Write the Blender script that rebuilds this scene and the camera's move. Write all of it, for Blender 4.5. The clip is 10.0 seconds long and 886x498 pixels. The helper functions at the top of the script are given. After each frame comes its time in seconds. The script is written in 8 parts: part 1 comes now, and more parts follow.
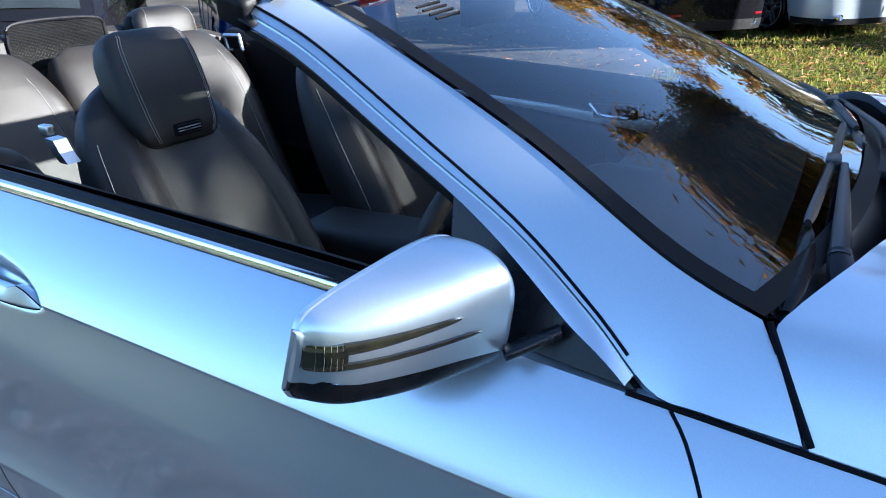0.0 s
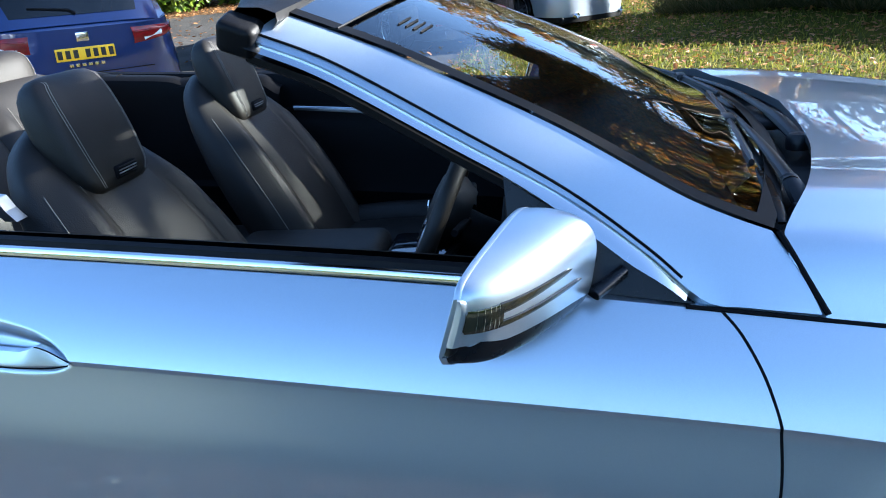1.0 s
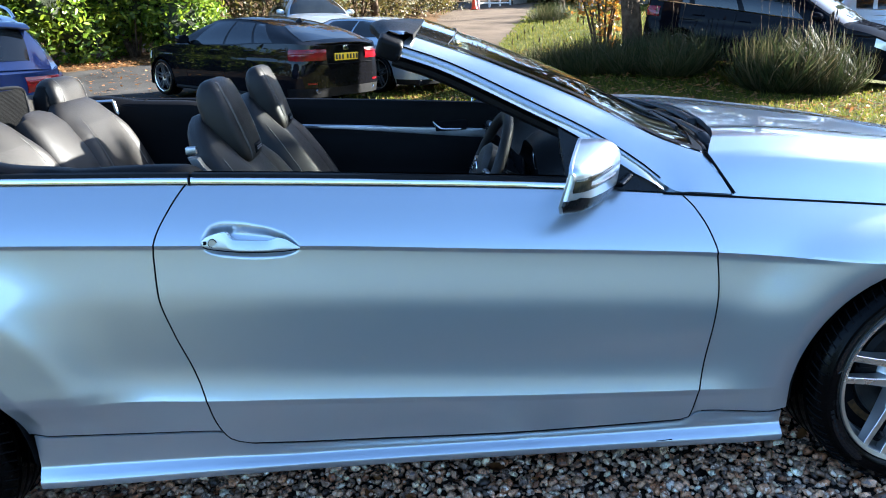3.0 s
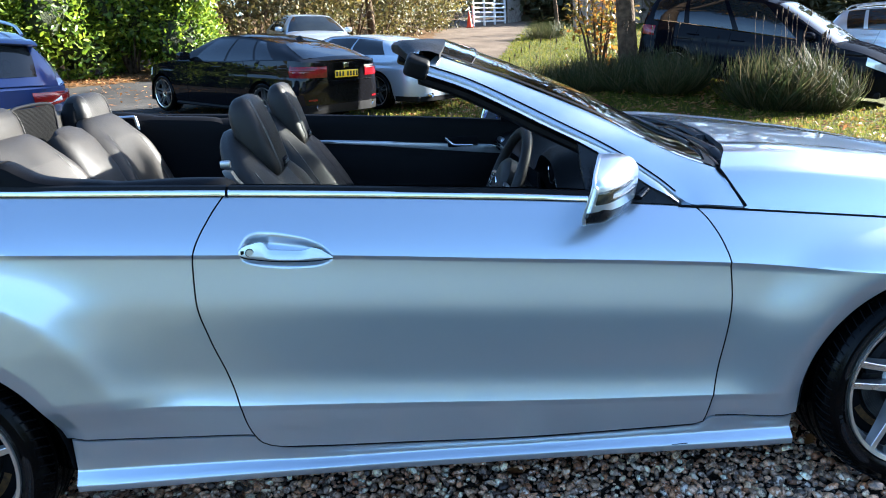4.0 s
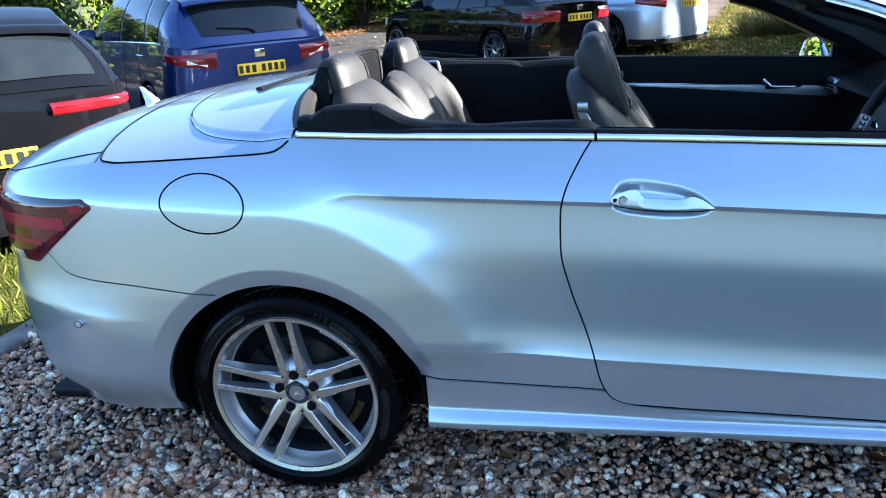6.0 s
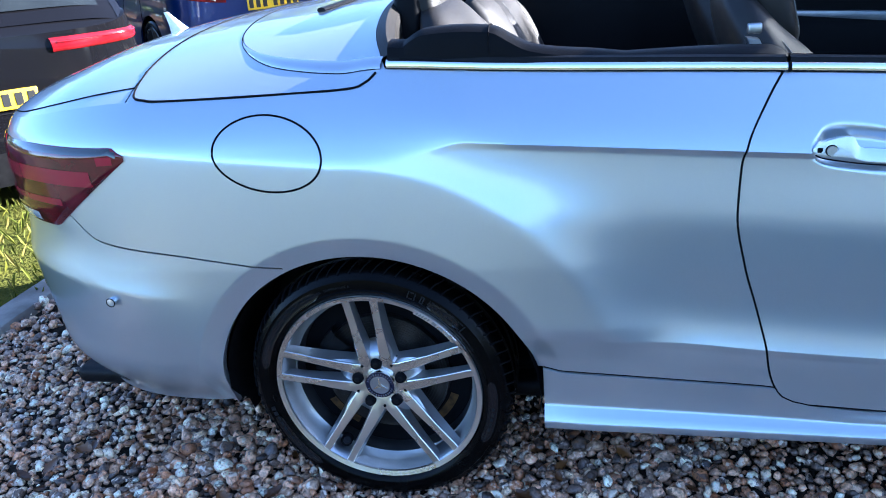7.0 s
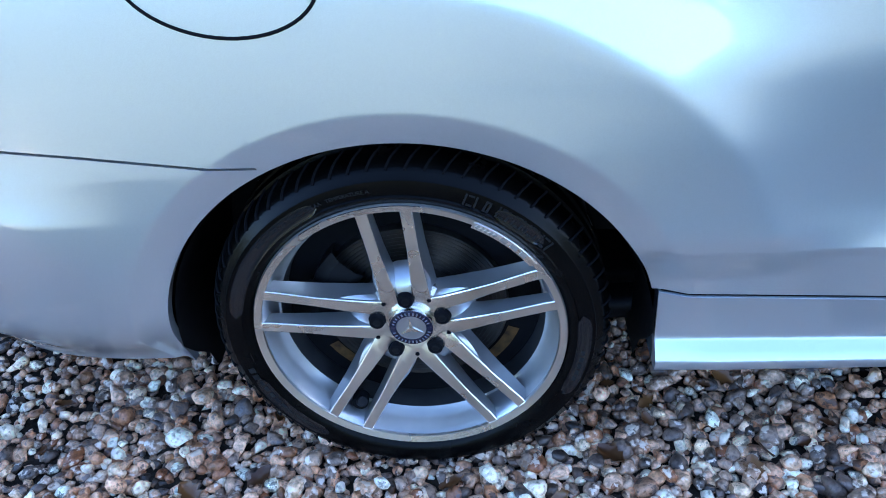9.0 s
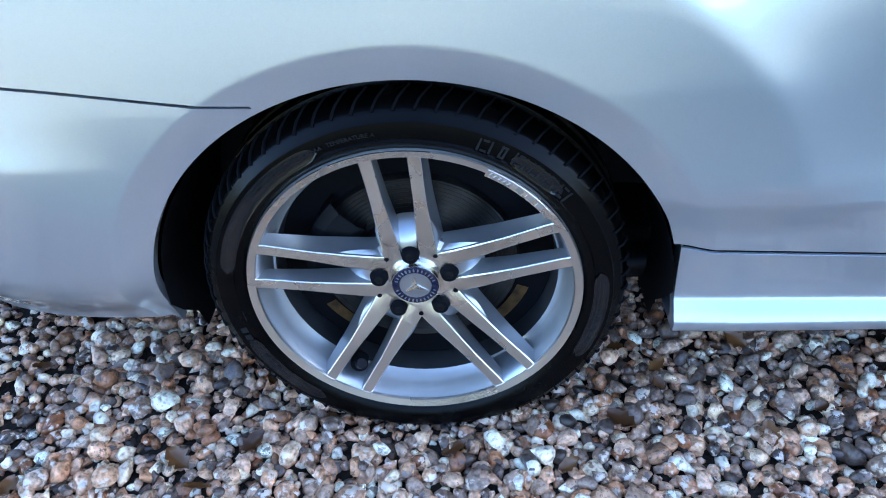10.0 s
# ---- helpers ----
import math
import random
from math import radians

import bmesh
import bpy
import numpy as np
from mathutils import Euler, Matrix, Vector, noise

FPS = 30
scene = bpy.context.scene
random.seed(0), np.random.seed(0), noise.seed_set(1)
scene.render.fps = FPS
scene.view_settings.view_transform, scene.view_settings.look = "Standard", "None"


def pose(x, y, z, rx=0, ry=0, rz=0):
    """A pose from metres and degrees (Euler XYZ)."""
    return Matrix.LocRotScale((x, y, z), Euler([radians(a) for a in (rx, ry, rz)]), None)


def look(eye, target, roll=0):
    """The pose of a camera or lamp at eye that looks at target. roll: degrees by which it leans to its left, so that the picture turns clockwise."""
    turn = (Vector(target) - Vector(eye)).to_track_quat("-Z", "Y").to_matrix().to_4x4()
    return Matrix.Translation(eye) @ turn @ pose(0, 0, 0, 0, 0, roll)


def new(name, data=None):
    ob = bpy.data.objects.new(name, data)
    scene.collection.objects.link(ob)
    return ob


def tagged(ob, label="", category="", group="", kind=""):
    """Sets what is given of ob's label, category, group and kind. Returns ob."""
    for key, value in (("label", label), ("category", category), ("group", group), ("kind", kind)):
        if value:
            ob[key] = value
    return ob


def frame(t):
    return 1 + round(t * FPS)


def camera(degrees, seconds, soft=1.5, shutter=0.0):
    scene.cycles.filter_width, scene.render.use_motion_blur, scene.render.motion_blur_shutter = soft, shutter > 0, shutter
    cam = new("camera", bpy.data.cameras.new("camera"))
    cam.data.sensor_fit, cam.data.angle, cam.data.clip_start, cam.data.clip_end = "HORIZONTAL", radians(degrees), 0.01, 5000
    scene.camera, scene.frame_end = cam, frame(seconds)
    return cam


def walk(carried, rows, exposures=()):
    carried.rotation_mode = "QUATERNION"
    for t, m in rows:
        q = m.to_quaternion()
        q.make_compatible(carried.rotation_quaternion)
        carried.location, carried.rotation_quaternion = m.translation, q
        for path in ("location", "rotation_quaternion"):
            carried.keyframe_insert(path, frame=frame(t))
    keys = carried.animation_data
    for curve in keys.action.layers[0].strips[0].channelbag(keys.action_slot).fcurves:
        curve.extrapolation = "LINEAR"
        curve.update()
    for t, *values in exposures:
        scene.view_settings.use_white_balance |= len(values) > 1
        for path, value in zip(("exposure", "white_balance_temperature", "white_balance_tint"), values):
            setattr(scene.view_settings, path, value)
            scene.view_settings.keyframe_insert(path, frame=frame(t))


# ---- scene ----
# ---- the camera and its walk ----
cam = camera(62.7, 10.0, soft=1.0)
PATH = [
    (0, (2.199, -1.481, 1.328), (1.3, 0.147, 0.591), -1.9),
    (0.5, (2.094, -1.606, 1.337), (1.476, 0.142, 0.586), -4.7),
    (1, (1.887, -1.736, 1.351), (1.535, 0.094, 0.625), -5.3),
    (1.5, (1.62, -1.83, 1.375), (1.426, 0.052, 0.725), -5.0),
    (2, (1.451, -2.079, 1.336), (1.418, -0.182, 0.703), -4.3),
    (2.5, (1.416, -2.385, 1.323), (1.471, -0.484, 0.703), -3.8),
    (4, (1.293, -2.637, 1.339), (1.407, -0.718, 0.788), -3.2),
    (4.5, (1.266, -2.633, 1.34), (1.341, -0.712, 0.79), -3.7),
    (5, (1.178, -2.623, 1.342), (1.145, -0.704, 0.777), -4.5),
    (5.5, (1.026, -2.626, 1.352), (0.788, -0.732, 0.755), -5.4),
    (6, (0.868, -2.557, 1.337), (0.439, -0.712, 0.695), -5.8),
    (6.2, (0.796, -2.49, 1.322), (0.322, -0.665, 0.655), -5.7),
    (7.5, (0.377, -2.082, 1.227), (0.029, -0.317, 0.353), -6.0),
    (8, (0.282, -1.91, 1.162), (0.025, -0.189, 0.175), -6.1),
    (8.5, (0.195, -1.738, 1.1), (0.002, -0.072, 0.009), -5.9),
    (9, (0.164, -1.724, 1.09), (-0.02, -0.1, -0.062), -6.1),
    (9.5, (0.142, -1.73, 1.079), (-0.032, -0.137, -0.117), -5.8),
    (10, (0.121, -1.677, 1.029), (-0.021, -0.103, -0.197), -4.9),
]
walk(cam, [(t, look(eye, target, roll)) for t, eye, target, roll in PATH], exposures=[(0, 3.35, 5150, 8), (1.5, 3.46, 5250, 6), (4.0, 3.57, 5400, 6), (6.2, 3.71, 5200, 8), (7.5, 3.86, 4950, 15), (8.5, 4.17, 5100, 14), (10, 4.54, 5600, 13)])

# ---- world and sun ----
SUN_EL, SUN_AZ = radians(18.5), radians(21)  # azimuth counted from +x towards +y
sun_dir = Vector((math.cos(SUN_EL) * math.cos(SUN_AZ), math.cos(SUN_EL) * math.sin(SUN_AZ), math.sin(SUN_EL)))
world = bpy.data.worlds.new("sky")
scene.world = world
world.use_nodes = True
wn = world.node_tree
sky = wn.nodes.new("ShaderNodeTexSky")
sky.sky_type, sky.sun_disc = "NISHITA", False
sky.sun_elevation, sky.sun_rotation = SUN_EL, radians(90) - SUN_AZ
sky.air_density, sky.dust_density, sky.ozone_density = 0.7, 0.9, 1.0
wn.links.new(sky.outputs[0], wn.nodes["Background"].inputs[0])
wn.nodes["Background"].inputs[1].default_value = 0.05
sun = new("sun", bpy.data.lights.new("sun", "SUN"))
sun.data.energy, sun.data.angle, sun.data.color = 5.0, radians(0.53), (1.0, 0.86, 0.68)
sun.matrix_world = look((0, 0, 30), Vector((0, 0, 30)) - sun_dir)


# ---- materials ----
def material(name, colour, rough=0.5, metal=0.0, **extra):
    m = bpy.data.materials.new(name)
    m.use_nodes = True
    b = m.node_tree.nodes["Principled BSDF"]
    b.inputs["Base Color"].default_value = (*colour, 1)
    b.inputs["Roughness"].default_value = rough
    b.inputs["Metallic"].default_value = metal
    for key, value in extra.items():
        b.inputs[key.replace("_", " ")].default_value = value
    return m


def vary(m, low, high, scale, detail=4.0, bump=0.0, bump_scale=None, rough=None, mix2=None):
    """Two scales of noise: a colour drift, and fine grain as bump; rough: the range that roughness takes."""
    t, b = m.node_tree, m.node_tree.nodes["Principled BSDF"]
    co = t.nodes.new("ShaderNodeTexCoord")
    n = t.nodes.new("ShaderNodeTexNoise")
    n.inputs["Scale"].default_value, n.inputs["Detail"].default_value = scale, detail
    t.links.new(co.outputs["Object"], n.inputs["Vector"])
    ramp = t.nodes.new("ShaderNodeValToRGB")
    ramp.color_ramp.elements[0].position, ramp.color_ramp.elements[1].position = 0.3, 0.7
    ramp.color_ramp.elements[0].color, ramp.color_ramp.elements[1].color = (*low, 1), (*high, 1)
    t.links.new(n.outputs[0], ramp.inputs[0])
    t.links.new(ramp.outputs[0], b.inputs["Base Color"])
    if rough:
        mr = t.nodes.new("ShaderNodeMapRange")
        mr.inputs[3].default_value, mr.inputs[4].default_value = rough
        t.links.new(n.outputs[0], mr.inputs[0])
        t.links.new(mr.outputs[0], b.inputs["Roughness"])
    if bump:
        n2 = t.nodes.new("ShaderNodeTexNoise")
        n2.inputs["Scale"].default_value, n2.inputs["Detail"].default_value = bump_scale or scale * 10, 3.0
        t.links.new(co.outputs["Object"], n2.inputs["Vector"])
        bp = t.nodes.new("ShaderNodeBump")
        bp.inputs["Strength"].default_value, bp.inputs["Distance"].default_value = 1.0, bump
        t.links.new(n2.outputs[0], bp.inputs["Height"])
        t.links.new(bp.outputs[0], b.inputs["Normal"])
    return m


def paint(name, colour, metal, rough=0.3, flake=0.06, dust=0.0):
    """Car lacquer: metal flake under a clear coat, with a little road dust that dulls the coat low down on the panels."""
    m = material(name, colour, rough, metal, Coat_Weight=1.0, Coat_Roughness=0.05, Coat_IOR=1.65)
    t, b = m.node_tree, m.node_tree.nodes["Principled BSDF"]
    co = t.nodes.new("ShaderNodeTexCoord")
    v = t.nodes.new("ShaderNodeTexVoronoi")
    v.inputs["Scale"].default_value = 1400
    t.links.new(co.outputs["Object"], v.inputs["Vector"])
    hsv = t.nodes.new("ShaderNodeHueSaturation")
    hsv.inputs["Color"].default_value = (*colour, 1)
    mr = t.nodes.new("ShaderNodeMapRange")
    mr.inputs[3].default_value, mr.inputs[4].default_value = 1 - flake, 1 + flake
    sep = t.nodes.new("ShaderNodeSeparateColor")
    t.links.new(v.outputs["Color"], sep.inputs[0])
    t.links.new(sep.outputs[0], mr.inputs[0])
    t.links.new(mr.outputs[0], hsv.inputs["Value"])
    t.links.new(hsv.outputs[0], b.inputs["Base Color"])
    n = t.nodes.new("ShaderNodeTexNoise")
    n.inputs["Scale"].default_value, n.inputs["Detail"].default_value = 9, 6
    t.links.new(co.outputs["Object"], n.inputs["Vector"])
    mr2 = t.nodes.new("ShaderNodeMapRange")
    mr2.inputs[1].default_value, mr2.inputs[2].default_value = 0.45, 0.8
    mr2.inputs[3].default_value, mr2.inputs[4].default_value = 0.015, 0.04 + dust
    t.links.new(n.outputs[0], mr2.inputs[0])
    t.links.new(mr2.outputs[0], b.inputs["Coat Roughness"])
    return m


SILVER = paint("silver_metallic_paint", (0.59, 0.65, 0.70), 0.84, 0.32, 0.05, 0.02)
CHROME = material("satin_chrome", (0.80, 0.81, 0.82), 0.12, 1.0)
vary(CHROME, (0.74, 0.75, 0.76), (0.84, 0.85, 0.86), 6, rough=(0.08, 0.2))
ALLOY = material("machined_alloy", (0.55, 0.55, 0.54), 0.22, 1.0)
vary(ALLOY, (0.78, 0.75, 0.68), (0.88, 0.85, 0.78), 5, rough=(0.22, 0.33))
ALLOY_GREY = material("painted_alloy", (0.42, 0.44, 0.47), 0.35, 0.85, Coat_Weight=0.6)
vary(ALLOY_GREY, (0.40, 0.405, 0.41), (0.52, 0.525, 0.53), 12, rough=(0.24, 0.36))
RUBBER = material("tyre_rubber", (0.006, 0.006, 0.007), 0.35)
vary(RUBBER, (0.0010, 0.0010, 0.0011), (0.0022, 0.0022, 0.0022), 18, bump=0.0002, bump_scale=300, rough=(0.16, 0.34))
TRIM = material("black_trim", (0.012, 0.012, 0.014), 0.45)
vary(TRIM, (0.0035, 0.0035, 0.0042), (0.0075, 0.0075, 0.0082), 30, bump=0.0003, bump_scale=700, rough=(0.35, 0.55))
# flat black for rubber and for the shade put into gaps and recesses
GAP = material("gap_shade_and_rubber", (0.006, 0.006, 0.007), 0.8)
PIANO = material("gloss_black", (0.008, 0.009, 0.012), 0.08, 0.0, Coat_Weight=1.0)
vary(PIANO, (0.006, 0.007, 0.009), (0.011, 0.012, 0.015), 14, rough=(0.05, 0.14))
LEATHER = material("black_leather", (0.045, 0.044, 0.043), 0.42)
vary(LEATHER, (0.0076, 0.0062, 0.0049), (0.0122, 0.0100, 0.0078), 5, bump=0.0006, bump_scale=420, rough=(0.46, 0.58))
PERFORATED = material("perforated_leather", (0.045, 0.044, 0.043), 0.5)
vary(PERFORATED, (0.0098, 0.0080, 0.0062), (0.0155, 0.0126, 0.0096), 7, bump=0.0009, bump_scale=600, rough=(0.44, 0.56))
THREAD = material("grey_thread", (0.20, 0.19, 0.175), 0.8)
CARPET = material("black_carpet", (0.012, 0.012, 0.013), 0.95)
vary(CARPET, (0.002, 0.002, 0.0022), (0.005, 0.005, 0.005), 60, bump=0.002, bump_scale=500)
DOORCARD = material("black_door_lining", (0.018, 0.018, 0.02), 0.5)
vary(DOORCARD, (0.0025, 0.0025, 0.003), (0.005, 0.005, 0.0056), 4, bump=0.0004, bump_scale=500, rough=(0.4, 0.6))
ALUMINIUM = material("brushed_aluminium", (0.50, 0.52, 0.55), 0.3, 1.0)
vary(ALUMINIUM, (0.44, 0.46, 0.49), (0.56, 0.58, 0.60), 20, rough=(0.24, 0.4))
CAST = material("cast_iron_brake", (0.05, 0.047, 0.044), 0.4, 0.8)
vary(CAST, (0.02, 0.019, 0.018), (0.085, 0.08, 0.074), 14, rough=(0.28, 0.5))
BRONZE = material("bronze_brown_metal", (0.10, 0.052, 0.018), 0.6, 0.5)
vary(BRONZE, (0.03, 0.016, 0.007), (0.16, 0.085, 0.025), 60, rough=(0.4, 0.7))
GLASS = material("clear_glass", (1, 1, 1), 0.0, 0.0, Transmission_Weight=1.0, IOR=1.45)
SMOKED = material("smoked_lens", (0.03, 0.032, 0.03), 0.05, 0.0, Coat_Weight=1.0)
REDLENS = material("red_lens", (0.35, 0.008, 0.012), 0.08, 0.0, Coat_Weight=0.4)
vary(REDLENS, (0.045, 0.001, 0.005), (0.17, 0.003, 0.016), 11, rough=(0.05, 0.12))
REDLENS_BRIGHT = material("bright_red_lens", (0.30, 0.005, 0.028), 0.2, 0.0, Coat_Weight=0.2)
CLEARLENS = material("clear_lens", (0.75, 0.75, 0.78), 0.1, 0.3, Coat_Weight=1.0)
MESHNET = material("black_net", (0.010, 0.010, 0.010), 0.7, 0.0, Specular_IOR_Level=0.05)
WHITE = material("white_plastic", (0.75, 0.75, 0.74), 0.4)
BLUECAP = material("dark_blue_enamel", (0.010, 0.014, 0.04), 0.25, 0.3, Coat_Weight=0.6)
YELLOW = material("yellow_plate", (0.85, 0.55, 0.01), 0.35)
INK = material("black_ink", (0.012, 0.012, 0.012), 0.5)
DARKGLASS = material("tinted_car_glass", (0.008, 0.010, 0.011), 0.03, 0.0, Specular_IOR_Level=0.5)
vary(DARKGLASS, (0.004, 0.005, 0.006), (0.014, 0.017, 0.018), 2, rough=(0.02, 0.05))


# the windscreen: thin glass that lets light straight through and mirrors by Fresnel
def thin_glass(name, tint, gloss=1.0):
    m = bpy.data.materials.new(name)
    m.use_nodes = True
    t = m.node_tree
    t.nodes.remove(t.nodes["Principled BSDF"])
    tr, gl = t.nodes.new("ShaderNodeBsdfTransparent"), t.nodes.new("ShaderNodeBsdfGlossy")
    tr.inputs[0].default_value = (*tint, 1)
    gl.inputs["Roughness"].default_value = 0.01
    gl.inputs[0].default_value = (gloss, gloss, gloss, 1)
    fr, mix = t.nodes.new("ShaderNodeLayerWeight"), t.nodes.new("ShaderNodeMixShader")
    fr.inputs[0].default_value = 0.5
    steep, level = t.nodes.new("ShaderNodeMath"), t.nodes.new("ShaderNodeMath")
    steep.operation, level.operation = "POWER", "MULTIPLY_ADD"
    steep.inputs[1].default_value = 5.0
    level.inputs[1].default_value, level.inputs[2].default_value = 0.925, 0.075
    t.links.new(fr.outputs["Facing"], steep.inputs[0])
    t.links.new(steep.outputs[0], level.inputs[0])
    t.links.new(level.outputs[0], mix.inputs[0])
    t.links.new(tr.outputs[0], mix.inputs[1])
    t.links.new(gl.outputs[0], mix.inputs[2])
    t.links.new(mix.outputs[0], t.nodes["Material Output"].inputs[0])
    return m


for dull, level in ((RUBBER, 0.10), (TRIM, 0.12), (LEATHER, 0.36), (PERFORATED, 0.40), (CARPET, 0.05), (DOORCARD, 0.08), (GAP, 0.05)):
    dull.node_tree.nodes["Principled BSDF"].inputs["Specular IOR Level"].default_value = level

SCREEN = thin_glass("windscreen_glass", (0.68, 0.72, 0.70))


def stone_material(name):
    """Flint shingle: each stone takes one of several colours, with mottling and pale rind."""
    m = material(name, (0.3, 0.28, 0.26), 0.55)
    t, b = m.node_tree, m.node_tree.nodes["Principled BSDF"]
    geo, info = t.nodes.new("ShaderNodeNewGeometry"), t.nodes.new("ShaderNodeObjectInfo")
    add = t.nodes.new("ShaderNodeMath")
    add.operation = "ADD"
    t.links.new(geo.outputs["Random Per Island"], add.inputs[0])
    t.links.new(info.outputs["Random"], add.inputs[1])
    fr = t.nodes.new("ShaderNodeMath")
    fr.operation = "FRACT"
    t.links.new(add.outputs[0], fr.inputs[0])
    ramp = t.nodes.new("ShaderNodeValToRGB")
    cr = ramp.color_ramp
    cr.interpolation = "LINEAR"
    tones = [(0.0, (0.05, 0.048, 0.048)), (0.12, (0.13, 0.12, 0.12)), (0.24, (0.32, 0.28, 0.245)), (0.34, (0.17, 0.095, 0.055)),
             (0.44, (0.40, 0.33, 0.27)), (0.56, (0.20, 0.185, 0.18)), (0.66, (0.48, 0.40, 0.34)), (0.76, (0.30, 0.19, 0.12)),
             (0.88, (0.56, 0.50, 0.45)), (1.0, (0.70, 0.65, 0.60))]
    tones = [(p, (min(0.9, c[0] ** 1.3 * 2.25), min(0.85, c[1] ** 1.3 * 1.70), c[2] ** 1.3 * 1.24)) for p, c in tones]
    cr.elements[0].color, cr.elements[1].color = (*tones[0][1], 1), (*tones[-1][1], 1)
    for p, c in tones[1:-1]:
        cr.elements.new(p).color = (*c, 1)
    t.links.new(fr.outputs[0], ramp.inputs[0])
    n = t.nodes.new("ShaderNodeTexNoise")
    n.inputs["Scale"].default_value, n.inputs["Detail"].default_value = 110, 7
    t.links.new(geo.outputs["Position"], n.inputs["Vector"])
    mr = t.nodes.new("ShaderNodeMapRange")
    mr.inputs[1].default_value, mr.inputs[2].default_value = 0.3, 0.7
    mr.inputs[3].default_value, mr.inputs[4].default_value = 0.42, 1.9
    t.links.new(n.outputs[0], mr.inputs[0])
    hsv = t.nodes.new("ShaderNodeHueSaturation")
    t.links.new(ramp.outputs[0], hsv.inputs["Color"])
    t.links.new(mr.outputs[0], hsv.inputs["Value"])
    # chalky rind or a dark flint core that shows in patches on each stone
    again, fr2 = t.nodes.new("ShaderNodeMath"), t.nodes.new("ShaderNodeMath")
    again.operation, fr2.operation = "MULTIPLY", "FRACT"
    again.inputs[1].default_value = 17.3
    t.links.new(fr.outputs[0], again.inputs[0])
    t.links.new(again.outputs[0], fr2.inputs[0])
    rind = t.nodes.new("ShaderNodeValToRGB")
    rr = rind.color_ramp
    rr.interpolation = "CONSTANT"
    rr.elements[0].color, rr.elements[1].color = (0.025, 0.022, 0.022, 1), (0.80, 0.66, 0.50, 1)
    rr.elements[1].position = 0.70
    for p, c in ((0.26, (0.88, 0.76, 0.62)), (0.44, (0.17, 0.08, 0.028)), (0.58, (0.14, 0.12, 0.115))):
        rr.elements.new(p).color = (*c, 1)
    t.links.new(fr2.outputs[0], rind.inputs[0])
    n4 = t.nodes.new("ShaderNodeTexNoise")
    n4.inputs["Scale"].default_value, n4.inputs["Detail"].default_value, n4.inputs["Roughness"].default_value = 55, 5, 0.62
    t.links.new(geo.outputs["Position"], n4.inputs["Vector"])
    where = t.nodes.new("ShaderNodeMapRange")
    where.inputs[1].default_value, where.inputs[2].default_value = 0.53, 0.58
    where.inputs[3].default_value, where.inputs[4].default_value = 0.0, 0.85
    t.links.new(n4.outputs[0], where.inputs[0])
    mixed = t.nodes.new("ShaderNodeMix")
    mixed.data_type = "RGBA"
    t.links.new(where.outputs[0], mixed.inputs[0])
    t.links.new(hsv.outputs[0], mixed.inputs[6])
    t.links.new(rind.outputs[0], mixed.inputs[7])
    t.links.new(mixed.outputs[2], b.inputs["Base Color"])
    n2 = t.nodes.new("ShaderNodeTexNoise")
    n2.inputs["Scale"].default_value, n2.inputs["Detail"].default_value = 130, 6
    t.links.new(geo.outputs["Position"], n2.inputs["Vector"])
    bp = t.nodes.new("ShaderNodeBump")
    bp.inputs["Strength"].default_value, bp.inputs["Distance"].default_value = 0.9, 0.0022
    t.links.new(n2.outputs[0], bp.inputs["Height"])
    t.links.new(bp.outputs[0], b.inputs["Normal"])
    mr3 = t.nodes.new("ShaderNodeMapRange")
    mr3.inputs[3].default_value, mr3.inputs[4].default_value = 0.16, 0.50
    t.links.new(n.outputs[0], mr3.inputs[0])
    t.links.new(mr3.outputs[0], b.inputs["Roughness"])
    return m


def island_colours(name, tones, rough=0.6, translucent=0.0, spread=0.25):
    """Leaves, blades and litter: each piece takes a tone of its own."""
    m = material(name, tones[0], rough)
    t, b = m.node_tree, m.node_tree.nodes["Principled BSDF"]
    geo, info = t.nodes.new("ShaderNodeNewGeometry"), t.nodes.new("ShaderNodeObjectInfo")
    add, fr = t.nodes.new("ShaderNodeMath"), t.nodes.new("ShaderNodeMath")
    add.operation, fr.operation = "ADD", "FRACT"
    t.links.new(geo.outputs["Random Per Island"], add.inputs[0])
    t.links.new(info.outputs["Random"], add.inputs[1])
    t.links.new(add.outputs[0], fr.inputs[0])
    ramp = t.nodes.new("ShaderNodeValToRGB")
    cr = ramp.color_ramp
    cr.elements[0].color, cr.elements[1].color = (*tones[0], 1), (*tones[-1], 1)
    for k, c in enumerate(tones[1:-1], 1):
        cr.elements.new(k / (len(tones) - 1)).color = (*c, 1)
    t.links.new(fr.outputs[0], ramp.inputs[0])
    t.links.new(ramp.outputs[0], b.inputs["Base Color"])
    if translucent:
        tl, mix = t.nodes.new("ShaderNodeBsdfTranslucent"), t.nodes.new("ShaderNodeMixShader")
        t.links.new(ramp.outputs[0], tl.inputs[0])
        mix.inputs[0].default_value = translucent
        t.links.new(b.outputs[0], mix.inputs[1])
        t.links.new(tl.outputs[0], mix.inputs[2])
        t.links.new(mix.outputs[0], t.nodes["Material Output"].inputs[0])
    return m


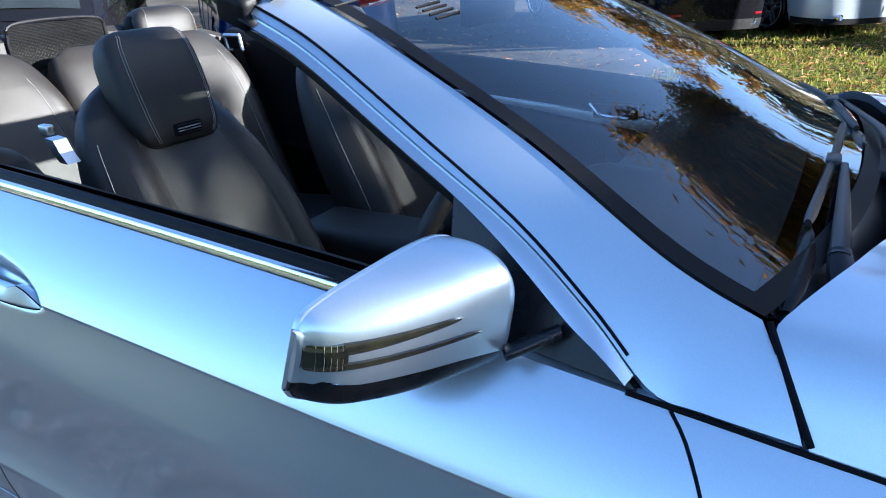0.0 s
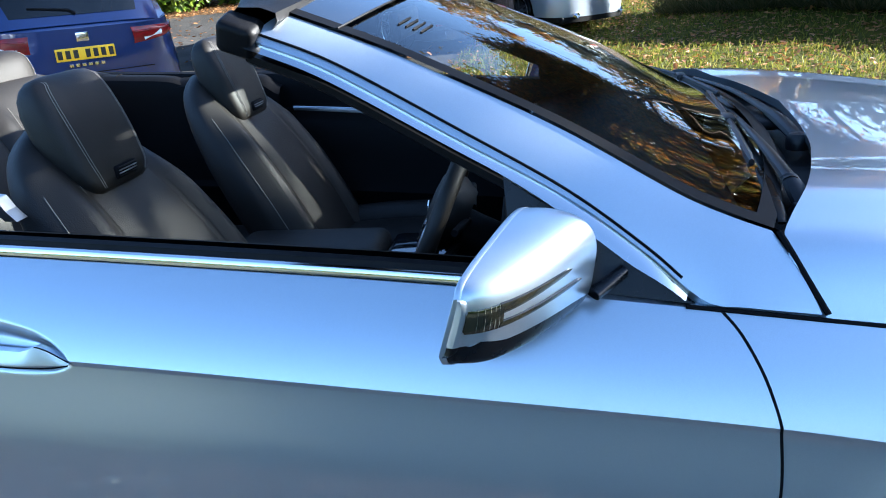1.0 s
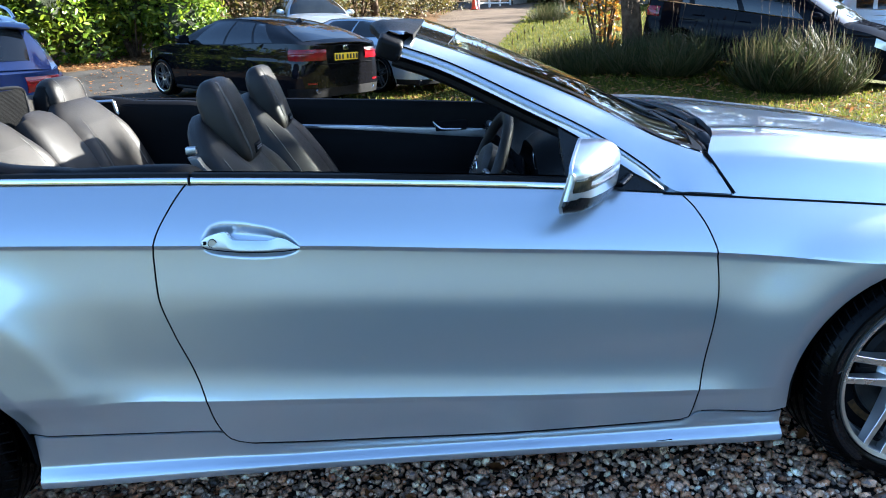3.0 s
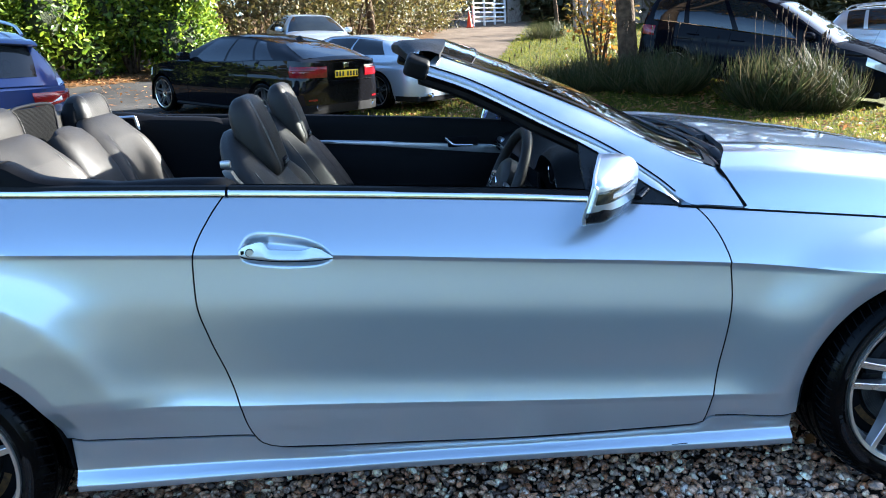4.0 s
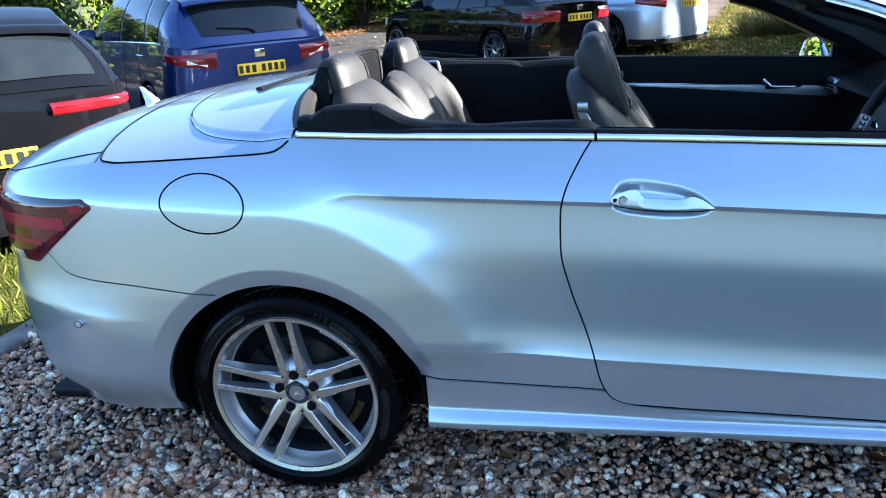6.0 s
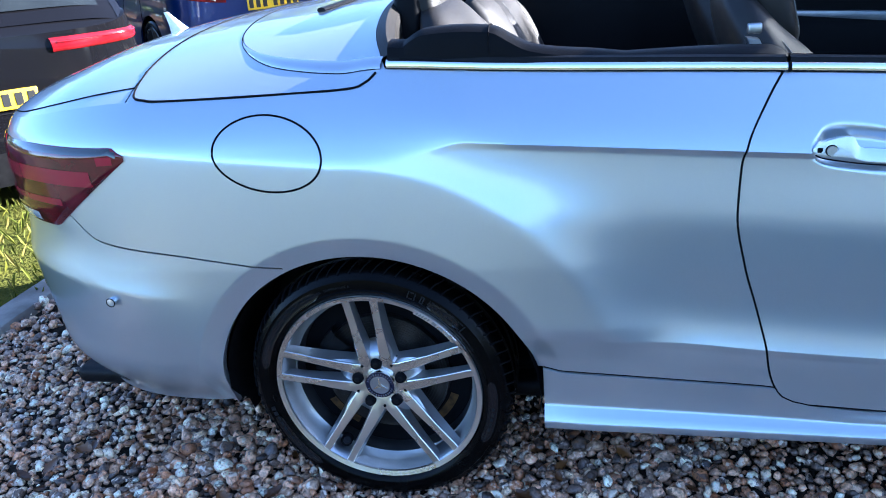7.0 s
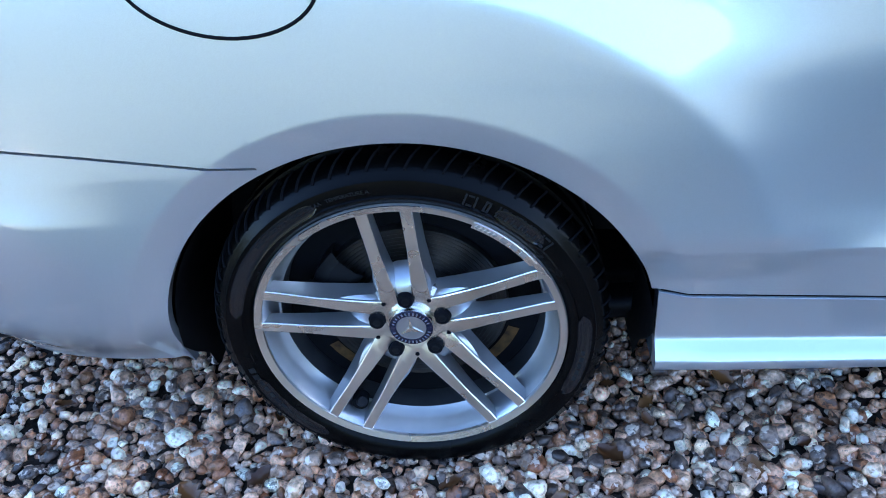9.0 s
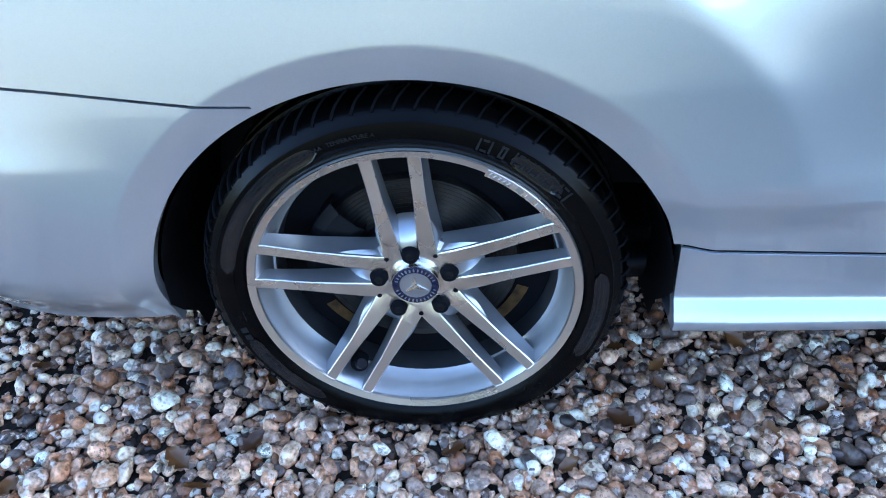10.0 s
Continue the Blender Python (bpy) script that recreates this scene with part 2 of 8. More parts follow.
STONE = stone_material("flint_shingle")
# damp bed, its colour darkened for crevice shade between the stones
SOIL = material("damp_bed_crevice_shade", (0.07, 0.06, 0.05), 0.9)
vary(SOIL, (0.012, 0.010, 0.008), (0.042, 0.034, 0.027), 25, bump=0.01, bump_scale=90)
LEAF_BROWN = island_colours("dead_leaf", [(0.14, 0.055, 0.018), (0.24, 0.10, 0.03), (0.34, 0.17, 0.05), (0.18, 0.08, 0.03)], 0.6, 0.25)
WETLEAF = island_colours("wet_dead_leaf", [(0.045, 0.017, 0.006), (0.10, 0.040, 0.012), (0.16, 0.070, 0.020), (0.07, 0.028, 0.010)], 0.32)
LAUREL = island_colours("laurel_leaf", [(0.05, 0.10, 0.008), (0.09, 0.15, 0.010), (0.15, 0.21, 0.014), (0.22, 0.27, 0.02)], 0.4, 0.5)
OAK = island_colours("oak_leaf", [(0.26, 0.10, 0.012), (0.38, 0.17, 0.02), (0.16, 0.10, 0.02), (0.07, 0.075, 0.015), (0.30, 0.20, 0.03)], 0.5, 0.45)
SCRUB = island_colours("autumn_scrub_leaf", [(0.05, 0.048, 0.013), (0.10, 0.08, 0.02), (0.15, 0.11, 0.032), (0.06, 0.07, 0.016), (0.08, 0.05, 0.016)], 0.6, 0.4)
BLADE = island_colours("grass_blade", [(0.017, 0.026, 0.009), (0.033, 0.042, 0.015), (0.056, 0.056, 0.023), (0.095, 0.078, 0.042)], 0.6, 0.3)
LAWNBLADE = island_colours("lawn_blade", [(0.06, 0.075, 0.010), (0.10, 0.115, 0.014), (0.16, 0.16, 0.022), (0.19, 0.15, 0.04)], 0.6, 0.4)
for dull in (BLADE, LAWNBLADE):
    dull.node_tree.nodes["Principled BSDF"].inputs["Specular IOR Level"].default_value = 0.10
BARK = material("oak_bark", (0.10, 0.08, 0.06), 0.9, 0.0, Specular_IOR_Level=0.08)
vary(BARK, (0.035, 0.024, 0.015), (0.105, 0.073, 0.047), 9, bump=0.02, bump_scale=30)
LAWN = material("lawn_turf", (0.12, 0.16, 0.03), 0.9)
vary(LAWN, (0.034, 0.042, 0.006), (0.075, 0.075, 0.012), 3, 8, bump=0.03, bump_scale=60)
ASPHALT = material("worn_asphalt", (0.09, 0.09, 0.09), 0.85)
vary(ASPHALT, (0.030, 0.029, 0.028), (0.062, 0.059, 0.056), 1.2, 8, bump=0.004, bump_scale=160)
ASPHALT.node_tree.nodes["Principled BSDF"].inputs["Specular IOR Level"].default_value = 0.05
DRIVE = material("pale_worn_drive", (0.14, 0.125, 0.11), 0.9)
vary(DRIVE, (0.072, 0.055, 0.041), (0.130, 0.100, 0.074), 0.8, 8, bump=0.006, bump_scale=120)
LITTER = material("leaf_litter_soil", (0.20, 0.12, 0.06), 0.9)
vary(LITTER, (0.05, 0.03, 0.015), (0.15, 0.09, 0.045), 8, 6, bump=0.02, bump_scale=60)
# made-up ground out of view, tinted to colour what the flank mirrors
TINT_GROUND = material("reflection_tint_ground", (0.08, 0.09, 0.04), 0.9)
vary(TINT_GROUND, (0.057, 0.063, 0.048), (0.094, 0.103, 0.078), 1.5, 8, bump=0.03, bump_scale=40)
for matt in (LAWN, DRIVE, LITTER, SOIL, TINT_GROUND):
    matt.node_tree.nodes["Principled BSDF"].inputs["Specular IOR Level"].default_value = 0.06
TIMBER = material("weathered_timber", (0.22, 0.19, 0.15), 0.8)
vary(TIMBER, (0.14, 0.12, 0.10), (0.30, 0.27, 0.23), 7, bump=0.003, bump_scale=60)


# ---- mesh tools ----
def curve(points):
    """A smooth function through (x, y) points, with no overshoot."""
    px = [p[0] for p in points]
    py = [p[1] for p in points]
    n = len(px)
    d = [(py[i + 1] - py[i]) / (px[i + 1] - px[i]) for i in range(n - 1)]
    m = [d[0]] + [0.0 if d[i - 1] * d[i] <= 0 else 2 * d[i - 1] * d[i] / (d[i - 1] + d[i]) for i in range(1, n - 1)] + [d[-1]]

    def f(x):
        if x <= px[0]:
            return py[0] + (x - px[0]) * m[0] * (0.0 if x < px[0] - 1 else 1.0)
        if x >= px[-1]:
            return py[-1] + (x - px[-1]) * m[-1]
        i = 0
        while x > px[i + 1]:
            i += 1
        h = px[i + 1] - px[i]
        t = (x - px[i]) / h
        return ((1 + 2 * t) * (1 - t) ** 2 * py[i] + t * (1 - t) ** 2 * h * m[i]
                + t * t * (3 - 2 * t) * py[i + 1] + t * t * (t - 1) * h * m[i + 1])
    return f


def step(a, b, x):
    t = min(1.0, max(0.0, (x - a) / (b - a)))
    return t * t * (3 - 2 * t)


def lerp(a, b, t):
    return a + (b - a) * t


def spread(a, b, n):
    return [a + (b - a) * i / (n - 1) for i in range(n)]


def smooth_path(points, n):
    """n points evenly along a smooth line through the given ones."""
    pts = [Vector(p) for p in points]
    ext = [2 * pts[0] - pts[1]] + pts + [2 * pts[-1] - pts[-2]]
    fine = []
    for i in range(len(pts) - 1):
        p0, p1, p2, p3 = ext[i:i + 4]
        for k in range(16):
            t = k / 16
            fine.append(0.5 * (2 * p1 + (p2 - p0) * t + (2 * p0 - 5 * p1 + 4 * p2 - p3) * t * t + (3 * p1 - p0 - 3 * p2 + p3) * t ** 3))
    fine.append(pts[-1])
    run = [0.0]
    for a, b in zip(fine, fine[1:]):
        run.append(run[-1] + (b - a).length)
    out, j = [], 0
    for i in range(n):
        want = run[-1] * i / (n - 1)
        while j < len(run) - 2 and run[j + 1] < want:
            j += 1
        seg = run[j + 1] - run[j]
        out.append(fine[j].lerp(fine[j + 1], (want - run[j]) / seg if seg else 0))
    return out


def link(name, me, mats, parent=None, label="", smooth=True, sharp=None):
    for m in (mats if isinstance(mats, (list, tuple)) else [mats]):
        me.materials.append(m)
    if smooth:
        me.polygons.foreach_set("use_smooth", [True] * len(me.polygons))
        if sharp:
            me.set_sharp_from_angle(angle=radians(sharp))
    me.update()
    ob = new(name, me)
    if parent:
        ob.parent = parent
        ob.matrix_parent_inverse = world_of(parent).inverted()
    return tagged(ob, label)


def world_of(ob):
    m = Matrix.LocRotScale(ob.location, ob.rotation_euler, ob.scale)
    return world_of(ob.parent) @ ob.matrix_parent_inverse @ m if ob.parent else m


def part(name, bm, mats, parent=None, label="", smooth=True, sharp=35, turn=False):
    """Links a bmesh, given in world places, as one mesh under its thing."""
    if turn:
        bmesh.ops.recalc_face_normals(bm, faces=bm.faces)
    me = bpy.data.meshes.new(name)
    bm.to_mesh(me)
    bm.free()
    return link(name, me, mats, parent, label, smooth, sharp)


def raw(name, verts, faces, mats, parent=None, label="", smooth=True, sharp=None):
    me = bpy.data.meshes.new(name)
    me.from_pydata(verts, [], faces)
    me.validate()
    return link(name, me, mats, parent, label, smooth, sharp)


def thing(name, at, label, category, group=""):
    ob = new(name)
    ob.location = at
    ob.empty_display_size = 0.1
    return tagged(ob, label, category, group)


def grid(rows, close_u=False, flange=None, bm=None):
    """A sheet over rows of points. flange: a move that its rim makes to turn inwards."""
    bm = bm or bmesh.new()
    vs = [[bm.verts.new(p) for p in row] for row in rows]
    nu, nv = len(vs), len(vs[0])
    for i in range(nu - 1 + (1 if close_u else 0)):
        a, b = vs[i], vs[(i + 1) % nu]
        for j in range(nv - 1):
            bm.faces.new((a[j], b[j], b[j + 1], a[j + 1]))
    if flange:
        rim = vs[0][:] + [r[-1] for r in vs[1:-1]] + vs[-1][::-1] + [r[0] for r in vs[-2:0:-1]]
        inner = [bm.verts.new(v.co + Vector(flange(v.co) if callable(flange) else flange)) for v in rim]
        for k in range(len(rim)):
            n = (k + 1) % len(rim)
            bm.faces.new((rim[k], rim[n], inner[n], inner[k]))
    return bm


def tube(points, r, sides=8, bm=None, caps=True, flat=1.0, close=False):
    """A round bar along points; r: a radius, or one per point."""
    bm = bm or bmesh.new()
    pts = [Vector(p) for p in points]
    rings, up = [], Vector((0, 0, 1))
    for i, p in enumerate(pts):
        if close:
            d = (pts[(i + 1) % len(pts)] - pts[i - 1]).normalized()
        else:
            d = (pts[min(i + 1, len(pts) - 1)] - pts[max(i - 1, 0)]).normalized()
        a = d.cross(up if abs(d.z) < 0.95 else Vector((0, 1, 0))).normalized()
        b = a.cross(d).normalized()
        rr = r[i] if isinstance(r, (list, tuple)) else r
        rings.append([bm.verts.new(p + (a * math.cos(k * math.tau / sides) + b * math.sin(k * math.tau / sides) * flat) * rr) for k in range(sides)])
    for i in range(len(rings) - (0 if close else 1)):
        a, b = rings[i], rings[(i + 1) % len(rings)]
        for k in range(sides):
            bm.faces.new((a[k], a[(k + 1) % sides], b[(k + 1) % sides], b[k]))
    if caps and not close:
        bm.faces.new(rings[0][::-1])
        bm.faces.new(rings[-1])
    return bm


def lathe(profile, centre, axis="y", seg=64, bm=None, close=False):
    """Turns (radius, along) points round an axis through centre."""
    bm = bm or bmesh.new()
    c = Vector(centre)
    rings = []
    for k in range(seg):
        ca, sa = math.cos(math.tau * k / seg), math.sin(math.tau * k / seg)
        row = []
        for r, h in profile:
            off = {"y": (r * ca, h, r * sa), "x": (h, r * ca, r * sa), "z": (r * ca, r * sa, h)}[axis]
            row.append(bm.verts.new(c + Vector(off)))
        rings.append(row)
    n = len(profile)
    for k in range(seg):
        a, b = rings[k], rings[(k + 1) % seg]
        for j in range(n - 1 + (1 if close else 0)):
            bm.faces.new((a[j], a[(j + 1) % n], b[(j + 1) % n], b[j]))
    return bm


def block(lo, hi, bevel=0.01, seg=3, bm=None, m=None):
    """A box with rounded edges between two corners, turned by m."""
    own = bmesh.new()
    s = [max(1e-4, h - l) for l, h in zip(lo, hi)]
    bmesh.ops.create_cube(own, size=1.0, matrix=Matrix.Translation([(l + h) / 2 for l, h in zip(lo, hi)]) @ Matrix.Diagonal((*s, 1)))
    if bevel:
        bmesh.ops.bevel(own, geom=own.edges[:] + own.verts[:], offset=min(bevel, min(s) * 0.49), segments=seg, profile=0.5, affect="EDGES", clamp_overlap=True)
    if m is not None:
        bmesh.ops.transform(own, matrix=m, verts=own.verts)
    if bm is None:
        return own
    me = bpy.data.meshes.new("tmp")
    own.to_mesh(me)
    own.free()
    bm.from_mesh(me)
    bpy.data.meshes.remove(me)
    return bm


def prism(outline, lift, bm=None):
    """A flat outline pushed by the vector lift."""
    bm = bm or bmesh.new()
    a = [bm.verts.new(p) for p in outline]
    b = [bm.verts.new(Vector(p) + Vector(lift)) for p in outline]
    n = len(a)
    bm.faces.new(a)
    bm.faces.new(b[::-1])
    for i in range(n):
        bm.faces.new((a[i], b[i], b[(i + 1) % n], a[(i + 1) % n]))
    bmesh.ops.recalc_face_normals(bm, faces=bm.faces)
    return bm


def pad(sections, seg=20, bm=None, power=2.6):
    """An upholstered form: superellipse sections (centre, half-width vector, half-depth vector) joined and capped."""
    bm = bm or bmesh.new()
    rings = []
    for c, a, b in sections:
        c, a, b = Vector(c), Vector(a), Vector(b)
        ring = []
        for k in range(seg):
            t = math.tau * k / seg
            ct, st = math.cos(t), math.sin(t)
            ring.append(bm.verts.new(c + a * math.copysign(abs(ct) ** (2 / power), ct) + b * math.copysign(abs(st) ** (2 / power), st)))
        rings.append(ring)
    for p, q in zip(rings, rings[1:]):
        for k in range(seg):
            bm.faces.new((p[k], p[(k + 1) % seg], q[(k + 1) % seg], q[k]))
    bm.faces.new(rings[0][::-1])
    bm.faces.new(rings[-1])
    bmesh.ops.recalc_face_normals(bm, faces=bm.faces)
    return bm


# ---- ground ----
def ground_z(x, y):
    """Level under the car; the plot beyond falls gently from left to right and climbs away."""
    far = step(1.2, 8.5, y)
    z = far * (0.13 - 0.034 * max(-30.0, min(30.0, x)))
    z += far * 0.03 * max(0.0, min(y, 13.0) - 9.0)
    if y > 13:
        z += 0.075 * (min(y, 60) - 13)
    z += 0.16 * math.exp(-((x - 5.7) / 1.8) ** 2 - ((y - 11.0) / 1.7) ** 2) + 0.28 * math.exp(-((x - 7.3) / 2.2) ** 2 - ((y - 12.4) / 2.2) ** 2)
    back = step(-3.5, -9.0, y)
    return z + 0.02 * back * math.sin(x * 0.7)


def axis_steps(a, b, inner, fine, coarse):
    out, v = [], a
    while v < b:
        out.append(v)
        v += fine if inner[0] < v < inner[1] else coarse(v)
    return out + [b]


gx = [-400, -150, -80, -50] + spread(-36, -8, 15)[:-1] + spread(-8, 12, 101)[:-1] + spread(12, 36, 13) + [50, 80, 150, 400]
gy = [-400, -150, -70, -40, -25, -15] + spread(-10, -3, 8)[:-1] + spread(-3, 24, 136)[:-1] + spread(24, 60, 19) + [90, 150, 400]
bm = grid([[(x, y, ground_z(x, y) - 0.012) for y in gy] for x in gx])
bmesh.ops.recalc_face_normals(bm, faces=bm.faces)
ground = part("ground", bm, [SOIL, LAWN, ASPHALT, LITTER, DRIVE, TINT_GROUND], None, "shingle yard, lawn and tarmac drive", smooth=True)
tagged(ground, "", "ground", "", "structure")


def zone(x, y):
    """0 shingle, 1 lawn, 2 tarmac, 3 litter under the hedge, 4 the pale drive beyond the cars, 5 unseen ground behind
    the walk, tinted for the flank's reflection.
    """
    if x > -1.84 + 0.05 * math.sin(y) and y < 2.2 and x < 16 and y > -1.62:
        return 0
    if y <= -1.62:
        return 5 if y > -9 else 1
    if x <= -1.8 and y < 2.6:
        return 1 if x > -7 else 2
    hedge = 16.9 + 0.62 * (x + 5.5)
    if y > hedge and x < 1.6 + 0.16 * (y - 20):
        return 3
    if x < 0.35 + 0.0 * y and y < hedge + 0.1:
        return 2 if y > 3.0 or x < -2.2 else 1
    if y < 15.3 + 0.75 * max(0.0, x - 2.9) - 0.9 * max(0.0, 2.9 - x) * 0.2:
        return 1 if not (x < 1.4 + 0.3 * (y - 12) and 12.2 < y) else 2
    return 4 if x < 3.2 + 0.245 * (y - 14.5) else 1


for poly in ground.data.polygons:
    poly.material_index = zone(poly.center.x, poly.center.y)


# ---- shingle ----
def stone_shapes(n, sub, seed):
    """A few rounded flint shapes to draw from."""
    rng = random.Random(seed)
    out = []
    for k in range(n):
        bm = bmesh.new()
        bmesh.ops.create_icosphere(bm, subdivisions=sub, radius=1.0)
        sx, sy, sz = rng.uniform(0.85, 1.35), rng.uniform(0.7, 1.0), rng.uniform(0.5, 0.8)
        off = Vector((rng.uniform(0, 50), rng.uniform(0, 50), rng.uniform(0, 50)))
        cuts = [(Vector((rng.gauss(0, 1), rng.gauss(0, 1), rng.gauss(0, 0.7))).normalized(), rng.uniform(0.46, 0.90)) for _ in range(8)]
        for v in bm.verts:
            p = v.co.copy()
            for nrm, d in cuts:
                over = p.dot(nrm) - d
                if over > 0:
                    p -= nrm * over * 0.97
            p *= 1 + 0.17 * noise.noise(p * 1.3 + off) + 0.05 * noise.noise(p * 3.1 + off)
            v.co = (p.x * sx, p.y * sy, p.z * sz)
        bm.verts.ensure_lookup_table()
        verts = np.array([v.co[:] for v in bm.verts])
        faces = np.array([[v.index for v in f.verts] for f in bm.faces])
        bm.free()
        out.append((verts, faces))
    return out


def stone_turn(rng, size):
    return (Matrix.Rotation(rng.uniform(0, math.tau), 3, "Z") @ Matrix.Rotation(rng.gauss(0, 0.35), 3, "X") @ Matrix.Rotation(rng.gauss(0, 0.35), 3, "Y")) * size


def stone_size(rng):
    u = rng.random()
    return 0.0085 + 0.0045 * rng.random() if u < 0.36 else (0.0125 + 0.007 * rng.random() if u < 0.84 else 0.018 + 0.008 * rng.random())


def scatter(x0, x1, y0, y1, gap, rng, keep):
    out = []
    y = y0
    while y < y1:
        x = x0
        while x < x1:
            px_, py_ = x + rng.uniform(-0.5, 0.5) * gap, y + rng.uniform(-0.5, 0.5) * gap
            if keep(px_, py_):
                out.append((px_, py_))
            x += gap
        y += gap
    return out


def stones_mesh(name, places, shapes, rng, label, big=1.0):
    vs, fs, base = [], [], 0
    for x, y in places:
        v, f = shapes[rng.randrange(len(shapes))]
        r = stone_size(rng) * big
        m = np.array(stone_turn(rng, r))
        vs.append(v @ m.T + (x, y, ground_z(x, y) - 0.014 + r * rng.uniform(-0.1, 0.95)))
        fs.append(f + base)
        base += len(v)
    vs, fs = np.concatenate(vs), np.concatenate(fs)
    me = bpy.data.meshes.new(name)
    me.vertices.add(len(vs))
    me.vertices.foreach_set("co", vs.ravel())
    me.loops.add(fs.size)
    me.loops.foreach_set("vertex_index", fs.ravel())
    me.polygons.add(len(fs))
    me.polygons.foreach_set("loop_start", np.arange(0, fs.size, 3))
    me.update(calc_edges=True)
    ob = link(name, me, STONE, ground, label)
    return tagged(ob, "", "", "", "stuff")


FINE = stone_shapes(14, 2, 5)
COARSE = stone_shapes(10, 1, 9)
rng = random.Random(3)
near = lambda x, y: -0.72 < x < 0.80 and -1.40 < y < -0.50
mid = lambda x, y: -1.9 < x < 3.4 and -1.62 < y < -0.1
stones_mesh("shingle_bed", scatter(-0.72, 0.80, -1.40, -0.50, 0.0168, rng, near), FINE, rng, "grey, white and brown flint shingle")
stones_mesh("shingle_bed", scatter(-1.9, 3.4, -1.62, -0.1, 0.0192, rng, lambda x, y: mid(x, y) and not near(x, y)), COARSE, rng, "grey, white and brown flint shingle")
stones_mesh("shingle_bed", scatter(-2.0, 4.2, -1.62, 1.2, 0.036, rng, lambda x, y: not mid(x, y) and zone(x, y) == 0), COARSE, rng, "grey, white and brown flint shingle", 1.6)
stones_mesh("shingle_bed", scatter(-1.8, 9.0, -7.4, 2.15, 0.075, rng, lambda x, y: not (-2.0 < x < 4.2 and -3.4 < y < 1.2) and zone(x, y) == 0), COARSE, rng, "grey, white and brown flint shingle", 2.6)


# ---- the open silver convertible ----
CAR = thing("convertible_car", (1.2, 0, 0), "silver two-door convertible with its roof down, parked on shingle", "car")
belt = curve([(-0.1, 1.046), (0.08, 1.036), (0.313, 1.018), (0.86, 0.984), (1.432, 0.94), (1.789, 0.908), (2.06, 0.878), (2.23, 0.857), (2.63, 0.805), (3.05, 0.742), (3.4, 0.68)])
crease = curve([(-0.4, 0.91), (0.223, 0.902), (0.371, 0.891), (0.778, 0.861), (1.124, 0.835), (1.565, 0.794), (2.148, 0.738), (2.477, 0.692), (3.2, 0.60)])
low_line = curve([(0.3, 0.483), (0.68, 0.458), (0.85, 0.443), (1.1, 0.427), (1.71, 0.383), (2.117, 0.359), (2.5, 0.34)])
sill_top = curve([(0.3, 0.3825), (0.5, 0.3710), (0.7, 0.3592), (0.84, 0.3510), (0.872, 0.3460), (0.900, 0.325), (0.932, 0.308), (0.99, 0.301), (1.24, 0.288), (1.71, 0.268), (2.08, 0.266), (2.13, 0.290), (2.36, 0.270), (2.5, 0.262)])
door_rear = curve([(0.296, 0.935), (0.308, 0.913), (0.326, 0.880), (0.38, 0.853), (0.455, 0.838), (0.533, 0.817), (0.631, 0.788), (0.741, 0.768), (0.831, 0.771), (0.875, 0.781), (0.944, 0.818), (1.0, 0.860)])
door_front = curve([(0.26, 2.088), (0.274, 2.102), (0.304, 2.112), (0.365, 2.125), (0.449, 2.140), (0.565, 2.157), (0.645, 2.163), (0.725, 2.158), (0.781, 2.144), (0.845, 2.112), (0.89, 2.070)])
RA, FA = (0.0, 0.300), (2.760, 0.300)  # wheel-arch centres
ARCH_A, ARCH_B = 0.384, 0.364
TAIL_X, TAIL_L, HALF = -0.40, 0.70, 0.868
NOSE_X, NOSE_L = 2.85, 0.78


def arch_z(x, c):
    return c[1] + ARCH_B * math.sqrt(max(0.0, 1 - ((x - c[0]) / ARCH_A) ** 2))


def ridge_z(x):
    """Height of the soft edge that bounds the swelling over the rear wheel."""
    return 0.318 + 0.545 * math.sqrt(max(0.0, 1 - ((x + 0.03) / 0.585) ** 2)) if x > -0.03 else 0.863 + 0.097 * (-0.03 - x)


def haunch(x, z):
    """1 inside the swelling over the rear wheel, falling off outside its edge; and the distance past that edge."""
    if x > -0.03:
        d = (math.hypot((x + 0.03) / 0.585, (z - 0.318) / 0.545) - 1) * 0.555
    else:
        d = z - ridge_z(x)
    soft = 0.5 * (d + math.sqrt(d * d + 0.010 ** 2))
    return max(0.0, 1 - soft / 0.19) ** 2, d


def shoulder_z(x):
    """Where the shoulder begins: the crease on the door, the swelling's edge towards the tail."""
    zc = crease(min(max(x, -0.4), 3.2))
    return lerp(min(zc, ridge_z(x)), zc, step(0.0, 0.26, x)) if x < 0.26 else zc


belt_w = curve([(-0.9, 0.745), (0.0, 0.765), (0.5, 0.772), (1.5, 0.780), (2.2, 0.787), (2.6, 0.775), (3.2, 0.70)])
FOLD = [(-0.012, -0.0048), (-0.06, -0.0085), (-0.12, -0.0118)]


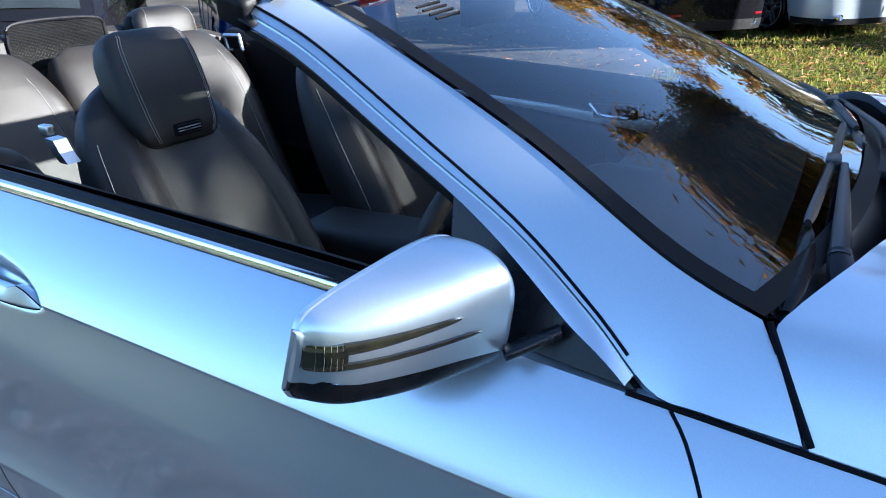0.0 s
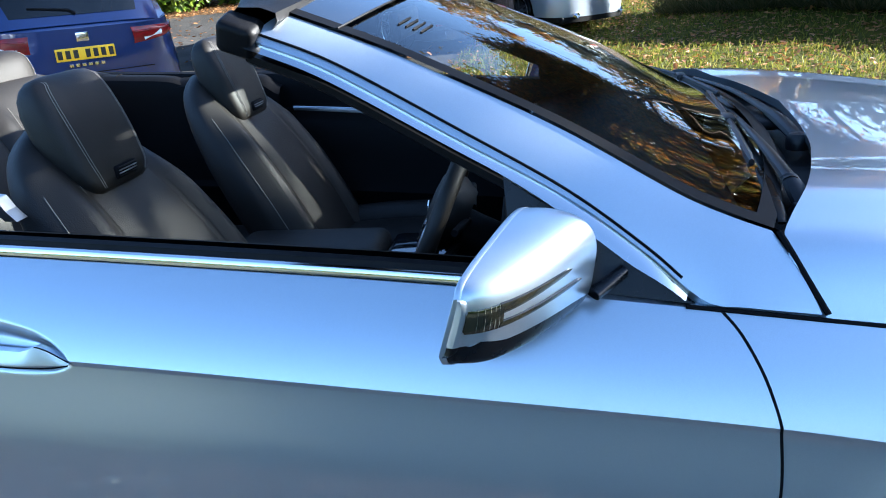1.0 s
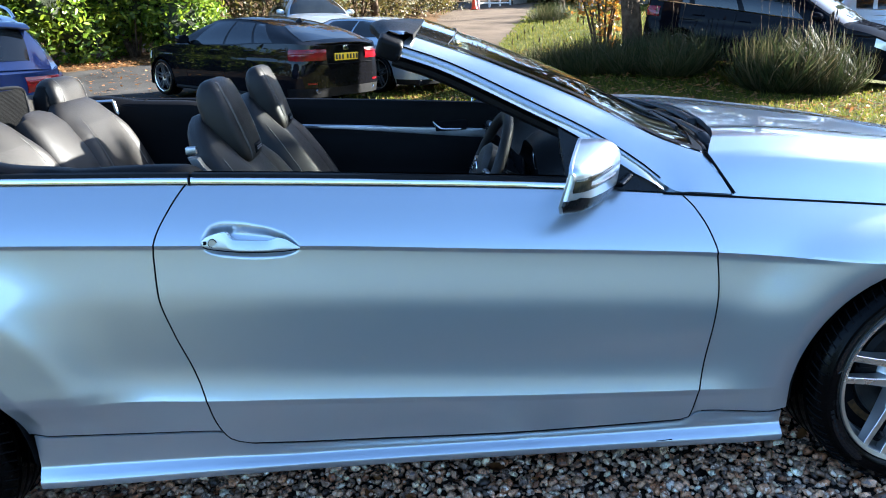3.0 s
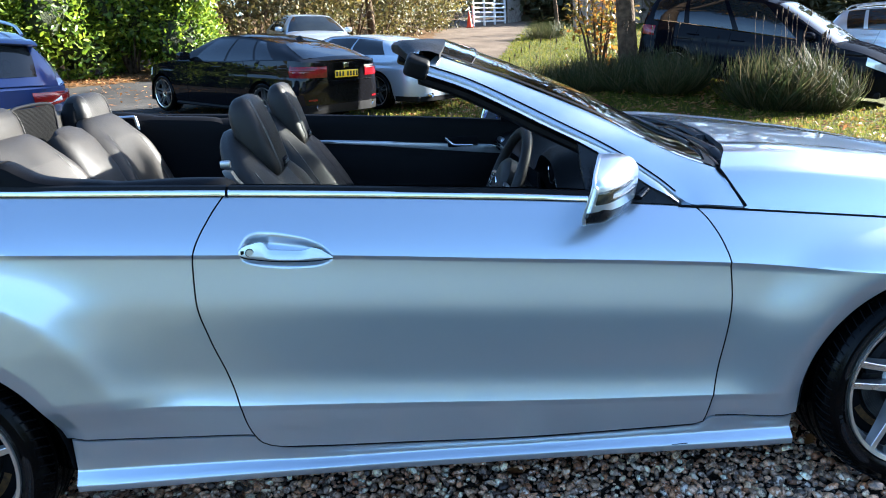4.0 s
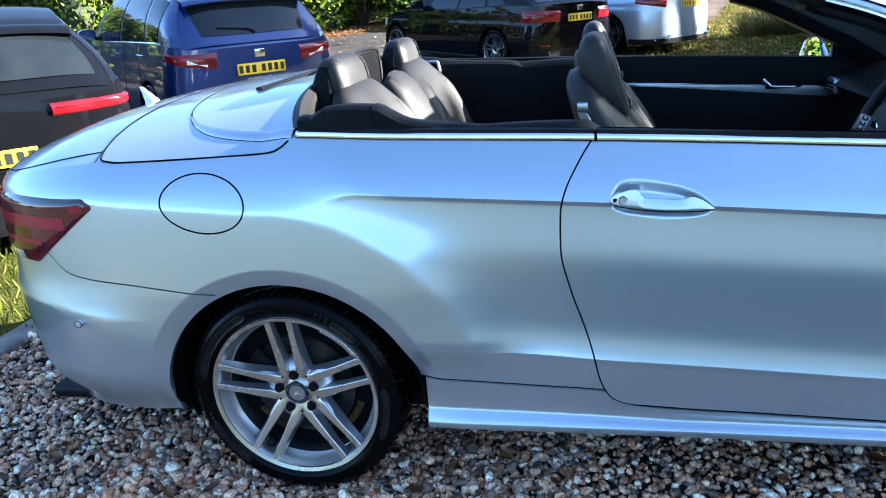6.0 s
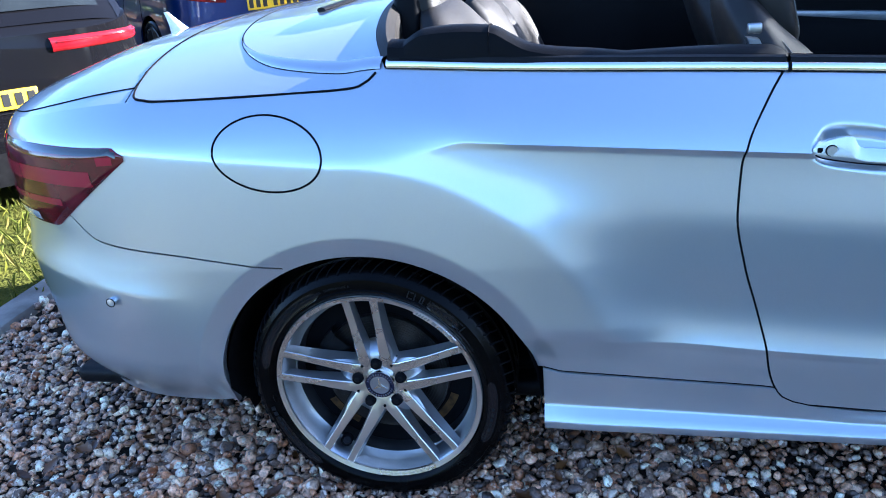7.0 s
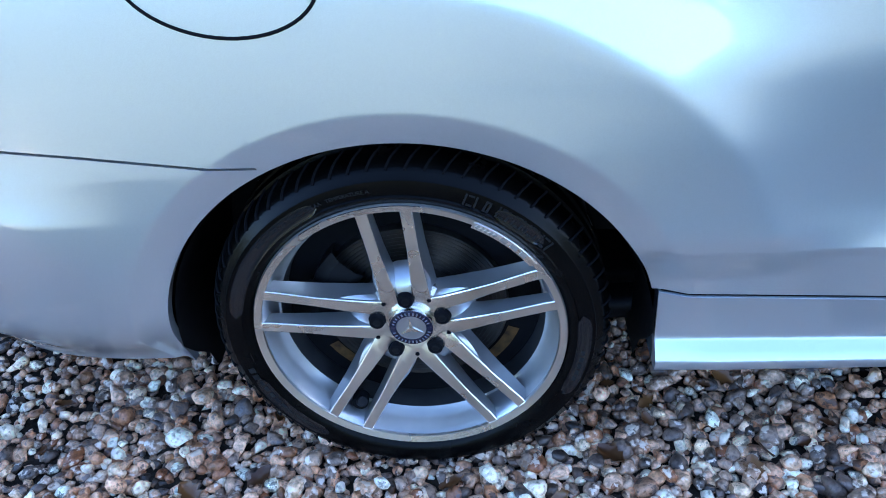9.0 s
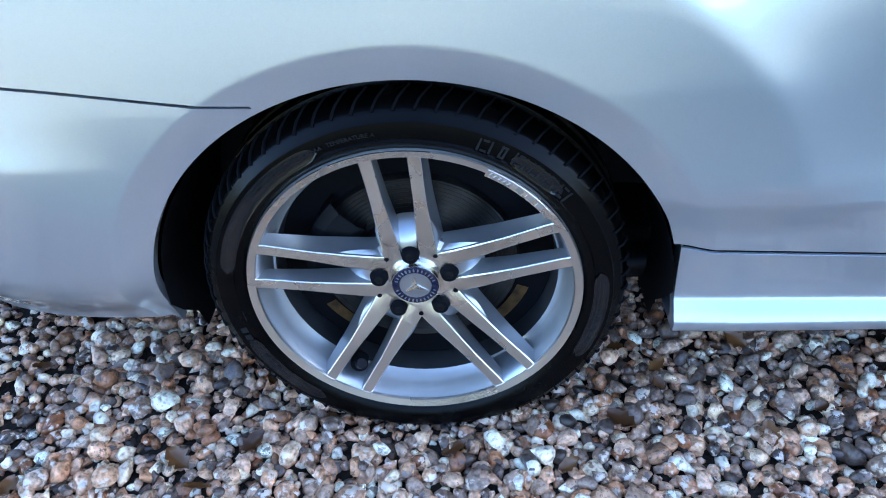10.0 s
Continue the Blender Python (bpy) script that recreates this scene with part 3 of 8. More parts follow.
def side_form(x, z):
    """Half the body's width at a height: shoulder, crease, hollow, lower swage and tuck-under."""
    zb, zc, zl = belt(min(max(x, -0.1), 3.4)), shoulder_z(x), low_line(min(max(x, 0.3), 2.5))
    wb = belt_w(x)
    keen = step(0.17, 0.50, x) * (1 - step(2.25, 2.55, x))
    if z >= zc:
        t = min(1.3, (z - zc) / (zb - zc))
        sharp = step(0.12, 0.42, x)
        w = HALF - (HALF - wb) * lerp(max(0.0, t) ** 1.75, 0.62 * t + 0.38 * t * t, sharp)
    else:
        d = zc - z
        fold = 0.0072 * min(1.0, d / 0.012) - 0.0115 * step(0.006, 0.165, d) + 0.0140 * step(0.120, 0.36, d)
        w = HALF - fold * keen - (1 - keen) * 0.004 * step(0, 0.3, d)
        band = step(0.45, 0.75, x) * (1 - step(2.1, 2.4, x))
        u = z - zl
        if u >= 0:
            w += 0.0155 * band * max(0.0, 1 - u / 0.105) ** 2
        else:
            w += band * (0.0155 - 0.003 * step(0.0, 0.02, -u) - 0.012 * step(0.0, 0.14, -u))
        w -= 0.010 * (1 - step(0.24, 0.40, z)) * (1 - band)
    if x < 1.15:
        f, e = haunch(x, z)
        rise = 0.0195 * f + 0.060 * min(0.26, max(0.0, 0.90 - z)) * f
        hollow = step(0.25, 0.45, x) * (1 - step(0.7, 1.1, x)) * (1 - f) * step(zc - 0.0, zc - 0.16, z) * 0.003
        w += rise - hollow
    if x > 2.1:
        e = math.hypot((x - FA[0]) / 0.56, (z - 0.318) / 0.50)
        w += 0.018 * (1 - step(0.80, 1.15, e)) * (1 - step(0.72, 0.8, z))
    return w


def side_w(x, z):
    """The flank's half-width with its foot drawn straight towards the rear arch and the arch lips rolled in."""
    w = side_form(x, z)
    if 0.28 < x < 0.95 and z < 0.50:
        w = lerp(w, side_form(0.95, z - low_line(x) + low_line(0.95)) if z > low_line(x) else side_form(0.95, z * low_line(0.95) / low_line(x)), (1 - step(0.40, 0.50, z)) * step(0.28, 0.40, x))
    for c in (RA, FA):
        if abs(x - c[0]) < 0.55 and z < 0.76:
            r = (math.hypot((x - c[0]) / ARCH_A, (z - c[1]) / ARCH_B) - 1) * 0.37
            t = min(1.0, max(0.0, 1 - r / 0.049))
            w -= 0.0175 * t ** 1.1
    return w


def wrap(x, k_w, z):
    """A place on the near flank; behind the rear arch and ahead of the front one the flank runs round the corner."""
    if x < TAIL_X:
        a = min(1.0, (TAIL_X - x) / TAIL_L)
        y = HALF * (1 - a ** 2.6) ** (1 / 2.6)
        k = k_w / HALF
        return (TAIL_X + (x - TAIL_X) * k, -y * k, z)
    if x > NOSE_X:
        a = min(1.0, (x - NOSE_X) / NOSE_L)
        y = HALF * (1 - a ** 2.4) ** (1 / 2.4)
        k = k_w / HALF
        return (NOSE_X + (x - NOSE_X) * k, -y * k, z)
    return (x, -k_w, z)


def tail_xs(n, x0):
    """Steps round the tail from the centre to x0, close together where the corner turns."""
    a0 = (TAIL_X - x0) / TAIL_L
    out = []
    for i in range(n):
        f = math.pi / 2 * (1 - i / (n - 1))
        out.append(TAIL_X - TAIL_L * max(a0, math.sin(f) ** (2 / 2.6)) if i < n - 1 else x0)
    return out


def heights(x, lo, hi, n):
    """Heights up a panel at x, with rows laid exactly along the swage and the crease."""
    out = []
    marks = [lo]
    for m in (low_line(min(max(x, 0.3), 2.5)), shoulder_z(x)):
        marks.append(min(max(m, marks[-1] + 0.003), hi - 0.006 + 0.003 * len(marks)))
    marks.append(hi)
    share = (int(n * 0.2), int(n * 0.52), n - int(n * 0.2) - int(n * 0.52))
    for k in range(3):
        for i in range(share[k]):
            t = i / share[k] if k < 2 else i / (share[k] - 1)
            if k == 1:
                t = 0.5 - 0.5 * math.cos(math.pi * t)
            elif k == 0:
                t = 1 - (1 - t) ** 1.8
            out.append(lerp(marks[k], marks[k + 1], t))
    return out


def flank(xl, xr, zlo, zhi, nx, nz, dent=None, ts=None):
    """A panel between two upright seams and a lower and upper edge, laid on the flank."""
    rows = []
    ts = ts or spread(0, 1, nx)
    for i in range(len(ts)):
        row = []
        for j in range(nz):
            z = 0.6
            for _ in range(5):
                x = lerp(xl(z), xr(z), ts[i])
                z = heights(x, zlo(x), zhi(x), nz)[j]
            w = side_w(x, z) - (dent(x, z) if dent else 0.0)
            row.append(wrap(x, w, z))
        rows.append(row)
    return rows


def both(name, rows, mat, parent, label="", inward=0.018, **kw):
    """A panel on the near side and its mirror on the far side."""
    made = []
    for s in (1, -1):
        r = [[(x, y * s, z) for x, y, z in row] for row in rows]
        bm = grid(r if s > 0 else r[::-1], flange=lambda co: (0, inward if co.y < 0 else -inward, 0))
        made.append(part(name, bm, mat, parent, label, sharp=38, **kw))
    return made


DISH_HI = curve([(0.0, 0.016), (0.05, 0.034), (0.12, 0.050), (0.25, 0.058), (0.4, 0.057), (0.55, 0.052), (0.7, 0.045), (0.85, 0.032), (1.0, 0.006)])
DISH_LO = curve([(0.0, 0.008), (0.1, 0.020), (0.25, 0.027), (0.5, 0.031), (0.75, 0.027), (0.9, 0.018), (1.0, 0.008)])


def handle_base(x):
    return 0.8490 - 0.088 * (x - 0.888)


def handle_dent(x, z):
    """The scooped dish round the door handle."""
    t, h = (x - 0.884) / 0.240, z - handle_base(x)
    if not 0 < t < 1:
        return 0.0
    hi, lo = DISH_HI(t), DISH_LO(t)
    e = h / hi if h > 0 else -h / lo
    return 0.019 * (1 - (step(0.4, 1.05, e) if h > 0 else step(0.0, 1.0, e))) * step(0.0, 0.14, t) * (1 - step(0.82, 1.0, t))


SEAM = 0.0022
door_rows = flank(lambda z: door_rear(z) + SEAM, lambda z: door_front(z) - SEAM, lambda x: (sill_top(min(x, 2.08)) if x > 0.99 else 0.301 + 0.052 * (0.99 - x)) + SEAM, lambda x: belt(x) - 0.001, 0, 210, handle_dent, spread(0, 0.055, 12)[:-1] + spread(0.055, 0.275, 120)[:-1] + spread(0.275, 1, 90))
DOORS = both("door", door_rows, SILVER, CAR, "silver car door with a swage along it")

# rear quarter: over the arch from the bumper seam to the door
bump_seam = curve([(-1.2, 0.80), (-0.80, 0.795), (-0.70, 0.785), (-0.60, 0.708), (-0.40, 0.675), (-0.164, 0.638)])


def quarter_low(x):
    if x < -0.166:
        return bump_seam(x) + 0.002
    if x < 0.376:
        return max(arch_z(x, RA), 0.379)
    return sill_top(min(x, 0.87)) + 0.002


def quarter_high(x):
    if x > 0.06:
        return belt(x) - 0.001
    if x > -0.50:
        return lerp(1.006, 1.034, step(-0.02, 0.06, x))
    return lerp(1.006, 0.965, step(-0.5, -1.0, x))


qx = tail_xs(46, -0.40) + spread(-0.39, -0.17, 34) + [RA[0] - 0.166] + [ARCH_A * -math.cos(a) for a in spread(1.13, 2.93, 110)] + spread(0.380, 0.62, 36)
qx = sorted(set(round(v, 4) for v in qx))
rows = []
for x in qx:
    rows.append([wrap(x, side_w(x, z), z) for z in heights(x, quarter_low(x), quarter_high(x), 130)])
q2 = flank(lambda z: 0.62, lambda z: door_rear(z) - SEAM, quarter_low, lambda x: belt(x) - 0.001, 30, 130)
QUARTERS = both("rear_quarter_panel", rows + q2[1:], SILVER, CAR, "silver rear wing swelling over the wheel")

# rear bumper
def bump_low(x):
    return lerp(0.240, 0.222, step(-0.40, -0.9, x))


def arch_back(z):
    return -ARCH_A * math.sqrt(max(0.0, 1 - ((z - RA[1]) / ARCH_B) ** 2)) if z > RA[1] else -ARCH_A - 0.004


bump_fold = curve([(-1.2, 0.66), (-0.75, 0.617), (-0.636, 0.602), (-0.574, 0.593), (-0.502, 0.581), (-0.428, 0.574), (-0.331, 0.568)])
rows = []
for u in spread(0, 1, 110):
    row = []
    for v in spread(0, 1, 84):
        z = 0.45
        for _ in range(6):
            xr = arch_back(z)
            if u < 0.4:
                x = TAIL_X - TAIL_L * math.sin(lerp(math.pi / 2, math.asin((0.15 / TAIL_L) ** 1.3), u / 0.4)) ** (1 / 1.3)
            else:
                x = lerp(TAIL_X - 0.15, xr, (u - 0.4) / 0.6)
            z = lerp(bump_low(x), bump_seam(min(x, -0.164)) - 0.002, v)
        w = side_w(x, z) - 0.075 * (1 - step(0.21, 0.42, z)) ** 1.7 * step(-0.34, -0.42, x)
        up = z - bump_fold(x)
        w += step(-0.34, -0.52, x) * 0.016 * (max(0.0, 1 - up / 0.12) ** 2 if up > 0 else 1 - 0.9 * step(0.0, 0.26, -up))
        row.append(wrap(x, w, z))
    rows.append(row)
BUMPERS = both("rear_bumper", rows, SILVER, CAR, "silver rear bumper with dust along its foot")
at = wrap(-0.59, side_w(-0.59, 0.566) + 0.0165 * max(0.0, 1 - (0.566 - bump_fold(-0.59)) / 0.12) ** 2 + 0.0005, 0.566)
sensor = part("parking_sensor", lathe([(0.0, -0.001), (0.0085, -0.0005), (0.0095, 0.002), (0.0095, 0.02)], (at[0], at[1], at[2]), seg=24), SILVER, CAR, "round parking sensor in the bumper")
part("sensor_ring", tube([(at[0] + 0.0105 * math.cos(a), at[1], at[2] + 0.0105 * math.sin(a)) for a in [math.tau * k / 24 for k in range(24)]], 0.0011, 5, close=True), GAP, sensor)

# front wing and front bumper, joined round the nose
def wing_low(x):
    if x < 2.379:
        return sill_top(x) + 0.002
    if x < 3.141:
        return max(arch_z(x, FA), 0.272)
    return 0.24


wx = [2.18] + spread(2.20, 2.375, 14) + [FA[0] - ARCH_A * math.cos(a) for a in spread(0.08, 3.06, 60)] + spread(3.142, 3.3, 8)
nose = [NOSE_X + NOSE_L * math.sin(a) ** (2 / 2.4) for a in spread(math.asin((0.46 / NOSE_L) ** 1.2), math.pi / 2, 24)]
wx = sorted(set(round(v, 4) for v in wx + nose))
rows = flank(lambda z: door_front(z) + SEAM, lambda z: 2.18, wing_low, lambda x: belt(x) - 0.002, 8, 60)
for x in wx[1:]:
    top = belt(min(x, 3.3)) - 0.002
    rows.append([wrap(x, side_w(min(x, 3.2), z), z) for z in heights(x, wing_low(x), top, 60)])
WINGS = both("front_wing", rows, SILVER, CAR, "silver front wing running round to the nose")

# black tubes as shade in gaps round the door and above the side skirt
door_foot = lambda x: sill_top(min(x, 2.08)) if x > 0.99 else 0.301 + 0.052 * (0.99 - x)
gap = [(door_rear(z), z) for z in spread(belt(0.83) - 0.002, 0.312, 60)] + [(x, door_foot(x)) for x in spread(0.94, 2.075, 50)] + [(door_front(z), z) for z in spread(0.274, belt(2.09) - 0.004, 50)]
for s in (1, -1):
    part("door_gap", tube([(x, -s * (side_w(x, z) - 0.0018), z) for x, z in gap], 0.0026, 6), GAP, CAR)
    for x0, x1 in ((0.388, 0.868), (2.135, 2.36)):
        part("skirt_gap", tube([(x, -s * (side_w(x, sill_top(x)) - 0.0010), sill_top(x)) for x in spread(x0, x1, 30)], 0.0015, 5), GAP, CAR)

# sill
ledge = curve([(0.386, 0.055), (0.8, 0.047), (1.1, 0.038), (1.6, 0.038), (2.36, 0.046)])
sill_low = curve([(0.385, 0.226), (1.08, 0.218), (1.71, 0.202), (2.355, 0.180)])
rows = []
for x in spread(0.386, 2.362, 140):
    top, bot = sill_top(x) - 0.003, sill_low(x)
    w0 = side_w(x, top + 0.004)
    lip = 0.9 + 0.1 * step(0.386, 0.5, x) * (1 - step(2.25, 2.362, x))
    base = 0.846
    e = ledge(x)
    marks = [(top, w0 - 0.020), (top, w0 - 0.0035), (top - 0.0022, w0 - 0.0004), (top - 0.006, w0 - 0.0012), (lerp(top, bot + e, 0.5), lerp(w0 - 0.003, base + 0.006, 0.5)), (bot + e + 0.006, base + 0.0050), (bot + e, base + 0.0060), (bot + e - 0.004, base + 0.0085), (bot + lerp(e, 0.022, 0.5), base + 0.0185 * lip), (bot + 0.0235, base + 0.0280 * lip), (bot + 0.0205, base + 0.0292 * lip), (bot + 0.0175, base + 0.0295 * lip), (bot + 0.004, base + 0.0270 * lip), (bot + 0.0005, base + 0.0240 * lip), (bot, base + 0.018), (bot, base - 0.05)]
    rows.append([(x, -w, z) for z, w in marks[::-1]])
both("sill", rows, SILVER, CAR, "silver side skirt below the door", inward=0.03)
for s in (-1, 1):
    part("jacking_cover", block((2.01, s * 0.872 - 0.003, 0.213), (2.055, s * 0.872 + 0.003, 0.2155), 0.001), GAP, CAR)

# dark inner body behind the panel gaps, the wheel-arch liners and the floor
for s in (-1, 1):
    rows = [[(x, s * (side_w(min(max(x, 0.42), 2.3), z) - 0.03), z) for z in spread(0.24, belt(x) - 0.02, 24)] for x in spread(0.43, 2.33, 60)]
    part("inner_body_side", grid(rows), GAP, CAR)
    for c in (RA, FA):
        bm = bmesh.new()
        rows = []
        for a in spread(-0.28, math.pi + 0.28, 40):
            cx, cz = c[0] + (ARCH_A - 0.004) * math.cos(a), c[1] + (ARCH_B - 0.004) * math.sin(a)
            rows.append([(cx, s * y, cz) for y in (0.862 - 0.06 * step(0.0, 0.2, -math.sin(a)), 0.79, 0.68, 0.55)])
        grid(rows, bm=bm)
        fan = [bm.verts.new(r[-1]) for r in rows]
        mid = bm.verts.new((c[0], s * 0.55, c[1]))
        for p, q in zip(fan, fan[1:]):
            bm.faces.new((p, q, mid))
        part("wheel_arch_liner", bm, TRIM, CAR, "black wheel-arch lining")
part("underfloor", block((-0.95, -0.72, 0.20), (3.3, 0.72, 0.25), 0.02), TRIM, CAR)

# seams that run across open sheets: thin black tubes as the grooves' shade
def on_side(x, z, out=0.0):
    return wrap(x, side_w(x, z) + out, z)


# fuel flap
cx, cz = -0.159, 0.893
ring = []
for k in range(56):
    a = math.tau * k / 56
    x = cx + 0.119 * math.cos(a) - 0.012 * math.sin(a)
    z = cz + 0.0755 * math.sin(a) - 0.004 * math.cos(a)
    ring.append(on_side(x, z, -0.0006))
flap = part("fuel_flap", tube(ring, 0.0026, 6, close=True), GAP, CAR, "round fuel flap outlined by a thin seam")

# parking sensor
px, py, pz = -0.578, -0.9015, 0.570
sensor = part("parking_sensor", lathe([(0.0, -0.0022), (0.0082, -0.0022), (0.0094, -0.0012), (0.0096, 0.006)], (px, py, pz), seg=24), SILVER, CAR)
part("sensor_ring", lathe([(0.0094, -0.0010), (0.0122, -0.0010), (0.0124, 0.006)], (px, py, pz), seg=24), GAP, CAR)

# ---- deck: soft-top cover and boot lid ----
deck_mid = curve([(-1.12, 0.968), (-1.0, 1.012), (-0.86, 1.052), (-0.67, 1.10), (-0.25, 1.138), (0.1, 1.158)])
rim = [wrap(x, side_w(x, quarter_high(x)), quarter_high(x)) for x in tail_xs(60, -0.40) + spread(-0.39, 0.085, 40)]
RIM_X, RIM_H, RIM_Z = [p[0] for p in rim], [-p[1] for p in rim], [p[2] for p in rim]


def deck_half(x):
    return float(np.interp(x, RIM_X, RIM_H)) - 0.001


def deck_z(x, y):
    h = max(deck_half(x), 1e-4)
    t = min(1.0, abs(y) / h)
    edge, mid = float(np.interp(x, RIM_X, RIM_Z)), max(deck_mid(x), float(np.interp(x, RIM_X, RIM_Z)))
    return mid - (mid - edge) * (0.35 * t ** 2 + 0.65 * t ** 5)


def deck_sheet(x0, x1, n, m=60, t0=-1.0, t1=1.0):
    rows = []
    for u in spread(0, 1, n):
        row = []
        for t in [math.sin(math.pi / 2 * q) for q in spread(t0, t1, m)]:
            x = lerp(x0, x1 - (0.07 * (1 - t ** 6) if x1 > 0 else 0), u)
            h = deck_half(x)
            row.append((x, h * t, deck_z(x, h * t)))
        rows.append(row)
    return rows


part("boot_lid", grid(deck_sheet(RIM_X[0] + 0.002, -0.503, 44), flange=(0, 0, -0.02)), SILVER, CAR, "silver boot lid")
part("soft_top_cover", grid(deck_sheet(-0.499, 0.085, 50), flange=(0, 0, -0.02)), SILVER, CAR, "silver cover over the folded soft top")
# bright strip that runs from the waistline round the back of the cover
plan = [(0.075, -0.752), (-0.10, -0.735), (-0.22, -0.690), (-0.30, -0.60), (-0.345, -0.45), (-0.375, -0.22), (-0.385, 0.0)]
plan = smooth_path([(x, y, 0) for x, y in plan] + [(x, -y, 0) for x, y in plan[-2::-1]], 140)
rows = []
for i, p in enumerate(plan):
    d = (plan[min(i + 1, 139)] - plan[max(i - 1, 0)]).normalized()
    n = Vector((d.y, -d.x, 0))
    row = []
    keep = 1 - step(-0.16, -0.335, p.x)
    for o, up in ((-0.016, 0.0), (-0.013, 0.005), (0.0, 0.008), (0.013, 0.005), (0.016, 0.0)):
        q, up = p + n * o * max(0.02, keep), up * keep
        y = max(-deck_half(q.x), min(deck_half(q.x), q.y))
        row.append((q.x, y, deck_z(q.x, y) + up))
    rows.append(row)
part("deck_bright_strip", grid(rows), CHROME, CAR, "bright trim strip round the soft-top cover")
for k in (0, -1):
    part("strip_gap", tube([Vector(r[k]) + Vector((0, 0, 0.0)) for r in rows], 0.0014, 6), GAP, CAR)
# groove between wing and cover, and the wide soft-top hatch seam
for s in (-1, 1):
    g = [(0.072, 0.772, 1.030)]
    pts = [on_side(x, z, 0.0) for x, z in ((0.066, 1.030), (0.045, 1.014), (0.0, 1.0045), (-0.2, 1.003), (-0.40, 1.004))]
    pts += [(-0.455, -deck_half(-0.455), 1.008), (-0.490, -deck_half(-0.49) + 0.02, deck_z(-0.49, deck_half(-0.49) - 0.02)), (-0.501, -0.70, deck_z(-0.501, 0.70))]
    pts = [(x, y * -s if s > 0 else y, z) for x, y, z in pts]
    part("deck_seam", tube(smooth_path(pts, 60), 0.0030, 6), GAP, CAR)
    pts = [(x, s * deck_half(x) * k, deck_z(x, deck_half(x) * k)) for x, k in ((-0.501, 0.945), (-0.60, 0.955), (-0.72, 0.965), (-0.84, 0.975), (-0.93, 0.98))]
    part("boot_seam", tube(smooth_path(pts, 30), 0.0024, 6), GAP, CAR)
part("hatch_seam", tube([(-0.501, y, deck_z(-0.501, y)) for y in spread(-0.70, 0.70, 50)], 0.0024, 6), GAP, CAR)
# washer-like round cap and the dark vent at the front of the cover
part("vent_slot", tube(smooth_path([(-0.17, -0.40, deck_z(-0.17, 0.4) + 0.004), (-0.10, -0.2, deck_z(-0.1, 0.2) + 0.004), (-0.07, 0.0, deck_z(-0.07, 0) + 0.004), (-0.10, 0.2, deck_z(-0.1, 0.2) + 0.004), (-0.17, 0.40, deck_z(-0.17, 0.4) + 0.004)], 30), 0.014, 8, flat=0.5), TRIM, CAR, "dark rubber slot along the soft-top cover")
# fin aerial on the boot lid
rows = []
for t in spread(0, 1, 9):
    ln, wd = lerp(0.085, 0.016, t ** 0.7), lerp(0.024, 0.004, t ** 0.8)
    c = (-0.80 - 0.045 * t, 0.0, deck_z(-0.8, 0) + 0.068 * t)
    rows.append((c, (ln * 0.5, 0, 0), (0, wd, 0)))
part("fin_aerial", pad(rows, 16, power=2.0), WHITE, CAR, "pale fin aerial on the boot lid")

# ---- rear light ----
def light_z_hi(x):
    return lerp(0.932, 0.925, step(-0.80, -0.56, x)) - 0.018 * step(-0.545, -0.515, x)


def light_z_lo(x):
    return 0.738 if x < -0.745 else lerp(0.738, 0.895, ((x + 0.745) / 0.23))


for s in (-1, 1):
    def lamp_rows(x0, x1, lo, hi, lift, n=26, m=16):
        rows = []
        for x in spread(x0, x1, n):
            row = []
            for v in spread(0, 1, m):
                z = lerp(lo(x), hi(x), v)
                lv = (z - light_z_lo(x)) / max(0.01, light_z_hi(x) - light_z_lo(x))
                b = 0.010 * (1 - (2 * min(1, max(0, lv)) - 1) ** 6) * (1 - step(-0.58, -0.515, x) * 0.9) + 0.002
                q = wrap(x + 0.03, side_w(x + 0.03, z) + b + lift, z)
                row.append((q[0], q[1] * -s, q[2]))
            rows.append(row)
        return rows
    lamp = part("tail_lamp", grid(lamp_rows(-1.0, -0.515, light_z_lo, light_z_hi, 0.0, 40, 24), flange=(0, -s * 0.02, 0)), REDLENS, CAR, "dark red tail lamp with brighter bars")
    for x0, x1, d0, d1, mt, nm in ((-0.97, -0.60, 0.085, 0.050, REDLENS_BRIGHT, "light_bar"), (-0.97, -0.70, 0.135, 0.120, REDLENS_BRIGHT, "light_bar"), (-0.575, -0.540, 0.036, 0.018, REDLENS_BRIGHT, "reflector_patch"), (-1.0, -0.53, 0.014, 0.001, SMOKED, "dark_rim")):
        part(nm, grid(lamp_rows(x0, x1, lambda x: light_z_hi(x) - d0, lambda x: light_z_hi(x) - d1, 0.0007, 30, 5)), mt, lamp)
    part("reversing_lens", grid(lamp_rows(-1.0, -0.80, lambda x: light_z_lo(x) + 0.008, lambda x: light_z_lo(x) + 0.030, 0.0008, 16, 5)), CLEARLENS, lamp, "clear reversing lens at the lamp's foot")
    # lower tail: plate recess is out of sight; a dark valance closes the foot of the bumper
part("rear_valance", grid([[wrap(x, HALF * 0.88, z) for z in (0.20, 0.23, 0.27)] for x in tail_xs(30, -0.42)] + [[(p[0], -p[1], p[2]) for p in r] for r in [[wrap(x, HALF * 0.88, z) for z in (0.20, 0.23, 0.27)] for x in tail_xs(30, -0.42)[::-1]]]), TRIM, CAR)


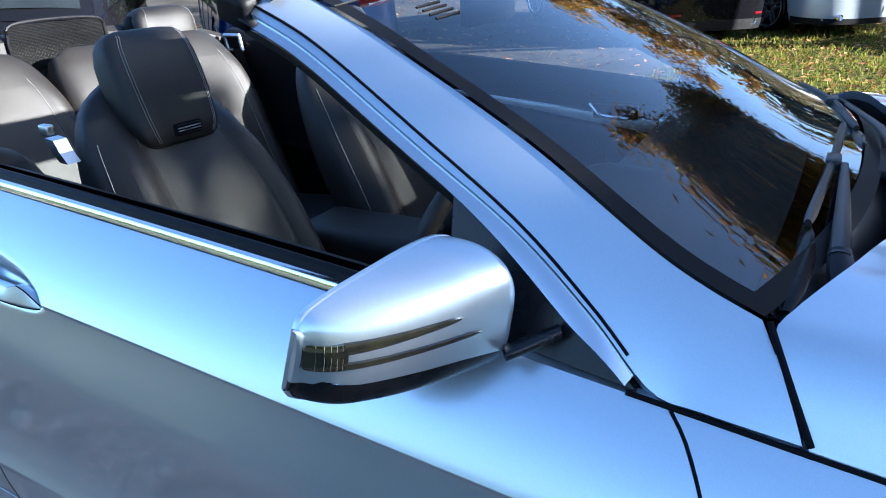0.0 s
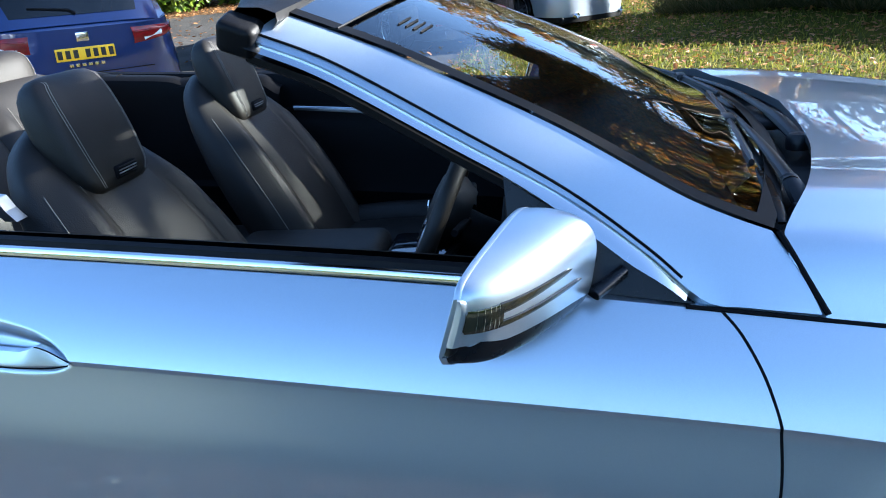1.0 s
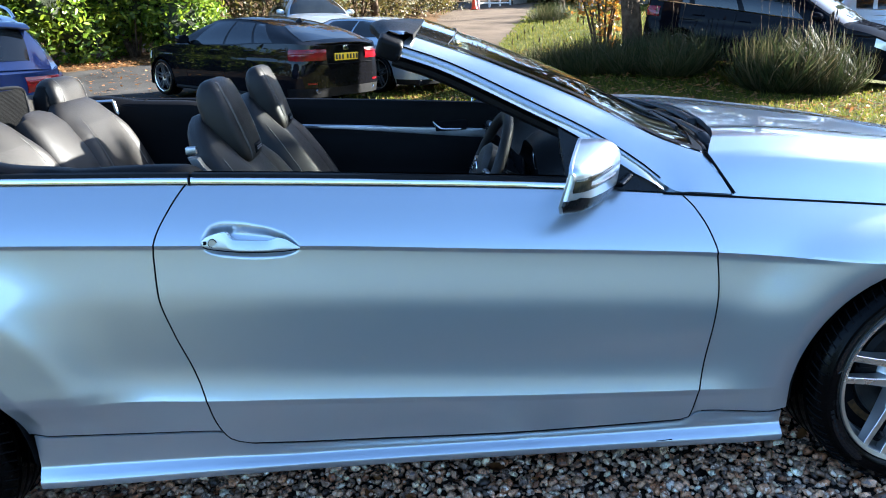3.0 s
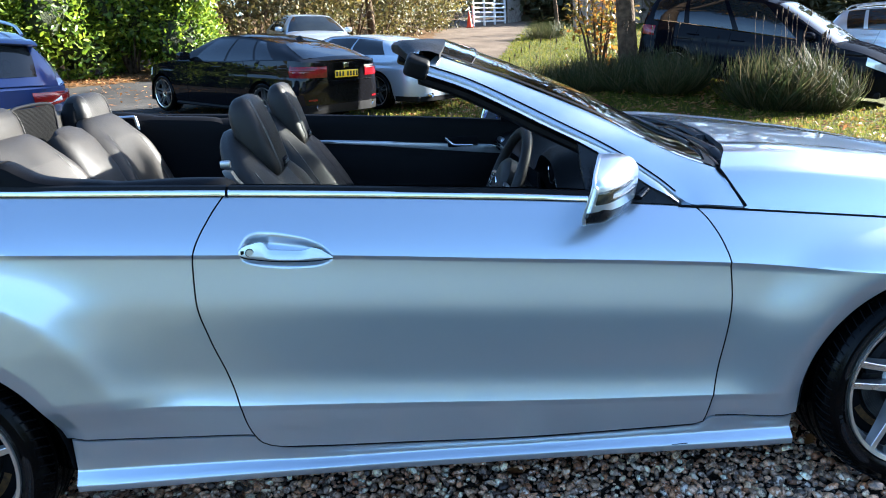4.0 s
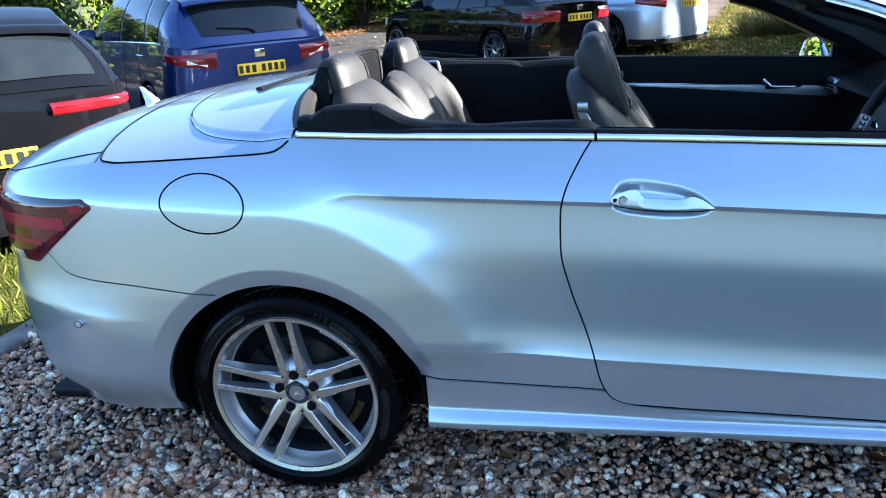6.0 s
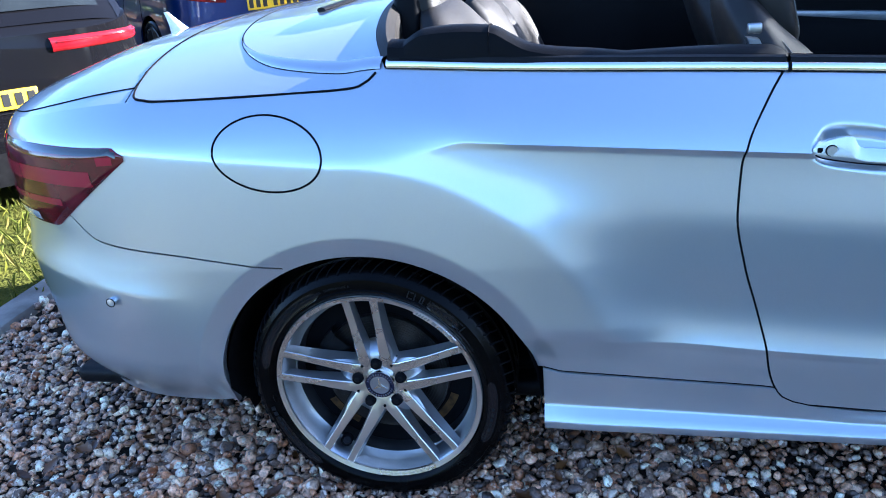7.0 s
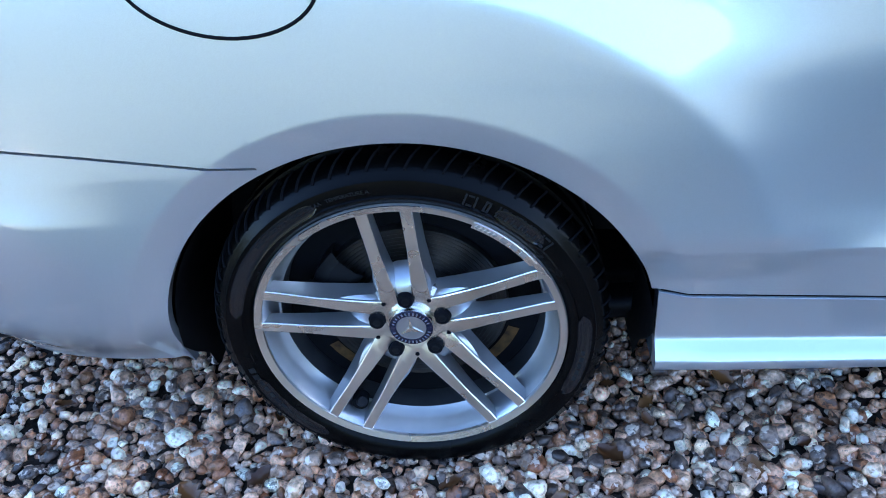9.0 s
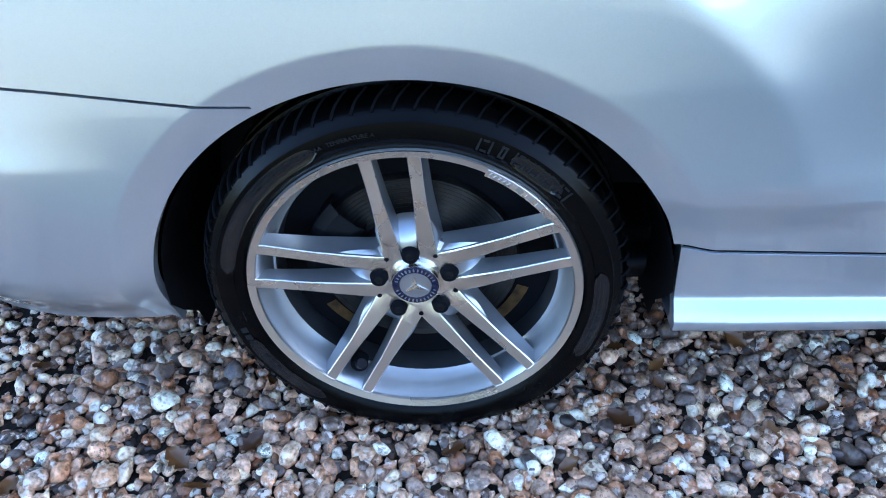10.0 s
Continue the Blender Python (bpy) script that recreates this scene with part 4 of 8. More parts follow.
# ---- windscreen frame, glass, bonnet, cowl ----
SATIN = material("satin_black", (0.006, 0.0065, 0.008), 0.28, 0.0, Specular_IOR_Level=0.3)
vary(SATIN, (0.004, 0.0045, 0.006), (0.009, 0.0095, 0.011), 20, rough=(0.2, 0.35))
PIL_L = [(1.388, -0.607, 1.269), (1.520, -0.633, 1.217), (1.722, -0.683, 1.110), (1.880, -0.722, 1.026), (1.990, -0.758, 0.950), (2.065, -0.784, 0.887), (2.120, -0.790, 0.879), (2.218, -0.787, 0.866)]
PIL_W = [(1.430, -0.548, 1.300), (1.560, -0.572, 1.250), (1.640, -0.592, 1.217), (1.860, -0.645, 1.115), (2.030, -0.694, 1.020), (2.100, -0.712, 0.988), (2.162, -0.722, 0.965)]
N = 60
low_edge, high_edge = smooth_path(PIL_L, N), smooth_path(PIL_W, N)
rows = []
for p, q in zip(low_edge, high_edge):
    out = Vector((0.45, -0.62, 0.64)).normalized()
    rows.append([p.lerp(q, t) for t in spread(0, 1, 12)])
for _ in range(160):  # let the sheet relax between its fixed edges, so that the fan at the foot stays smooth
    rows = [rows[0]] + [[r[0]] + [(r[j - 1] + r[j + 1] + rows[i][j] + rows[i + 2][j]) * 0.25 for j in range(1, 11)] + [r[11]] for i, r in enumerate(rows[1:-1])] + [rows[-1]]
rows = [[v + out * (0.005 * math.sin(math.pi * j / 11) ** 0.8) for j, v in enumerate(row)] for row in rows]
for s in (1, -1):
    r = [[(v.x, v.y * s, v.z) for v in row] for row in rows]
    part("windscreen_pillar", grid(r if s > 0 else r[::-1], flange=lambda co: (-0.005, -math.copysign(0.012, co.y), -0.012)), SILVER, CAR, "silver windscreen pillar sweeping down to the bonnet")
    groove = [row[0].lerp(row[2], min(1.0, lerp(0.013, 0.007, step(20, 47, i)) / (row[2] - row[0]).length)) + out * 0.0016 for i, row in enumerate(rows[:48])]
    part("pillar_groove", tube([(v.x, v.y * s, v.z) for v in groove], 0.0021, 6), GAP, CAR)
    # bright strip under the pillar, then the black seal
    strip, seal, dark = [], [], []
    for i in range(0, 49):
        p = low_edge[i]
        d = (low_edge[i + 1] - low_edge[max(0, i - 1)]).normalized()
        dn = d.cross(Vector((0, -1, 0))).normalized()
        dn = dn if dn.z < 0 else -dn
        k = (0.22 + 0.55 * step(26, 40, i)) * (1 - 0.8 * step(42, 48, i))
        strip.append([p + dn * 0.0045 + Vector((0, 0.003, 0)), p + dn * 0.008 + Vector((0, -0.003, 0)), p + dn * (0.010 + 0.020 * k) + Vector((0, -0.012, 0)), p + dn * (0.011 + 0.022 * k) + Vector((0, 0.004, 0))])
        dark.append([p + dn * -0.002 + Vector((0, 0.010, 0)), p + dn * 0.012 + Vector((0, 0.010, 0))])
        seal.append([p + dn * 0.026 + Vector((0, 0.004, 0)), p + dn * 0.038 + Vector((0, 0.008, 0)), p + dn * 0.046 + Vector((0, 0.030, 0)), p + dn * 0.040 + Vector((0, 0.080, 0)), p + dn * 0.0 + Vector((0, 0.095, 0))])
    for nm, rr, mt, lb in (("pillar_bright_strip", strip, CHROME, "bright strip along the windscreen pillar"), ("pillar_gap", dark, GAP, ""), ("pillar_seal", seal, TRIM, "black rubber seal inside the pillar")):
        rr = [[(v.x, v.y * s, v.z) for v in row] for row in (rr if nm == "pillar_bright_strip" else rr[:44])]
        part(nm, grid(rr if s > 0 else rr[::-1]), mt, CAR, lb)
    # black sail panel that carries the door mirror
    tri = [(2.050, -0.783, 0.882), (1.975, -0.757, 0.935), (1.870, -0.724, 1.005), (1.788, -0.704, 1.052), (1.790, -0.722, 0.985), (1.80, -0.752, 0.912), (1.92, -0.770, 0.895)]
    bm = prism([(x, y * s, z) for x, y, z in tri], (0, 0.012 * s, 0))
    part("mirror_sail", bm, SATIN, CAR, "gloss black triangle at the foot of the pillar", smooth=False)
    part("wing_seam", tube([(x, -s * 0.7885, belt(x) + 0.0005) for x in spread(2.04, 2.23, 14)], 0.0032, 6), GAP, CAR)
    part("bonnet_side_seam", tube([(x, -s * (belt_w(x) + 0.001), belt(x)) for x in spread(2.22, 3.3, 30)], 0.0030, 6), GAP, CAR)

# glass
FRIT = material("black_glass_border", (0.003, 0.003, 0.0035), 0.5, 0.0, Specular_IOR_Level=0.1)
bow = lambda u: lerp(0.055, 0.115, u)
glass = []
for u in range(0, N):
    p = high_edge[u]
    t = u / (N - 1)
    row = []
    for v in spread(-1, 1, 49):
        b = 1 - abs(v) ** 2.3
        row.append((p.x + bow(t) * b, p.y * -v, p.z + lerp(0.040, 0.022, t) * b))
    glass.append(row)
screen = part("windscreen", grid(glass), SCREEN, CAR, "raked windscreen glass mirroring sky and trees")
for side in (0, -1):
    rr = []
    for u in range(N):
        r = glass[u]
        rr.append([Vector(r[k if side == 0 else -1 - k]) + Vector((0.002, 0, 0.0045)) for k in (0, 1)])
    part("glass_border", grid(rr if side == 0 else rr[::-1]), FRIT, screen, "black border of the glass")
part("header_cover", grid([[Vector(v) + Vector((0.002, 0, 0.004)) for v in glass[u]] for u in range(8)]), PIANO, screen, "gloss black panel above the glass")
part("header_joint", tube([Vector(v) + Vector((0.003, 0, 0.005)) for v in glass[7]], 0.0018, 6), TRIM, screen)
part("cowl_cover", grid([[Vector(v) + Vector((0.002, 0, 0.004)) for v in glass[u]] for u in range(N - 3, N)]), FRIT, screen, "black cover over the foot of the glass")
# header: a black slab behind the top of the glass, rounded down at its ends
rows = []
for v in spread(-1, 1, 49):
    b = 1 - abs(v) ** 2.3
    y = 0.590 * v
    x0, z0 = 1.434 + 0.052 * b, 1.301 + 0.040 * b
    turn = step(0.72, 1.0, abs(v))
    back, top = 1.308 + 0.026 * v * v + 0.018 * turn, 1.343 - 0.030 * turn
    prof = [(x0, z0 + 0.002), (lerp(x0, back, 0.3), lerp(z0, top, 0.5) + 0.006), (lerp(x0, back, 0.75), top + 0.003), (back + 0.012, top - 0.002), (back + 0.002, top - 0.010), (back, top - 0.022), (back + 0.004, top - 0.034), (back + 0.016, top - 0.041), (back + 0.060, top - 0.044), (x0 - 0.030, z0 - 0.045), (x0, z0 - 0.012), (x0, z0 + 0.002)]
    rows.append([(a, y, c) for a, c in prof])
part("header_rail", grid(rows), TRIM, CAR, "black header rail above the windscreen")
for s in (-1, 1):
    m = Matrix.Translation((1.365, s * 0.594, 1.274)) @ Matrix.Rotation(radians(21), 4, "Y") @ Matrix.Rotation(s * radians(-22), 4, "X")
    part("header_end", block((-0.028, -0.026, -0.026), (0.038, 0.028, 0.030), 0.013, 5, m=m), TRIM, CAR, "black rubber end of the header")
part("rear_view_mirror", block((1.50, -0.12, 1.20), (1.525, 0.12, 1.265), 0.012), TRIM, CAR)
# sticker with unreadable lines inside the top corner of the glass
for i in range(4):
    a, b = Vector(glass[11 + i][5]), Vector(glass[11 + i][8])
    part("sticker_bar", tube([a + Vector((0, 0, 0.001)), a.lerp(b, 0.8) + Vector((0, 0, 0.001))], 0.0022, 4), TRIM, screen)

# bonnet
rear_x = curve([(0.0, 2.345), (0.183, 2.332), (0.344, 2.311), (0.457, 2.283), (0.611, 2.232), (0.70, 2.186), (0.735, 2.172), (0.785, 2.222)])
bon_mid = curve([(2.1, 1.012), (2.35, 1.003), (2.85, 0.935), (3.3, 0.845), (3.62, 0.74)])
fall = curve([(0.0, 0.0), (0.5, 0.07), (0.78, 0.17), (0.88, 0.235), (0.925, 0.315), (0.96, 0.55), (1.0, 1.0)])


def bon_z(x, t):
    e, m = belt(min(x, 3.4)), bon_mid(x)
    return m - (m - e) * fall(abs(t)) + 0.012 * step(0.55, 0.72, abs(t)) * (1 - step(0.78, 0.9, abs(t)))


rows = []
for u in spread(0, 1, 60):
    row = []
    for t in [math.copysign(1 - (1 - abs(q)) ** 1.6, q) for q in spread(-1, 1, 81)]:
        x = lerp(rear_x(abs(t) * 0.785) + 0.004, 3.56 - 0.45 * abs(t) ** 3, u ** 1.1)
        hw = belt_w(min(x, 3.2)) - 0.002
        row.append((x, t * hw, bon_z(x, t)))
    rows.append(row)
part("bonnet", grid(rows, flange=(0.004, 0, -0.02)), SILVER, CAR, "silver bonnet mirroring the tree above")
for s in (-1, 1):
    g = smooth_path([(2.222, s * 0.787, 0.866), (2.200, s * 0.765, 0.905), (2.178, s * 0.742, 0.945), (2.166, s * 0.726, 0.966)], 16)
    part("bonnet_corner_seam", tube([p + Vector((0.004, 0, 0.0)) for p in g], 0.0042, 6), GAP, CAR)
# nose closing panel
part("nose_panel", grid([[(3.50 - 0.42 * abs(t) ** 3, t * 0.66, z) for z in spread(0.28, 0.77 - 0.06 * t * t, 6)] for t in spread(-1, 1, 21)]), TRIM, CAR)
# scuttle in front of the glass
rows = []
for v in spread(-1, 1, 41):
    y = 0.70 * v
    gx = glass[-1][24 + int(round(v * 23))]
    bx = rear_x(abs(y))
    rows.append([(gx[0] - 0.01, y, gx[2] + 0.001), (gx[0] + 0.02, y, gx[2] - 0.022), (lerp(gx[0], bx, 0.6), y, gx[2] - 0.045), (bx + 0.02, y, gx[2] - 0.035), (bx + 0.05, y, gx[2] - 0.06)])
scuttle = part("scuttle_panel", grid(rows), TRIM, CAR, "black plastic scuttle under the wipers")
part("washer_cover", block((2.26, -0.16, 0.972), (2.33, 0.02, 0.992), 0.009, m=pose(0, 0, 0)), TRIM, CAR)
WIPER = material("satin_black_wiper", (0.008, 0.008, 0.009), 0.35, 0.0, Specular_IOR_Level=0.3)
for base, neck, elbow, tip, blade, tail in (
        ((2.236, -0.612, 0.957), (2.227, -0.549, 0.990), (2.225, -0.41, 1.002), (2.222, -0.20, 1.010), ((2.214, 0.105, 1.012), (2.204, -0.18, 1.006), (2.187, -0.476, 0.996)), ((2.187, -0.47, 0.990), (2.191, -0.56, 0.982), (2.182, -0.695, 0.966))),
        ((2.320, -0.262, 0.980), (2.305, -0.105, 1.000), (2.275, 0.10, 1.010), (2.215, 0.31, 1.014), ((2.105, 0.585, 1.010), (2.185, 0.36, 1.010), (2.236, 0.09, 1.008)), ((2.236, 0.09, 1.003), (2.242, 0.03, 1.000), (2.246, -0.03, 0.996)))):
    neck_, elbow_ = Vector(neck), Vector(elbow)
    arm = tube(smooth_path([neck_ - (elbow_ - neck_) * 0.1, elbow_, Vector(tip)], 16), [lerp(0.0125, 0.0060, k / 15) for k in range(16)], 10, flat=0.55)
    wiper = part("wiper", arm, WIPER, CAR, "black wiper resting low on the glass")
    part("arm_root", tube([base, Vector(base).lerp(neck_, 0.55) + Vector((0, 0, 0.003)), neck_], [0.015, 0.0165, 0.0135], 10, flat=0.65), WIPER, wiper, "broad black root of the wiper arm")
    part("wiper_blade", tube(smooth_path(blade, 18), [0.004] + [0.0075] * 16 + [0.005], 8, flat=1.2), WIPER, wiper)
    part("blade_rubber", tube(smooth_path(tail, 10), [0.006, 0.010] + [0.0125] * 6 + [0.011, 0.006], 8, flat=0.4), RUBBER, wiper)
    hook = Vector(blade[1])
    part("blade_clip", block((-0.011, -0.028, -0.010), (0.013, 0.028, 0.010), 0.004, 2, m=Matrix.Translation(hook)), WIPER, wiper)
    part("pivot_cap", lathe([(0.0, 0.012), (0.016, 0.010), (0.022, 0.0), (0.022, -0.02)], base, "z", 20), WIPER, wiper)

# ---- waistline strip and door tops ----
for s in (-1, 1):
    for x0, x1 in ((0.088, 0.855), (0.862, 1.822)):
        rows = []
        for x in spread(x0, x1, 60):
            w, z = belt_w(x), belt(x)
            rows.append([(x, -s * (w - d), z + h) for d, h in ((0.004, 0.0005), (-0.0035, 0.003), (-0.004, 0.009), (-0.001, 0.0155), (0.006, 0.0175), (0.013, 0.0165))])
        part("waist_bright_strip", grid(rows if s > 0 else rows[::-1]), CHROME, CAR, "bright strip along the waistline")
        rows = []
        for x in spread(x0, x1, 50):
            w, z = belt_w(x), belt(x)
            rows.append([(x, -s * (w - d), z + h) for d, h in ((0.011, 0.012), (0.014, 0.024), (0.024, 0.027), (0.036, 0.022), (0.045, 0.0), (0.05, -0.05))])
        part("window_seal", grid(rows), TRIM, CAR, "black rubber seal where the window drops")
    part("chrome_joint", tube([(0.8585, -s * (belt_w(0.86) + 0.003), belt(0.86) + h) for h in (0.001, 0.010, 0.018)], 0.0030, 6), GAP, CAR)

# ---- door handle ----
HTOP = curve([(0.0, 0.012), (0.05, 0.023), (0.12, 0.031), (0.25, 0.039), (0.285, 0.036), (0.31, 0.023), (0.36, 0.0195), (0.66, 0.019), (0.73, 0.023), (0.79, 0.028), (0.86, 0.024), (0.94, 0.013), (1.0, 0.003)])
HLOW = curve([(0.0, 0.007), (0.03, 0.001), (0.1, -0.003), (0.45, -0.0075), (0.8, -0.005), (0.95, -0.001), (1.0, 0.001)])


def on_handle(t, v, out=0.0):
    """A place on the paddle: t along it, v from its lower edge (0) to its upper edge (1)."""
    x = lerp(0.888, 1.121, t)
    z = handle_base(x) + lerp(HLOW(t), HTOP(t), v)
    swell = math.sin(math.pi * t) ** 0.5
    return x, side_w(x, handle_base(x) + 0.012) + 0.003 + 0.014 * swell * (1 - 0.62 * v ** 1.3) * min(1.0, 0.7 + 2.0 * v) + out, z


for s in (-1, 1):
    rows = []
    for t in [0.5 - 0.5 * math.cos(math.pi * q) for q in spread(0, 1, 60)]:
        row = [on_handle(t, v) for v in spread(0, 1, 16)]
        row = [(row[0][0], row[0][1] - 0.016, row[0][2] + 0.002)] + row + [(row[-1][0], row[-1][1] - 0.016, row[-1][2] - 0.002)]
        rows.append([(x, -s * w, z) for x, w, z in row])
    h = part("door_handle", grid(rows if s > 0 else rows[::-1]), SILVER, DOORS[0 if s > 0 else 1], "silver pull handle in a scooped recess")
    low = [on_handle(t, 0.0, 0.0) for t in spread(0.02, 0.99, 40)]
    part("handle_seam", tube([(x, -s * (w - 0.0005), z - 0.0008) for x, w, z in low], 0.0016, 5), GAP, h)
    tip = [on_handle(t, 1.0, 0.0) for t in spread(0.79, 0.995, 14)]
    part("handle_seam", tube([(x, -s * (w - 0.001), z + 0.0005) for x, w, z in tip], 0.0012, 5), GAP, h)
    if s > 0:
        lx, lw, lz = on_handle(0.127, 0.45)
        part("key_lock", lathe([(0.0, -0.0012), (0.0085, -0.0012), (0.0092, 0.0006), (0.0092, 0.004)], (lx, -lw, lz), seg=24), SILVER, h, "round key lock cap")
        part("lock_ring", lathe([(0.0093, -0.0010), (0.0105, -0.0010), (0.0105, 0.004)], (lx, -lw, lz), seg=24), GAP, h)
        qx, qw, qz = on_handle(0.048, 0.5)
        part("touch_sensor", block((qx - 0.0045, -qw - 0.001, qz - 0.0045), (qx + 0.0045, -qw + 0.005, qz + 0.0045), 0.001), GAP, h)

# ---- door mirrors ----
MZ_LO, MZ_HI = curve([(0, 0.914), (0.03, 0.901), (0.15, 0.890), (0.5, 0.884), (0.85, 0.886), (1, 0.896)]), curve([(0, 0.990), (0.03, 1.000), (0.08, 1.007), (0.4, 1.025), (0.85, 1.040), (0.95, 1.036), (1, 1.015)])


def mirror_at(q, a, out=0.0):
    """A place on the housing. q: 0 at its outer end to 1 at the end by the car; a: 90 degrees at the upper rim to -90 at the lower."""
    depth = 0.118 * max(0.002, 0.004 + q) ** 0.33 * (math.sqrt(max(0.0, 1 - ((q - 0.82) / 0.185) ** 2)) if q > 0.82 else 1.0)
    lo, hi = MZ_LO(q), MZ_HI(q)
    ca, sa = math.cos(a), math.sin(a)
    p = 2.7 if sa >= 0 else 4.6
    c, v = max(0.0, ca) ** (2 / p), math.copysign(abs(sa) ** (2 / p), sa)
    n = Vector((0.78 * c, -0.62 * c * (1 - q) - 0.1, v)).normalized() * out
    lean = 0.012 * v
    return Vector((1.742 + 0.075 * q + depth * c + lean, -0.986 + 0.199 * q, (lo + hi) / 2 + (hi - lo) / 2 * v)) + n


def mirror_z(q, z, out=0.0):
    lo, hi = MZ_LO(q), MZ_HI(q)
    v = max(-1.0, min(1.0, (z - (lo + hi) / 2) / ((hi - lo) / 2)))
    return mirror_at(q, math.asin(math.copysign(abs(v) ** ((2.7 if v >= 0 else 4.6) / 2), v)), out)


INDICATOR = material("smoked_indicator_lens", (0.035, 0.034, 0.028), 0.08, 0.0, Coat_Weight=1.0)
vary(INDICATOR, (0.008, 0.008, 0.007), (0.028, 0.025, 0.012), 60, rough=(0.05, 0.15))
AMBER = material("pale_lens_rib", (0.16, 0.16, 0.13), 0.2)
MIRRORGLASS = material("mirror_glass", (0.85, 0.86, 0.87), 0.01, 1.0)
for s in (1, -1):
    up = 0.0 if s > 0 else 0.022
    flip = lambda rows: [[(v.x, v.y * s, v.z + up) for v in r] for r in rows]
    qs = [q * q * (3 - 2 * q) * 0.5 + q * 0.5 for q in spread(0, 1, 44)]
    mid_end = (mirror_at(0, math.pi / 2) + mirror_at(0, -math.pi / 2)) / 2 + Vector((0.014, 0, 0))
    edge = lambda q: MZ_LO(q) + lerp(0.014, 0.030, step(0.0, 0.03, q)) + 0.010 * math.sin(math.pi * min(1, q * 1.1))

    def shell(zf, out):
        rows = [[mirror_z(q, z, out) for z in zf(q)] for q in qs]
        first = rows[0]
        lean_x = lambda p: 1.742 + 0.012 * max(-1.0, min(1.0, (p.z - (MZ_LO(0) + MZ_HI(0)) / 2) / ((MZ_HI(0) - MZ_LO(0)) / 2)))
        caps = [[Vector((lerp(lean_x(p), p.x, k), p.y - 0.005 * math.sin(math.pi * (1 - k)), p.z)) for p in first] for k in (0.0, 0.25, 0.5, 0.75, 0.92)]
        return caps + rows
    cap = part("door_mirror", grid(flip(shell(lambda q: [lerp(edge(q), MZ_HI(q), math.sin(math.pi / 2 * v)) for v in spread(0, 1, 40)], 0.0))), SILVER, CAR, "silver door mirror housing with an indicator strip")
    part("lower_shell", grid(flip(shell(lambda q: [lerp(MZ_LO(q), edge(q) - 0.002, 1 - math.cos(math.pi / 2 * v)) for v in spread(0, 1, 22)], -0.001))), SATIN, cap, "gloss black lower shell of the mirror")
    # rim round the glass, and the glass set back in it
    loop = [mirror_at(q, math.pi / 2) for q in qs] + [mirror_at(q, -math.pi / 2) for q in qs[::-1]]
    mid = sum(loop, Vector()) / len(loop)
    rings = [[p + (p - mid) * k + Vector((-dx, 0, 0)) for p in loop] for k, dx in ((0.0, -0.004), (0.008, -0.003), (0.010, 0.000), (0.008, 0.004), (0.0, 0.005), (-0.06, 0.001))]
    rings = [r + r[:1] for r in rings]
    part("rim", grid(flip(rings)), SILVER, cap)
    bm = bmesh.new()
    bm.faces.new([bm.verts.new((p.x, p.y * s, p.z + up)) for p in [p + (p - mid) * -0.06 + Vector((-0.004, 0, 0)) for p in loop]])
    part("mirror_glass", bm, MIRRORGLASS, cap, "mirror glass", smooth=False)
    inner = [mirror_at(1.0, a) for a in spread(-math.pi / 2, math.pi / 2, 20)]
    bm = bmesh.new()
    bm.faces.new([bm.verts.new((p.x, p.y * s, p.z + up)) for p in inner])
    part("inner_end", bm, SILVER, cap, smooth=False)

    def bar(q0, q1, lo0, hi0, lo1, hi1, out, n=22, m=7, ends=(0, 1)):
        rows = []
        for t in spread(0, 1, n):
            q = lerp(q0, q1, t)
            k = 1.0 if t < 0.85 or not ends[1] else math.sqrt(max(0.02, 1 - ((t - 0.85) / 0.15) ** 2))
            l, h = lerp(lo0, lo1, t), lerp(hi0, hi1, t)
            c, hh = (l + h) / 2, (h - l) / 2 * k
            rows.append([mirror_z(q, c + hh * v, out * (1 - abs(v) ** 4) + 0.0004) for v in spread(-1, 1, m)])
        return flip(rows)
    lens = part("indicator_lens", grid(bar(-0.012, 0.085, 0.944, 0.974, 0.945, 0.978, 0.0022, ends=(0, 0))), INDICATOR, cap, "smoked indicator lens that forks into two bars")
    part("indicator_bar", grid(bar(0.075, 0.56, 0.963, 0.978, 0.9745, 0.9815, 0.0024)), INDICATOR, lens)
    part("indicator_bar", grid(bar(0.075, 0.67, 0.945, 0.955, 0.9525, 0.9590, 0.0024)), INDICATOR, lens)
    for k in range(5):
        q = 0.010 + 0.015 * k
        pts = [mirror_z(q, z, 0.0024) for z in (0.947, 0.96, 0.976)]
        part("lens_rib", tube([(p.x, p.y * s, p.z + up) for p in pts], 0.0003, 4), AMBER, lens)
    way = Vector((0.10, 0.07 * s, 0.0)).normalized()
    side = Vector((-way.y, way.x, 0))
    arm = pad([(Vector((lerp(1.912, 1.956, t), s * lerp(-0.828, -0.771, t), lerp(0.920, 0.928, t ** 1.3) + up)), side * lerp(0.014, 0.010, t ** 0.8), Vector((0, 0, lerp(0.006, 0.008, t)))) for t in spread(0, 1, 8)], 18, power=3)
    part("mirror_arm", arm, SATIN, cap, "gloss black arm that holds the mirror")


